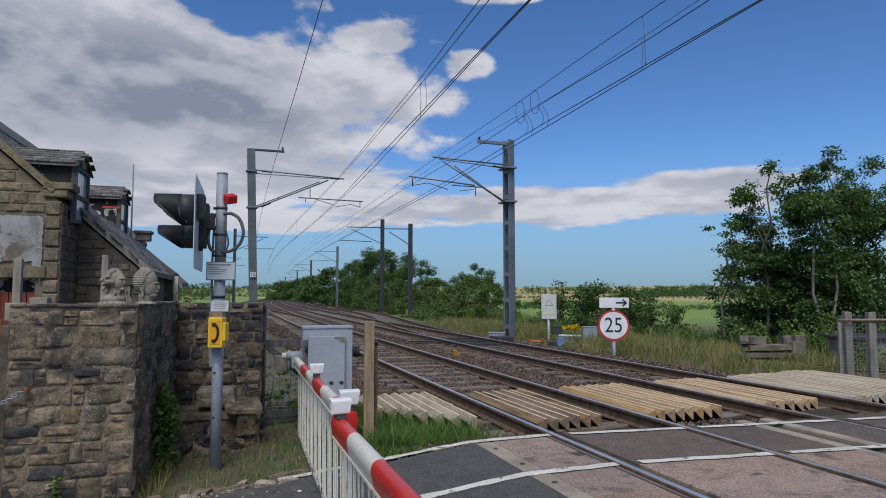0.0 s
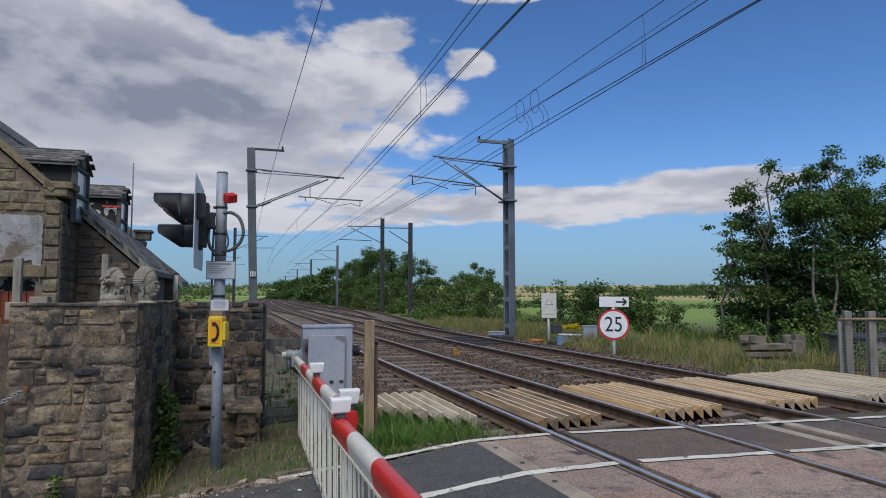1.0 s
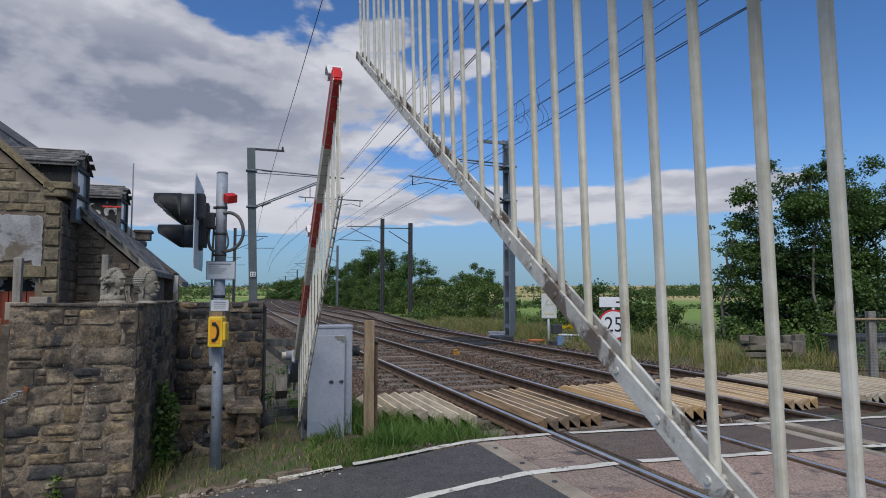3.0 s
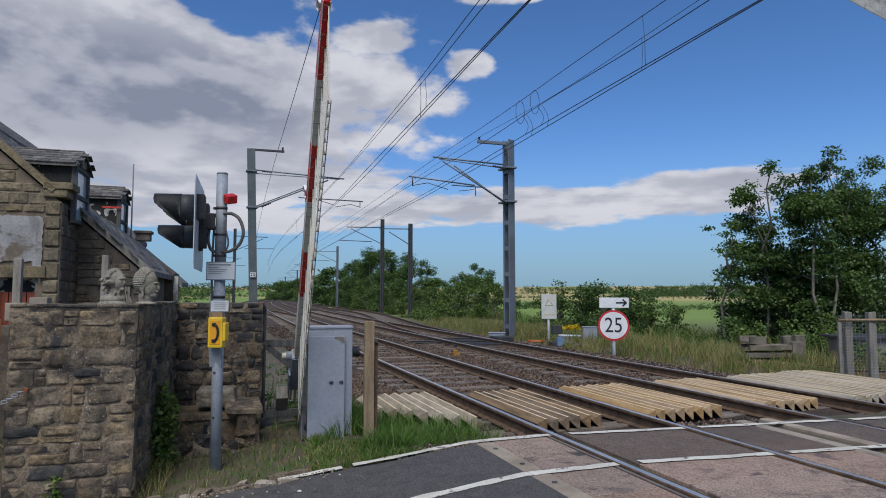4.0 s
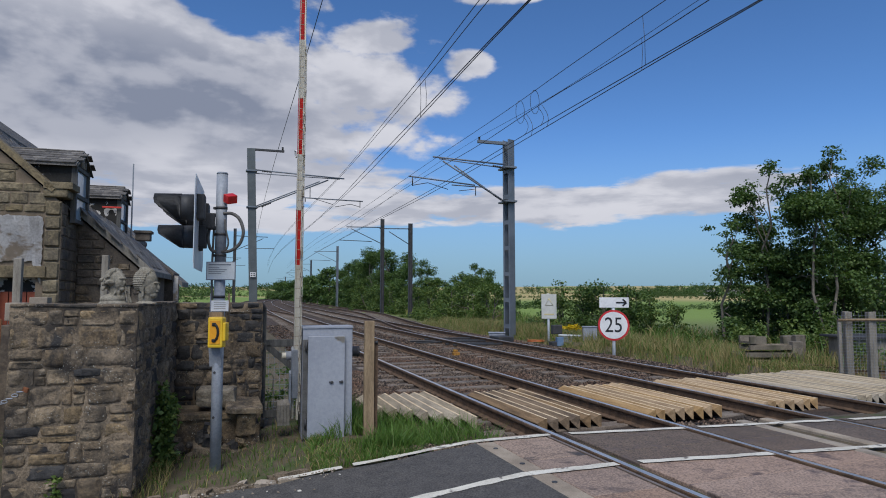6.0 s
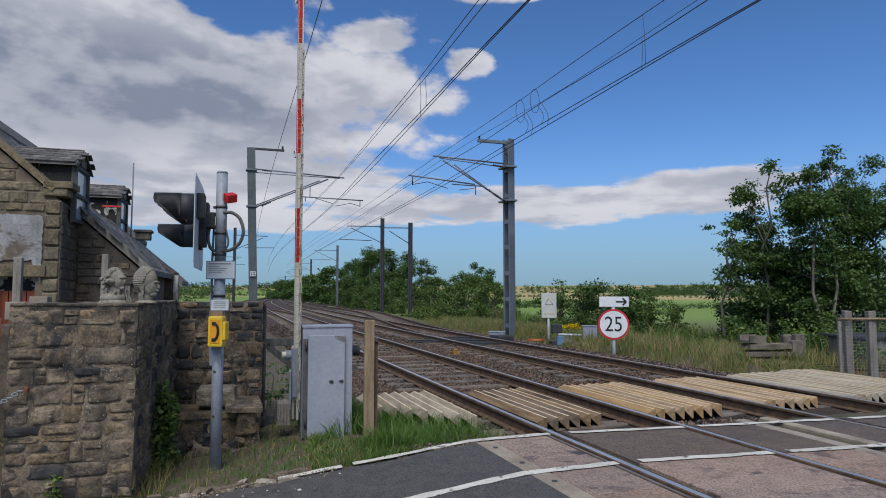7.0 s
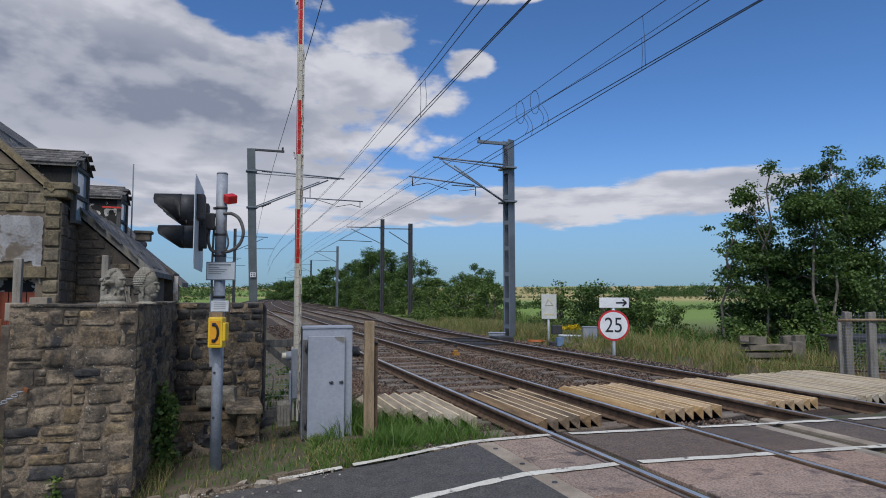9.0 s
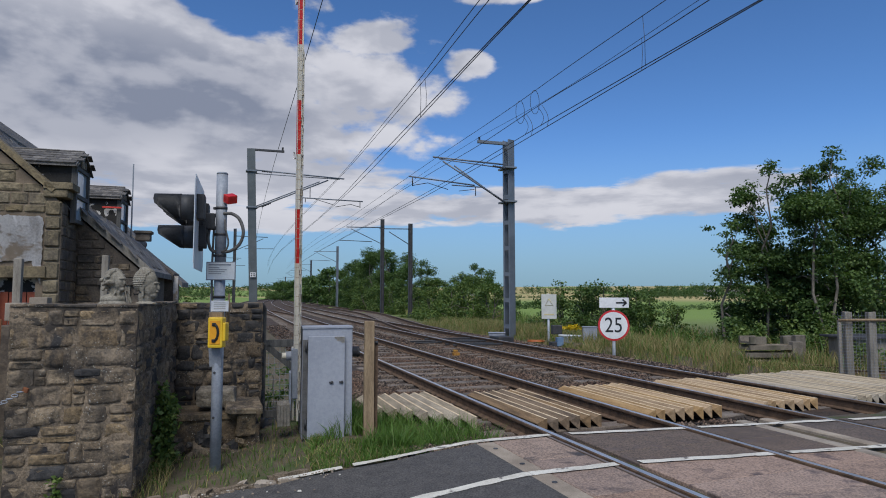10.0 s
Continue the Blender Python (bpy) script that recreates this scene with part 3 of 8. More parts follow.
RAIL_OUTLINE = ((-0.07, -0.155), (0.07, -0.155), (0.07, -0.143), (0.012, -0.125), (0.009, -0.045), (0.036, -0.03), (0.036, -0.008), (0.027, 0.0),
                (-0.027, 0.0), (-0.036, -0.008), (-0.036, -0.03), (-0.009, -0.045), (-0.012, -0.125), (-0.07, -0.143))


def rail_mesh(path, top):
    """A flat-bottomed rail swept along (w, s) points."""
    bm = bmesh.new()
    rings = []
    for i, (w, s) in enumerate(path):
        p = at(w, s)
        a, b = path[max(i - 1, 0)], path[min(i + 1, len(path) - 1)]
        d = (at(*b) - at(*a)).normalized()
        side = Vector((d.y, -d.x, 0))
        rings.append([bm.verts.new(p + side * y + Vector((0, 0, z))) for y, z in RAIL_OUTLINE])
    n = len(RAIL_OUTLINE)
    for A, B in zip(rings, rings[1:]):
        for k in range(n):
            f = bm.faces.new((A[k], A[(k + 1) % n], B[(k + 1) % n], B[k]))
            f.material_index = 1 if k == 7 else 0
    bm.faces.new(rings[0])
    bm.faces.new(rings[-1][::-1])
    bmesh.ops.recalc_face_normals(bm, faces=bm.faces)
    return mesh_of(bm, [rail_rust, top])


def build_tracks():
    ss = [-60, -40, -25, -15, -8] + list(np.arange(-6, 40, 2.0)) + list(np.arange(40, 120, 5.0)) + list(np.arange(120, 420, 20.0))

    def siding(s):
        """The loop that leaves the second track to the right."""
        return 3.55 * smooth(16, 56, s)

    sleeper = bmesh.new()
    box(sleeper, (2.5, 0.24, 0.14), (0, 0, -0.222), bevel=0.015)
    sleeper = mesh_of(sleeper, sleeper_mat)
    clip = bmesh.new()
    for g in (-0.7525, 0.7525):
        for y in (-0.1, 0.1):
            box(clip, (0.07, 0.05, 0.05), (g + y, 0, -0.15), bevel=0.008)
    clip = mesh_of(clip, rail_rust)
    tracks = (("railway_track", RAILS[0:2], lambda s: 0.0, ss, rail_top, "railway track of worn bright rails on sleepers in brown ballast"),
              ("railway_track", RAILS[2:4], lambda s: 0.0, ss, rail_top, "railway track of worn bright rails on sleepers in brown ballast"),
              ("railway_siding", RAILS[2:4], siding, [s for s in ss if s >= 17], rail_dull, "rusty loop line that leaves the track by a turnout"),
              ("railway_siding", (RAILS[0], RAILS[1]), lambda s: -4.0 * smooth(40, 95, s), [s for s in ss if s >= 44], rail_dull, "rusty siding beside the running line"))
    for name, rails, shift, along, top, label in tracks:
        t = thing(name, Matrix(), label, "railway track", "railway tracks", "structure")
        for r in rails:
            part("rail", rail_mesh([(r + shift(s), s) for s in along], top), None, t)
        s = along[0] + 0.3 if along[0] > 0 else 5.95
        count = 0
        mid = sum(rails) / 2
        while s < 62 and count < 110:
            p = at(mid + shift(s), s)
            q = at(mid + shift(s + 0.5), s + 0.5)
            a = math.degrees(math.atan2(q.y - p.y, q.x - p.x)) - 90
            if name == "railway_track" or s > 30:
                part("sleeper", sleeper, None, t, m=M4(p.x, p.y, 0.0 if name == "railway_track" else -0.012, a))
                if s < 30:
                    part("rail_clip", clip, None, t, m=M4(p.x, p.y, 0, a))
            s += 0.68
            count += 1


build_tracks()


def bed_z(w, s):
    """Height of the crushed stone: lower between the rails, so that the sleepers show, and falling off at both sides."""
    z = -0.178 - 0.03 * smooth(5.0, 5.4, w) * (1 - smooth(6.0, 6.4, w)) + 0.03 * noise.noise(Vector((w * 2.2, s * 1.4, 0)))
    for a, b, deep in ((RAILS[0], RAILS[1], 0.004), (RAILS[2], RAILS[3], -0.008)):
        z -= deep * smooth(a - 0.05, a + 0.2, w) * (1 - smooth(b - 0.2, b + 0.05, w))
    return z - 0.35 * smooth(2.3, 1.3, w) - 0.32 * smooth(9.5, 10.7, w)


def build_ballast():
    """The bed, and loose stones over the stretch nearest to the crossing."""
    for s0, along in ((5.75, list(np.arange(5.75, 40, 0.5)) + list(np.arange(40, 130, 3.0)) + list(np.arange(130, 420, 20.0))),
                      (-6.6, [-6.6, -9, -12, -20, -40, -60])):
        across = list(np.arange(1.2, 10.9, 0.22))
        verts, faces = [], []
        for s in along:
            for w in across:
                # widened on the right for the loop
                ww = w + (3.6 * smooth(20, 56, s) * smooth(8.4, 10.6, w) if s > 0 else 0) - (4.6 * smooth(40, 95, s) * smooth(3.0, 1.6, w) if s > 0 else 0)
                z = bed_z(w, s)
                verts.append(at(ww, s, z) if s > 0 else straight(w, s, z))
        n = len(across)
        for i in range(len(along) - 1):
            for k in range(n - 1):
                faces.append((i * n + k, i * n + k + 1, (i + 1) * n + k + 1, (i + 1) * n + k))
        ob = soup("ballast_bed", verts, faces, ballast_mat)
        ob.data.polygons.foreach_set("use_smooth", [True] * len(faces))
        tagged(ob, "bed of brown and grey crushed stone under the tracks", "ballast", kind="structure")


build_ballast()
# ---------------------------------------------------------------- the two barriers
HALF = ((0.0233, -0.1130), (0.0249, -0.1028), (0.0274, -0.0879), (0.0306, -0.0693), (0.0328, -0.0600), (0.0339, -0.0507), (0.0334, -0.0395), (0.0302, -0.0265), (0.0238, -0.0163), (0.0128, -0.0088))
CREASE = -0.0693      # the sharp fold along the boom's sides
BOOM_OUTLINE = tuple((-y, z) for y, z in HALF) + ((0.0, -0.006),) + HALF[::-1]
# seconds and degrees of lift
LIFT = ((0.0, 0.0), (1.05, 0.0), (1.2, 2.6), (1.35, 5.9), (1.5, 8.9), (1.8, 13.6), (2.1, 18.6), (2.5, 24.6), (2.7, 27.5), (3.2, 34.2), (3.8, 42.4),
        (4.2, 47.8), (4.5, 52.2), (5.0, 61.0), (5.5, 70.5), (5.8, 75.6), (6.1, 79.4), (6.4, 81.6), (6.7, 82.4), (7.2, 82.6), (10.0, 82.6))
BARRIERS = []
EYELET = -0.111      # the bolt line, under the line through the pivot


def lift(t):
    for (a, x), (b, y) in zip(LIFT, LIFT[1:]):
        if a <= t <= b:
            return x + (y - x) * (t - a) / (b - a)
    return LIFT[-1][1]


def build_lamp(parent, s, k_=1.0):
    """A two-way lamp: a flat-sided hood across the boom with slanting mouths, on a foot."""
    top, low, r, mid = 0.0495 * k_, 0.039 * k_, 0.0357 * k_, 0.0555 * k_ - 0.006
    bm = bmesh.new()
    rings = []
    n = 28

    def blunt(v):
        return math.copysign(abs(v) ** 0.26, v)
    for side in (-1, 1):
        for k in (1.0, 0.90):
            ring = []
            for i in range(n):
                a = 2 * math.pi * i / n
                z = blunt(math.sin(a))
                reach = (top + low) / 2 + (top - low) / 2 * z
                ring.append(bm.verts.new((s + r * k * (1.0 + 0.10 * z) * blunt(math.cos(a)), side * reach * (1.0 if k == 1.0 else 0.995), mid + r * k * z)))
            rings.append(ring)
    inner = [[bm.verts.new((s + r * 0.88 * blunt(math.cos(2 * math.pi * i / n)), side * 0.018 * k_, mid + r * 0.88 * blunt(math.sin(2 * math.pi * i / n)))) for i in range(n)] for side in (-1, 1)]
    for A, B in ((rings[0], rings[2]), (rings[0], rings[1]), (rings[2], rings[3]), (rings[1], inner[0]), (rings[3], inner[1])):
        for i in range(n):
            f = bm.faces.new((A[i], A[(i + 1) % n], B[(i + 1) % n], B[i]))
            f.smooth = False
    for ring in inner:
        bm.faces.new(ring)
    bmesh.ops.recalc_face_normals(bm, faces=bm.faces)
    lamp = part("lamp", bm, lamp_white, parent, "white hooded boom lamp")
    for side in (-1, 1):
        lens = bmesh.new()
        rod(lens, (s, side * 0.019 * k_, mid), (s, side * 0.030 * k_, mid), 0.029 * k_, 0.022 * k_, 16)
        part("lens", lens, lamp_red, lamp, "red lamp lens")
    foot = bmesh.new()
    box(foot, (0.052, 0.046, 0.030), (s, 0, 0.006), bevel=0.005)
    box(foot, (0.085, 0.05, 0.010), (s, 0, -0.003), bevel=0.003)
    part("lamp_foot", foot, steel_dark, lamp, "rusty black foot")
    return lamp


def build_barrier(label, place, turn, lean, length, bands, root, hang, pitch, lamps, rest, side):
    """A boom with a skirt of hanging pickets. Its space: x along the boom from the pivot, z up at rest."""
    base = Matrix.Translation(place) @ Matrix.Rotation(radians(turn), 4, "Z") @ Matrix.Rotation(radians(lean), 4, "X")
    thing_ = thing("barrier", base, label, "level crossing barrier", "crossing barriers")
    cuts = [length - sum(bands[:k + 1]) for k in range(len(bands))][::-1]
    bm = bmesh.new()
    order = len(cuts)
    prism(bm, BOOM_OUTLINE, length, mat=lambda i: (1 if (order - i) % 2 == 0 else 0), cuts=cuts)
    for f in bm.faces:
        f.smooth = len(f.verts) == 4 and f.calc_center_median().z > -0.111
    for e in bm.edges:
        e.smooth = not all(abs(v.co.z - CREASE) < 1e-4 for v in e.verts)
    part("boom", bm, [white_paint, red_paint], thing_, "boom painted in red and white bands")
    for y in (-1, 1):
        lip = bmesh.new()
        box(lip, (length - root + 0.004, 0.005, 0.014), ((length + root) / 2, y * 0.0260, -0.112), bevel=0.0015)
        part("picket_channel", lip, white_dirty, thing_, "white edge strip that carries the pickets")
    cap = bmesh.new()
    box(cap, (0.008, 0.052, 0.09), (length + 0.003, 0, -0.052), bevel=0.003)
    part("end_cap", cap, red_paint, thing_)
    arm = bmesh.new()
    prism(arm, ((-0.055, -0.13), (-0.055, 0.02), (0.055, 0.02), (0.055, -0.13)), 0.55, Matrix.Translation((-0.45, 0, 0)))
    bmesh.ops.bevel(arm, geom=list(arm.edges), offset=0.01, segments=2, affect="EDGES")
    rod(arm, (0, -0.11, 0), (0, 0.11, 0), 0.05, sides=14)
    part("boom_root", arm, galv, thing_, "galvanised clamp at the pivot")
    for s in lamps:
        build_lamp(thing_, s, 1.08 if side > 0 else 1.0)
    # bolts and pickets
    picket = bmesh.new()
    box(picket, (0.013, 0.009, hang - 0.005), (0, 0, -hang / 2 - 0.005), bevel=0.0035)
    picket = mesh_of(picket, white_dirty)
    bolt = bmesh.new()
    rod(bolt, (0, -0.0315, 0), (0, 0.0315, 0), 0.0036, sides=8)
    bolt = mesh_of(bolt, rust_pale)
    n = int((length - root - 0.03) / pitch)
    posts = []
    for i in range(n + 1):
        s = length - 0.03 - i * pitch
        y = side * 0.018 + 0.003 * (i % 3 - 1)
        part("bolt", bolt, None, thing_, m=Matrix.Translation((s, 0, EYELET)))
        posts.append((part("picket", picket, None, thing_, m=Matrix.Translation((s, y, EYELET))), Vector((s, y, EYELET))))
    rail = bmesh.new()
    span = n * pitch + 0.06
    for y in (side * 0.018 - 0.011, side * 0.018 + 0.011):
        box(rail, (span, 0.005, 0.030), (length - 0.03 - span / 2 + 0.03, y, EYELET), bevel=0.001)
    for i in range(n + 1):
        rod(rail, (length - 0.03 - i * pitch, side * 0.018 - 0.016, EYELET), (length - 0.03 - i * pitch, side * 0.018 + 0.016, EYELET), 0.005, sides=6)
    rail = part("skirt_rail", rail, rail_flaky, thing_, "flaking white bottom rail of the skirt", m=Matrix.Translation((0, 0, -hang)))
    if side > 0:
        for y, z in ((-0.035, -0.03), (0.012, -0.075)):
            bm = bmesh.new()
            prism(bm, ((y - 0.012, z - 0.045), (y + 0.012, z - 0.045), (y + 0.012, z + 0.045), (y - 0.012, z + 0.045)), 0.80, Matrix.Translation((-0.70, 0, 0)))
            bmesh.ops.bevel(bm, geom=list(bm.edges), offset=0.003, segments=1, affect="EDGES")
            part("tail_arm", bm, white_dirty, thing_, "white channel behind the pivot")
        bm = bmesh.new()
        box(bm, (0.42, 0.02, 0.10), (-0.36, -0.07, -0.10), bevel=0.003)
        part("tail_plate", bm, galv, thing_, "pale grey plate on the tail")
        weight = bmesh.new()
        for k in range(4):
            box(weight, (0.235, 0.030, 0.17), (-0.60, -0.19 + 0.034 * k, -0.12), bevel=0.004)
        box(weight, (0.22, 0.13, 0.15), (-0.60, -0.139, -0.12), bevel=0.003)
        part("counterweight", weight, timber_grey, thing_, "weathered grey ribbed counterweight")
    BARRIERS.append((thing_, base, rest, posts, rail, hang))
    return thing_


def build_barriers():
    # far side of the road: pivot by the grey cabinet
    build_barrier("red and white barrier boom with picket skirt by the grey cabinet", (-1.62, 7.05, 0.74), -90 + 17.0, 0.7, 3.955,
                  (0.60, 0.58, 0.575, 0.585, 0.585), 0.12, 0.70, 0.105, (3.86, 2.2), 1.2, 1)
    # near side: pivot beside the camera
    build_barrier("longer red and white barrier boom with white hanging picket skirt", (0.893, -1.010, 0.86), 90 + 18.7, -1.5, 4.412,
                  (0.445, 0.478, 0.487, 0.456, 0.479), 0.3, 0.657, 0.0997, (4.32, 2.40), -0.42, -1)


build_barriers()
# ---------------------------------------------------------------- stonework by the road
GRID = 17.0           # the wall, house, cabinet and gate share this turn
GX = Vector((math.cos(radians(GRID)), math.sin(radians(GRID)), 0))
GY = Vector((-math.sin(radians(GRID)), math.cos(radians(GRID)), 0))


def stone_mesh(w, h, d, mat, rng, rough=0.012, grid=3):
    """A worn stone: an uneven rounded outline in x and z with a swelling face towards -y; its skirt runs back into the mortar."""
    bm = bmesh.new()
    n = 12 if grid > 2 else 8
    seed = rng.uniform(0, 100)
    power = rng.uniform(0.16, 0.34) if grid > 2 else 0.16
    wob = 0.085 if grid > 2 else 0.03
    rim = []
    for i in range(n):
        a = 2 * math.pi * (i + 0.5) / n
        k = 1 + rng.uniform(-wob, wob)
        rim.append((w / 2 * k * math.copysign(abs(math.cos(a)) ** power, math.cos(a)), h / 2 * k * math.copysign(abs(math.sin(a)) ** power, math.sin(a))))
    rings = []
    for k, y, r in ((1.05, 0.016, 0.0), (0.93, 0.001, 0.4), (0.74, -d, 0.9), (0.40, -d * 1.1, 1.3)) if grid > 2 else ((1.03, 0.014, 0.0), (1.0, -0.1 * d, 0.35), (0.84, -d, 0.9), (0.45, -d * 1.05, 1.3)):
        rings.append([bm.verts.new((x * k, y + r * rough * noise.noise(Vector((x * k * 16 + seed, z * k * 16, seed))), z * k)) for x, z in rim])
    for A, B in zip(rings, rings[1:]):
        for i in range(n):
            f = bm.faces.new((A[i], A[(i + 1) % n], B[(i + 1) % n], B[i]))
            f.smooth = grid > 2
    f = bm.faces.new(rings[-1])
    f.smooth = grid > 2
    return mesh_of(bm, mat)


def stone_face(parent, origin, way, length, z0, z1, rng, mats, weights, courses=(0.10, 0.20), widths=(0.16, 0.42), proud=(0.012, 0.035), keep=None, joint=0.014,
               rough=0.012, name="stone", mixed=False, grid=3):
    """Lay courses of stones on a wall's face, from origin along way; the face looks to the right-hand side of way."""
    way = Vector(way).normalized()
    out = Vector((way.y, -way.x, 0))
    turn = Matrix((( way.x, -out.x, 0, 0), (way.y, -out.y, 0, 0), (0, 0, 1, 0), (0, 0, 0, 1)))
    z = z0
    while z < z1 - 0.03:
        h = min(rng.uniform(*courses), z1 - z)
        if z1 - z - h < 0.06:
            h = z1 - z
        x = 0.0
        while x < length - 0.02:
            w = min(rng.uniform(*widths), length - x)
            if length - x - w < 0.09:
                w = length - x
            cx, cz = x + w / 2, z + h / 2
            bits = [(cx, cz, w, h)]
            if mixed and h > 0.11 and rng.random() < 0.28:
                if rng.random() < 0.6:
                    u = rng.uniform(0.38, 0.62)
                    bits = [(cx, z + h * u / 2, w, h * u), (cx, z + h * (1 + u) / 2, w, h * (1 - u))]
                else:
                    u = rng.uniform(0.3, 0.7)
                    bits = [(x + w * u / 2, cz, w * u, h), (x + w * (1 + u) / 2, z + h * 0.28, w * (1 - u), h * 0.56), (x + w * (1 + u) / 2, z + h * 0.78, w * (1 - u), h * 0.44)]
            for bx, bz, bw, bh in bits:
                if keep is not None and not keep(bx, bz) or min(bw, bh) < 0.04:
                    continue
                d = rng.uniform(*proud)
                mat = rng.choices(mats, weights)[0]
                p = Vector(origin) + way * bx
                part(name, stone_mesh(bw - joint, bh - joint, d, mat, rng, rough, grid), None, parent, m=Matrix.Translation((p.x, p.y, bz)) @ turn)
            x += w
        z += h


def wall_body(corners, z0, z1, mat, name, parent, label="", jag=0.010):
    """A solid wall from its plan, top slightly uneven."""
    bm = bmesh.new()
    lo = [bm.verts.new((x, y, z0)) for x, y in corners]
    hi = [bm.verts.new((x, y, z1)) for x, y in corners]
    n = len(corners)
    for i in range(n):
        bm.faces.new((lo[i], lo[(i + 1) % n], hi[(i + 1) % n], hi[i]))
    bm.faces.new(hi)
    bm.faces.new(lo[::-1])
    bmesh.ops.recalc_face_normals(bm, faces=bm.faces)
    bmesh.ops.subdivide_edges(bm, edges=list(bm.edges), cuts=44, use_grid_fill=True)
    for v in bm.verts:
        if v.co.z > z0 + 0.01:
            v.co += Vector([jag * noise.noise(v.co * 3 + Vector((9 * k, 0, 0))) + jag * 0.9 * noise.noise(v.co * 13 + Vector((9 * k, 4, 0))) + jag * 0.5 * noise.noise(v.co * 31 + Vector((9 * k, 8, 0))) for k in range(3)])
    return part(name, bm, mat, parent, label)


WALL_TOP = 1.315


def build_walls():
    rng = random.Random(4)
    A, B, C, D = (Vector((-3.41, 5.0, 0)), Vector((-2.53, 5.27, 0)), Vector((-3.02, 7.2, 0)), Vector((-2.12, 7.48, 0)))
    pier = thing("stone_wall", Matrix(), "weathered brown and black rubble stone garden wall", "wall", "garden walls", "structure")
    E = A + (C - B)
    wall_body([(v.x, v.y) for v in (A, B, C, E)], -0.5, WALL_TOP, mortar, "wall_core", pier, "sandy mortar core")
    mix, odds = (stone_tan, stone_brown, stone_black), (0.43, 0.48, 0.09)
    stone_face(pier, A, B - A, (B - A).length, -0.36, WALL_TOP - 0.03, rng, mix, odds, (0.11, 0.19), (0.13, 0.32), (0.002, 0.013), rough=0.026, joint=0.004, mixed=True)
    stone_face(pier, B, C - B, (C - B).length, -0.36, WALL_TOP - 0.03, rng, (stone_brown, stone_tan, stone_black), (0.38, 0.46, 0.16), (0.11, 0.19), (0.13, 0.32), (0.002, 0.014), rough=0.026, joint=0.004, mixed=True)
    # rough coping: flat stones bedded on top
    for a, b in ((A, B), (B, C)):
        n = int((b - a).length / 0.3)
        for i in range(n):
            p = a.lerp(b, (i + 0.5) / n)
            inn = Vector((-(b - a).y, (b - a).x, 0)).normalized()
            bm = bmesh.new()
            box(bm, ((b - a).length / n * 1.0, 0.29, 0.022), bevel=0.008)
            for v in bm.verts:
                v.co += Vector((0, 0, 0.008 * noise.noise(v.co * 7 + Vector((i * 3.3, 0, 0)))))
            q = p + inn * 0.135
            part("coping_stone", bm, stone_brown if rng.random() < 0.6 else mortar, pier,
                 m=M4(q.x, q.y, WALL_TOP + 0.006 + rng.uniform(-0.006, 0.006), math.degrees(math.atan2((b - a).y, (b - a).x))))
    back = thing("stone_wall", Matrix(), "dark rubble stone wall behind the telephone post", "wall", "garden walls", "structure")
    G = GY * 0.4
    wall_body([(v.x, v.y) for v in (C, D, D + G, C + G)], -0.5, WALL_TOP, stone_brown, "wall_core", back, "dark mortar core")
    stone_face(back, C, D - C, (D - C).length, -0.3, WALL_TOP, rng, (stone_brown, stone_black, stone_tan), (0.40, 0.55, 0.05), (0.10, 0.18), (0.12, 0.32), (0.002, 0.013), rough=0.026, joint=0.004, mixed=True)
    stone_face(back, D, GY, 0.4, -0.3, WALL_TOP, rng, (stone_brown, stone_black), (0.5, 0.5), (0.11, 0.2), (0.16, 0.36), (0.008, 0.03), rough=0.018)
    # rest of the garden wall, out of sight behind the pier
    rear = thing("stone_wall", Matrix(), "rubble stone wall closing the garden", "wall", "garden walls", "structure")
    F = A - GX * 6.0
    wall_body([(v.x, v.y) for v in (F + GY * 0.1, A + GY * 0.1 - GX * 1.2, A - GX * 1.2 + GY * 0.5, F + GY * 0.5)], -0.5, WALL_TOP, mortar, "wall_core", rear)

    # rusty gate hung on the end of the pier, with its chain
    gate = thing("iron_gate", Matrix.Translation(A - GX * 0.05) @ Matrix.Rotation(radians(GRID), 4, "Z"), "rusty dark iron gate chained to the stone wall", "gate")
    bm = bmesh.new()
    rod(bm, (-0.02, 0.0, -0.36), (-0.02, 0.0, 1.22), 0.018)
    part("gate_post", bm, rust, gate, "rusty tube post")
    bm = bmesh.new()
    for z in (-0.2, 0.35, 1.15):
        rod(bm, (-0.02, 0.0, z), (-1.1, 0.0, z), 0.016)
    part("gate_rail", bm, rust, gate)
    for k in range(6):
        bm = bmesh.new()
        box(bm, (0.16, 0.02, 1.45), (-0.13 - 0.175 * k, 0.03, 0.47), bevel=0.003)
        part("board", bm, timber_grey, gate)
    chain = thing("chain", Matrix.Translation(A - GX * 0.02 - GY * 0.05), "galvanised chain with rusty hook on the wall", "chain")
    n = 11
    for i in range(n):
        bm = bmesh.new()
        u = i / (n - 1)
        p = GX * (-0.20 + 0.34 * u) + Vector((0, 0, 0.56 + 0.10 * u - 0.05 * math.sin(math.pi * u))) - GY * 0.03
        ring = [(0.022 * math.cos(a), 0.012 * math.sin(a)) for a in np.linspace(0, 2 * math.pi, 9)]
        tube(bm, [p + (GX * x + (Vector((0, 0, 1)) if i % 2 else GY) * y) for x, y in ring], 0.0042, 5)
        part("link", bm, galv, chain)
    bm = bmesh.new()
    box(bm, (0.045, 0.02, 0.04), m=Matrix.Translation(GX * 0.17 + Vector((0, 0, 0.67)) - GY * 0.0) @ Matrix.Rotation(0.3, 4, "Y"), bevel=0.008)
    part("wall_hook", bm, rust, chain, "rusty iron wall hook")


build_walls()


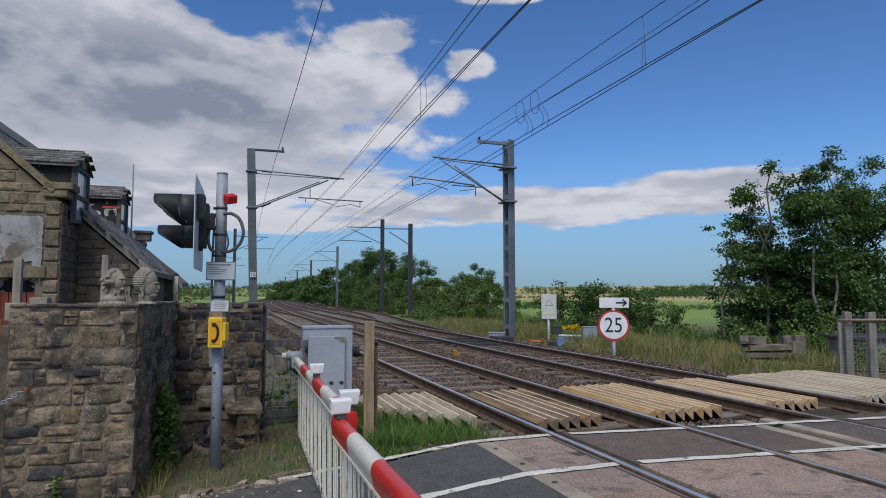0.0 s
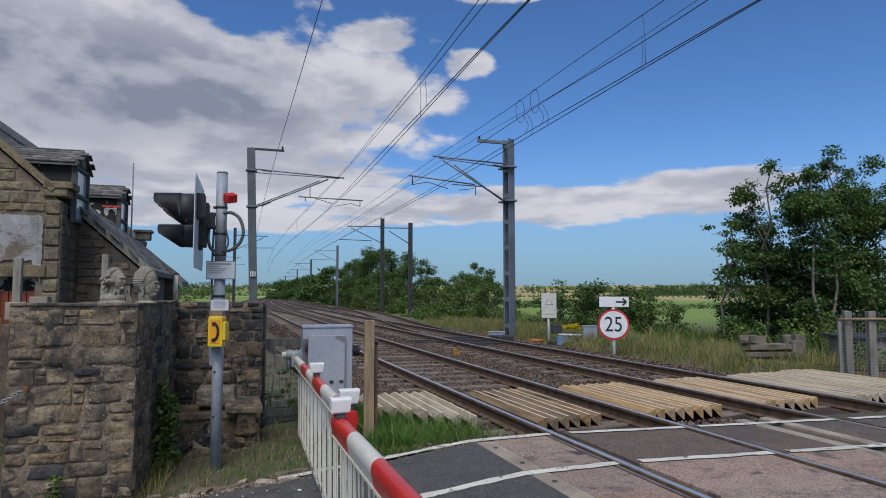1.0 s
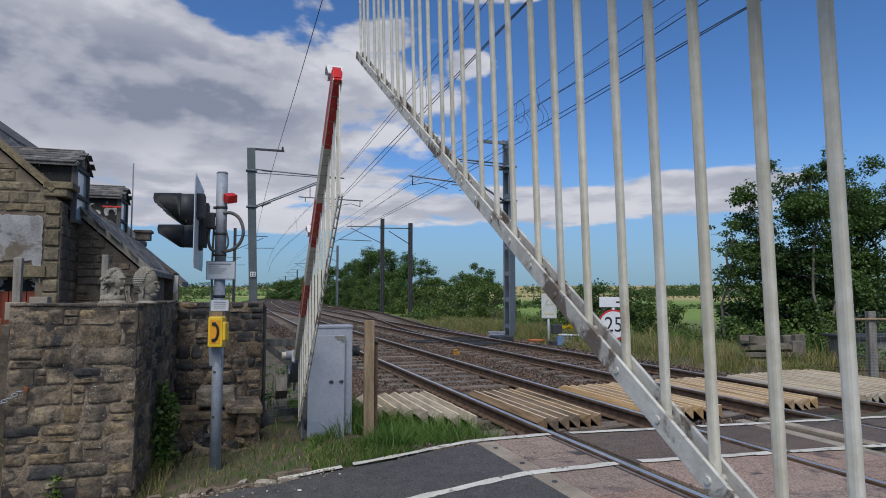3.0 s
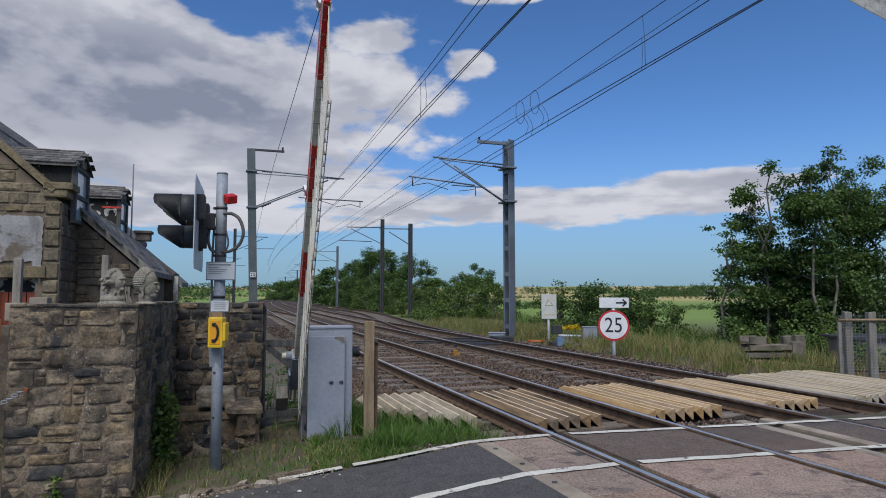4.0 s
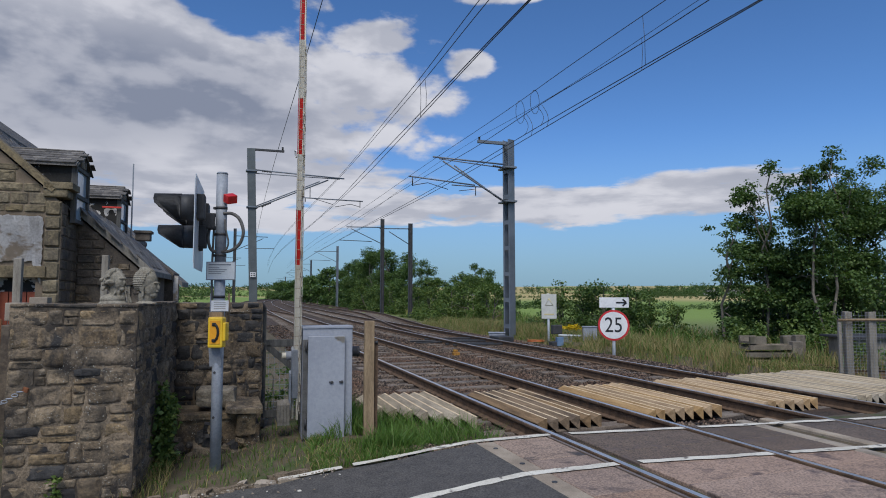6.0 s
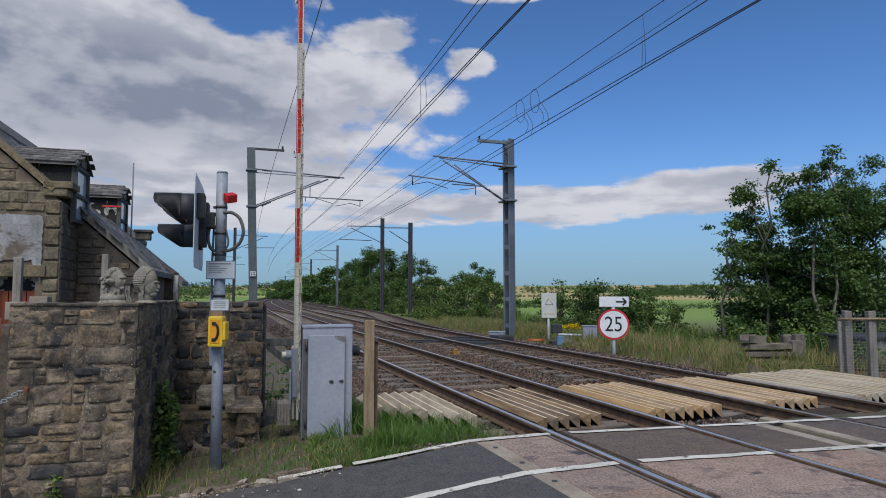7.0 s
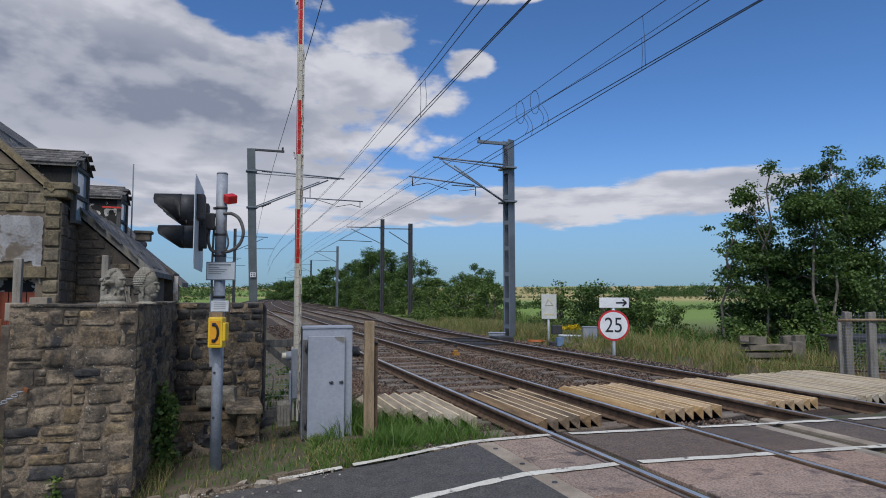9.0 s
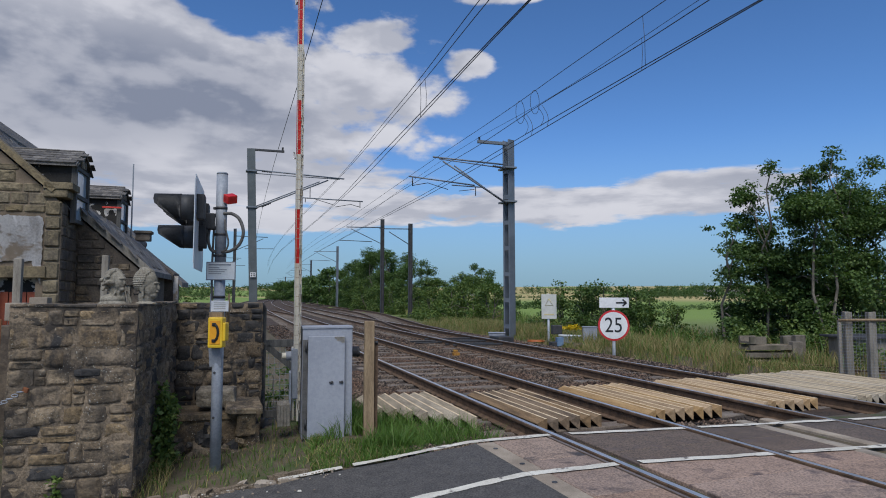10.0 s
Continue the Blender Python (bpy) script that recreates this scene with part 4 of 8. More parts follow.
def build_steps():
    rng = random.Random(8)
    flight = thing("stone_steps", Matrix(), "broken stone steps and loose slabs against the dark wall", "steps")
    for x, y, z, sx, sy, sz, tilt, turn, mat in ((-2.50, 6.98, -0.14, 0.82, 0.60, 0.44, 0, 17, stone_brown), (-2.50, 6.93, 0.06, 0.74, 0.56, 0.060, 1, 16, stone_tan), (-2.13, 6.84, 0.150, 0.37, 0.44, 0.060, 9, 22, stone_tan),
                                                 (-2.43, 6.90, 0.235, 0.40, 0.26, 0.19, 4, 12, stone_pale), (-2.10, 6.80, -0.02, 0.21, 0.24, 0.22, 6, 30, stone_tan), (-2.12, 6.98, -0.20, 0.24, 0.40, 0.30, 0, 20, stone_brown),
                                                 (-2.80, 6.80, -0.22, 0.24, 0.26, 0.24, -6, 50, stone_black), (-2.30, 6.62, -0.30, 0.30, 0.18, 0.14, 5, 8, stone_brown)):
        bm = bmesh.new()
        box(bm, (sx, sy, sz), bevel=min(sz, 0.16) * 0.16)
        bmesh.ops.subdivide_edges(bm, edges=list(bm.edges), cuts=3, use_grid_fill=True)
        for v in bm.verts:
            v.co += Vector([0.030 * noise.noise(v.co * 5 + Vector((x * 40 + 7 * k, y * 9, z))) + 0.012 * noise.noise(v.co * 17 + Vector((x * 40 + 7 * k, 3, z))) for k in range(3)]) * (0.5 if sz < 0.1 else 1)
        part("slab", bm, mat, flight, m=pose(x, y, z + 0.09, tilt, tilt / 2, turn))
    for k in range(26):
        bm = bmesh.new()
        size = rng.uniform(0.05, 0.13)
        box(bm, (size * 1.4, size, size * 0.8))
        bmesh.ops.subdivide_edges(bm, edges=list(bm.edges), cuts=2, use_grid_fill=True)
        for v in bm.verts:
            v.co += Vector([size * 0.35 * noise.noise(v.co * (0.9 / size) + Vector((k * 5.3 + 7 * j, 2, 0))) for j in range(3)])
        x, up = rng.uniform(-2.86, -2.02), rng.random()
        part("rubble_stone", bm, rng.choice((stone_brown, stone_tan, stone_black, mortar)), flight, m=pose(x, 6.60 + 0.25 * (x + 2.5) - 0.10 * (1 - up), -0.24 + 0.30 * up, rng.uniform(-25, 25), rng.uniform(-25, 25), rng.uniform(0, 90)))


build_steps()


def build_kerb():
    """Broken edging stones along the foot of the wall and the verge."""
    rng = random.Random(5)
    for i in range(24):
        w = -0.78 + i * 0.068
        p = straight(w, 5.72 + rng.uniform(-0.06, 0.10), road_z(w) + rng.uniform(-0.055, -0.015))
        stone = bmesh.new()
        box(stone, (0.10 + rng.uniform(-0.05, 0.08), 0.10 + rng.uniform(-0.05, 0.07), 0.09))
        bmesh.ops.subdivide_edges(stone, edges=list(stone.edges), cuts=2, use_grid_fill=True)
        for v in stone.verts:
            v.co += 0.045 * Vector([noise.noise(v.co * 8 + Vector((i * 5.1 + 7 * k, 0, 0))) for k in range(3)])
        ob = part("kerb_stone", stone, concrete if i % 3 == 1 else mortar, None, m=M4(p.x, p.y, p.z, TRACK_TURN + rng.uniform(-18, 18)))
        tagged(ob, "broken mossy edging stone beside the road", "kerb stone", "edging stones", "structure")


build_kerb()


# ---------------------------------------------------------------- statues on the wall
def build_statues():
    """Two garden busts, each built up from lumps and fused into one smooth skin."""
    def ball(bm, centre, r, sub=3, turn=0.0):
        bmesh.ops.create_icosphere(bm, subdivisions=sub, radius=1.0, matrix=Matrix.Translation(centre) @ Matrix.Rotation(turn, 4, "Y") @ Matrix.Diagonal((*r, 1)))

    def fused(bm, place, turn, voxel, label):
        ob = part("statue", bm, statue_stone, None, m=M4(*place, turn))
        skin = ob.modifiers.new("skin", "REMESH")
        skin.mode, skin.voxel_size, skin.use_smooth_shade = "VOXEL", voxel, True
        tagged(ob, label, "statue", "statues on the wall")
    rng = random.Random(77)
    # curly-haired bust with a draped chest; it looks to +x
    bm = bmesh.new()
    ball(bm, (-0.01, 0, 0.245), (0.082, 0.080, 0.085))
    ball(bm, (0.035, 0, 0.215), (0.058, 0.058, 0.088))
    ball(bm, (0.088, 0, 0.212), (0.017, 0.012, 0.026), 2, -0.3)
    ball(bm, (0.078, 0, 0.247), (0.020, 0.050, 0.011), 2)
    ball(bm, (0.080, 0, 0.178), (0.014, 0.024, 0.008), 2)
    ball(bm, (0.070, 0, 0.150), (0.026, 0.030, 0.022), 2)
    ball(bm, (0.005, 0, 0.13), (0.050, 0.052, 0.09))
    ball(bm, (-0.025, 0, 0.055), (0.105, 0.120, 0.055))
    ball(bm, (-0.02, 0, 0.010), (0.125, 0.135, 0.045))
    for i in range(95):
        a, e = rng.uniform(0.95, 5.33), rng.uniform(-0.55, 1.5)
        ball(bm, (-0.012 + 0.088 * math.cos(a) * math.cos(e), 0.086 * math.sin(a) * math.cos(e), 0.245 + 0.088 * math.sin(e)), (0.019, 0.019, 0.016), 1)
    for i in range(30):
        ball(bm, (-0.10 + rng.uniform(-0.012, 0.02), rng.uniform(-0.06, 0.06), rng.uniform(0.15, 0.26)), (0.020, 0.020, 0.022), 1)
    for k in range(7):
        ball(bm, (0.02 + 0.012 * k - 0.06 * (k % 2), -0.055 + 0.02 * k, 0.075 + 0.012 * (k % 3)), (0.014, 0.014, 0.07), 2, 0.5 - 0.16 * k)
    fused(bm, (-3.035, 5.88, WALL_TOP - 0.003), -14, 0.0055, "weathered stone bust with curly hair on the wall")
    # round-curled head in profile, with a long ear; it looks to +x
    bm = bmesh.new()
    ball(bm, (-0.012, 0, 0.225), (0.106, 0.094, 0.116))
    ball(bm, (0.030, 0, 0.160), (0.080, 0.072, 0.098))
    ball(bm, (0.062, 0, 0.095), (0.040, 0.045, 0.036))
    ball(bm, (0.112, 0, 0.170), (0.014, 0.013, 0.030), 2, -0.35)
    ball(bm, (0.098, 0, 0.205), (0.016, 0.052, 0.012), 2)
    ball(bm, (0.106, 0, 0.127), (0.012, 0.026, 0.009), 2)
    ball(bm, (-0.022, 0, 0.330), (0.055, 0.052, 0.030))
    ball(bm, (-0.005, 0, 0.075), (0.070, 0.064, 0.085))
    ball(bm, (-0.002, 0, 0.012), (0.100, 0.088, 0.030))
    for side in (-1, 1):
        ball(bm, (0.000, side * 0.080, 0.165), (0.024, 0.012, 0.050), 2, 0.12)
        ball(bm, (0.008, side * 0.080, 0.105), (0.012, 0.011, 0.040), 2)
    for row in range(13):
        e = -0.75 + row * 0.175
        n = max(int(34 * math.cos(e)), 3)
        for i in range(n):
            a = 2 * math.pi * (i + 0.5 * (row % 2)) / n
            x, y, z = -0.012 + 0.108 * math.cos(a) * math.cos(e), 0.096 * math.sin(a) * math.cos(e), 0.225 + 0.118 * math.sin(e)
            if x < 0.02 + 0.30 * (z - 0.215) or z > 0.315:
                ball(bm, (x, y, z), (0.0115, 0.0115, 0.0105), 1)
    fused(bm, (-2.785, 5.96, WALL_TOP - 0.003), -4, 0.0042, "weathered stone head with rows of round curls")


build_statues()


# ---------------------------------------------------------------- signal post with telephone
def build_signal():
    x, y, z0 = -2.108, 5.98, -0.24
    H = 2.57 - z0
    post = thing("crossing_signal", M4(x, y, z0), "grey steel post with black road signal and yellow telephone", "crossing signal")
    bm = bmesh.new()
    rod(bm, (0, 0, -0.1), (0, 0, H * 0.66), 0.0505, sides=24)
    rod(bm, (0, 0, H * 0.66), (0, 0, H - 0.012), 0.0515, sides=24)
    rod(bm, (0, 0, H - 0.012), (0, 0, H + 0.004), 0.054, 0.046, sides=24)
    part("pole", bm, galv, post, "galvanised blue-grey tube")
    for z in (2.02, 2.22, 2.47, 1.63):
        bm = bmesh.new()
        rod(bm, (0, 0, z - 0.012), (0, 0, z + 0.012), 0.055, sides=24)
        box(bm, (0.03, 0.03, 0.024), (-0.06, 0, z), bevel=0.003)
        part("clamp_band", bm, steel_dark, post)
    # board, parallel to the track, lamps looking back along the road
    R = Matrix.Rotation(radians(GRID), 4, "Z")
    board_at = R @ Matrix.Translation((-0.195, 0, 0))
    bm = bmesh.new()
    h0, h1, half = 1.90 - 0.02, 2.70 - 0.0, 0.57
    outline = ((-half, h0), (half, h0), (half, h1), (-half, h1))
    prism(bm, outline, 0.006, board_at @ Matrix.Translation((-0.003, 0, 0)))
    bmesh.ops.bevel(bm, geom=[e for e in bm.edges if abs(e.verts[0].co.z - e.verts[1].co.z) < 0.001 and (e.verts[0].co - e.verts[1].co).length < 0.01], offset=0.05, segments=4, affect="EDGES")
    part("backing_board", bm, sign_grey, post, "pale grey backing board")
    for yy, zz, r, nm in ((-0.30, 2.43, 0.118, "near"), (0.30, 2.43, 0.118, "far"), (0.0, 2.19, 0.108, "mid")):
        housing = bmesh.new()
        rod(housing, (-0.02, yy, zz), (-0.15, yy, zz), r, r * 0.97, 24)
        box(housing, (0.07, r * 1.7, r * 1.9), (0.035, yy, zz), bevel=0.012)
        bmesh.ops.transform(housing, matrix=board_at, verts=housing.verts)
        unit = part("signal_lamp", housing, black_plastic, post, "black lamp housing")
        hood = bmesh.new()
        n = 17
        rows = []
        for k in range(6):
            u = k / 5
            ring = []
            for i in range(n):
                a = math.pi * (-0.42 + 1.84 * i / (n - 1))
                low = 1 - (math.sin(a) + 1) / 2
                ring.append(hood.verts.new((-0.13 - u * (0.22 * (1 - 0.85 * min(max((low - 0.40) / 0.60, 0.0), 1.0))), yy + r * (1.02 - 0.10 * u) * math.cos(a), zz + r * (1.02 - 0.06 * u) * math.sin(a))))
            rows.append(ring)
        for P, Q in zip(rows, rows[1:]):
            for i in range(n - 1):
                f = hood.faces.new((P[i], P[i + 1], Q[i + 1], Q[i]))
                f.smooth = True
        bmesh.ops.solidify(hood, geom=list(hood.faces), thickness=0.005)
        bmesh.ops.transform(hood, matrix=board_at, verts=hood.verts)
        part("hood", hood, black_plastic, unit, "black hood")
        lens = bmesh.new()
        rod(lens, (-0.15, yy, zz), (-0.158, yy, zz), r * 0.9, r * 0.8, 20)
        bmesh.ops.transform(lens, matrix=board_at, verts=lens.verts)
        part("lens", lens, lamp_red if nm != "mid" else orange_plastic, unit)
    bm = bmesh.new()
    for z in (2.40, 2.28):
        box(bm, (0.19, 0.05, 0.035), (-0.11, 0, z), R, 0.004)
    box(bm, (0.11, 0.10, 0.15), (-0.11, -0.02, 2.34), R, 0.01)
    box(bm, (0.05, 0.12, 0.40), (-0.185, 0, 2.26), R, 0.01)
    part("mounting_bracket", bm, black_plastic, post, "black mounting bracket")
    # red unit on the pole
    bm = bmesh.new()
    box(bm, (0.085, 0.10, 0.08), (0, 0, 0), Matrix.Translation((0.098, -0.05, 2.555)) @ Matrix.Rotation(radians(-35), 4, "Z") @ Matrix.Rotation(radians(22), 4, "Y") @ Matrix.Rotation(radians(14), 4, "X"), bevel=0.008)
    part("red_box", bm, red_paint, post, "small red box strapped to the pole")
    # hoses
    for pts, r in (([(0.03, -0.03, 2.415), (0.11, -0.03, 2.415), (0.185, -0.03, 2.36), (0.222, -0.03, 2.24), (0.19, -0.03, 2.13), (0.11, -0.03, 2.065), (0.02, -0.03, 2.05)], 0.016),
                   ([(0.045, -0.03, 2.36), (0.06, -0.04, 2.26), (0.085, -0.04, 2.15), (0.07, -0.04, 2.08), (0.02, -0.04, 2.05)], 0.009),
                   ([(-0.10, -0.03, 2.27), (-0.105, -0.04, 2.17), (-0.08, -0.04, 2.08), (-0.03, -0.05, 2.05)], 0.015),
                   ([(-0.06, -0.02, 2.27), (-0.065, -0.03, 1.9), (-0.06, -0.03, 1.62), (-0.05, -0.03, 1.5)], 0.011)):
        bm = bmesh.new()
        pts = [Vector(p) for p in pts]
        fine = []
        for i in range(len(pts) - 1):
            a, b, c, d = pts[max(i - 1, 0)], pts[i], pts[i + 1], pts[min(i + 2, len(pts) - 1)]
            for k in range(5):
                u = k / 5
                fine.append(0.5 * (2 * b + (c - a) * u + (2 * a - 5 * b + 4 * c - d) * u * u + (3 * b - a - 3 * c + d) * u ** 3))
        tube(bm, fine + [pts[-1]], r, 8)
        part("cable_hose", bm, rubber, post, "grey ribbed cable hose")
    # information plate with unreadable lines of text
    plate = bmesh.new()
    box(plate, (0.275, 0.006, 0.172), (0.03, -0.062, 1.872), bevel=0.002, mat=1)
    box(plate, (0.259, 0.007, 0.156), (0.03, -0.0635, 1.872), bevel=0.0015)
    plate = part("notice_plate", plate, [sign_grey, ink], post, "pale notice with a dark border")
    for i, (wid, zz, hh) in enumerate(((0.21, 1.930, 0.011), (0.10, 1.905, 0.006), (0.17, 1.885, 0.006), (0.15, 1.866, 0.006), (0.12, 1.847, 0.006))):
        bar = bmesh.new()
        box(bar, (wid, 0.002, hh), (0.03 - 0.113 + wid / 2, -0.068, zz))
        part("text_bar", bar, ink, plate)
    small = bmesh.new()
    box(small, (0.162, 0.006, 0.100), (0.028, -0.060, 1.545), bevel=0.002)
    small = part("notice_plate", small, sign_white, post, "small white notice")
    for i in range(4):
        bar = bmesh.new()
        box(bar, (0.11, 0.002, 0.006), (0.028, -0.064, 1.575 - 0.018 * i))
        part("text_bar", bar, tape_grey, small)
    # telephone
    phone = bmesh.new()
    box(phone, (0.135, 0.11, 0.280), (0.022, -0.10, 1.305), bevel=0.016)
    box(phone, (0.03, 0.10, 0.17), (0.099, -0.095, 1.31), bevel=0.012)
    phone = part("telephone_box", phone, yellow, post, "yellow telephone case")
    panel = bmesh.new()
    box(panel, (0.095, 0.006, 0.215), (0.022, -0.156, 1.305), bevel=0.002)
    part("phone_panel", panel, orange_yellow(), phone, "orange front panel")
    sym = bmesh.new()
    arc = [(0.012 + 0.040 * math.cos(a), 1.305 + 0.075 * math.sin(a)) for a in np.linspace(-1.25, 1.25, 14)]
    tube(sym, [(ax, -0.161, az) for ax, az in arc], [0.012] * 14, 8)
    for sz in (-1, 1):
        box(sym, (0.036, 0.012, 0.03), (0.014, -0.163, 1.305 + sz * 0.074), Matrix(), 0.005)
    part("handset_symbol", sym, sign_black, phone, "black handset symbol")
    cone = bmesh.new()
    prism(cone, ((-0.05, 1.155), (0.0, 1.155), (0.0, 0.985), (-0.012, 0.985)), 0.11, Matrix.Translation((-0.06, -0.03, 0)))
    part("phone_bracket", cone, galv, post)
    wood = bmesh.new()
    box(wood, (0.125, 0.05, 0.05), (0.0, -0.06, 1.465), bevel=0.004)
    part("phone_bracket", wood, timber, post, "wooden packing piece")
    for dx in (-0.085, 0.085):
        conduit = bmesh.new()
        rod(conduit, (dx, 0.02, 1.38), (dx, 0.02, 1.66), 0.009)
        part("conduit", conduit, timber if dx > 0 else galv, post)
    bolt = bmesh.new()
    for zz in (0.93, 0.52):
        rod(bolt, (-0.01, -0.049, zz), (-0.01, -0.056, zz), 0.012, sides=8)
    part("bolt", bolt, steel_dark, post)
    return post


def orange_yellow():
    return material("orange_yellow", (0.70, 0.30, 0.008), (0.78, 0.36, 0.012), 3.0, 0.45, 0.02)


build_signal()


# ---------------------------------------------------------------- cabinet, barrier machine, post, gate
def build_cabinet():
    c = thing("equipment_cabinet", Matrix.Translation((-1.45, 6.72, -0.14)) @ Matrix.Rotation(radians(GRID - 1), 4, "Z"), "grey steel equipment cabinet with scuffed door on the verge", "cabinet")
    bm = bmesh.new()
    box(bm, (0.525, 0.34, 1.165), (0.238, 0.20, 0.62), bevel=0.006)
    part("body", bm, cabinet_paint, c)
    roof = bmesh.new()
    prism(roof, ((-0.0, 1.192), (0.0, 1.210), (0.19, 1.214), (0.36, 1.210), (0.36, 1.192)), 0.537, Matrix.Translation((-0.031, 0.02, 0)))
    part("roof_lid", roof, cabinet_paint, c)
    door = bmesh.new()
    box(door, (0.385, 0.036, 1.11), (0.222, 0.003, 0.555), bevel=0.006)
    door = part("door", door, cabinet_paint, c, "grey door, slightly scuffed")
    # An evenly dark strip, added to the left of the door.
    strip_bm = bmesh.new()
    box(strip_bm, (0.050, 0.014, 1.03), (0.003, 0.026, 0.56), bevel=0.003)
    part("side_flange", strip_bm, rubber, c, "dark strip added on the hinge side")
    patch = bmesh.new()
    sheet(patch, [(0.305, -0.0165, 1.105), (0.41, -0.0165, 1.105), (0.41, -0.0165, 1.04), (0.385, -0.0165, 1.035), (0.37, -0.0165, 1.055), (0.325, -0.0165, 1.06), (0.33, -0.0165, 1.08), (0.305, -0.0165, 1.085)])
    bmesh.ops.solidify(patch, geom=list(patch.faces), thickness=0.002)
    part("tape_patch", patch, tape_grey, door, "torn strip of grey tape")
    for dx in (0.28, 0.385):
        lock = bmesh.new()
        rod(lock, (dx, -0.004, 0.625), (dx, -0.026, 0.625), 0.016, sides=12)
        box(lock, (0.034, 0.010, 0.018), (dx - 0.012, -0.026, 0.627), bevel=0.003)
        part("lock", lock, steel_dark, door, "black lock")
    for zz in (0.2, 1.0):
        hinge = bmesh.new()
        rod(hinge, (0.012, 0.01, zz - 0.05), (0.012, 0.01, zz + 0.05), 0.012, sides=10)
        part("hinge", hinge, steel_dark, c)
    plinth = bmesh.new()
    box(plinth, (0.50, 0.34, 0.16), (0.238, 0.20, 0.0), bevel=0.006)
    part("plinth", plinth, steel_dark, c, "dark rusty plinth")
    pipe = bmesh.new()
    rod(pipe, (0.45, 0.22, 0.925), (0.60, 0.22, 0.92), 0.055, sides=18)
    rod(pipe, (0.575, 0.22, 0.92), (0.60, 0.22, 0.92), 0.058, sides=18)
    part("vent_pipe", pipe, steel_dark, c, "dark vent pipe")

    mach = thing("barrier_machine", Matrix.Translation((-1.655, 7.05, -0.2)) @ Matrix.Rotation(radians(GRID), 4, "Z"), "dark steel barrier pedestal beside the grey cabinet", "barrier machine")
    bm = bmesh.new()
    box(bm, (0.16, 0.32, 0.86), (0.17, 0.16, 0.43), bevel=0.008)
    part("pedestal", bm, steel_dark, mach)
    bm = bmesh.new()
    rod(bm, (-0.12, 0, 0.94), (0.2, 0, 0.94), 0.035, sides=14)
    part("pivot_shaft", bm, white_dirty, mach)
    bm = bmesh.new()
    box(bm, (0.06, 0.12, 0.3), (0.11, 0.0, 0.86), bevel=0.01)
    part("pivot_bearing", bm, white_dirty, mach, "worn white bearing block")
    for k, pts in enumerate(([(0.09, -0.03, 0.8), (0.06, -0.08, 0.6), (0.085, -0.05, 0.3), (0.10, -0.02, 0.02)], [(0.10, -0.03, 0.75), (0.075, -0.06, 0.45), (0.10, -0.04, 0.1)])):
        bm = bmesh.new()
        tube(bm, pts, 0.012, 8)
        part("cable_hose", bm, rubber, mach)
    # the machine of the other boom stands behind the viewer's right hand
    m2 = thing("barrier_machine", Matrix.Translation((0.863, -1.019, -0.34)) @ Matrix.Rotation(radians(GRID), 4, "Z"), "dark steel barrier pedestal at the roadside", "barrier machine")
    bm = bmesh.new()
    box(bm, (0.30, 0.34, 1.10), (0.27, -0.1, 0.55), bevel=0.01)
    part("pedestal", bm, steel_dark, m2)
    bm = bmesh.new()
    rod(bm, (-0.1, 0, 1.19), (0.3, 0, 1.19), 0.035, sides=14)
    box(bm, (0.08, 0.14, 0.16), (0.16, 0, 1.14), bevel=0.01)
    part("pivot_shaft", bm, galv, m2)

    p = thing("fence_post", M4(-0.79, 6.82, -0.15, 12), "pale brown square timber post in the grass", "post")
    bm = bmesh.new()
    box(bm, (0.105, 0.105, 1.33), (0, 0, 0.615), bevel=0.006)
    for v in bm.verts:
        v.co.x += 0.006 * noise.noise(v.co * 4)
    part("post", bm, timber, p)
    bm = bmesh.new()
    box(bm, (0.035, 0.05, 1.0), (0.078, 0.03, 0.58), bevel=0.004)
    part("rail_stub", bm, rail_rust, p, "dark rusty angle fixed to the post")
    bm = bmesh.new()
    rod(bm, (0.06, 0.0, 1.05), (0.095, 0.0, 1.05), 0.018, sides=8)
    part("bolt", bm, steel_dark, p)

    g = thing("wicket_gate", Matrix.Translation((-2.16, 7.62, -0.3)) @ Matrix.Rotation(radians(GRID + 3), 4, "Z"), "weathered dark timber gate with wire mesh beside the wall", "gate")
    for xx, hh in ((0.0, 1.66), (0.95, 1.25)):
        bm = bmesh.new()
        box(bm, (0.085, 0.085, hh), (xx, 0, hh / 2 - 0.1), bevel=0.006)
        part("gate_post", bm, timber_dark, g)
    for zz in (1.13, 0.30):
        bm = bmesh.new()
        box(bm, (0.88, 0.03, 0.085), (0.48, -0.01, zz), bevel=0.004)
        part("gate_rail", bm, timber_dark, g)
    bm = bmesh.new()
    d = Vector((0.84, 0, -0.72))
    box(bm, (d.length, 0.026, 0.075), m=Matrix.Translation((0.47, -0.012, 0.74)) @ Matrix.Rotation(math.atan2(0.72, 0.84), 4, "Y"), bevel=0.004)
    part("brace", bm, timber_dark, g)
    bm = bmesh.new()
    for i in range(13):
        rod(bm, (0.08 + i * 0.065, 0.012, 0.22), (0.08 + i * 0.065, 0.012, 1.10), 0.0022, sides=4)
    for i in range(14):
        rod(bm, (0.05, 0.012, 0.24 + i * 0.065), (0.9, 0.012, 0.24 + i * 0.065), 0.0022, sides=4)
    part("wire_mesh", bm, galv, g, "galvanised wire mesh")


build_cabinet()
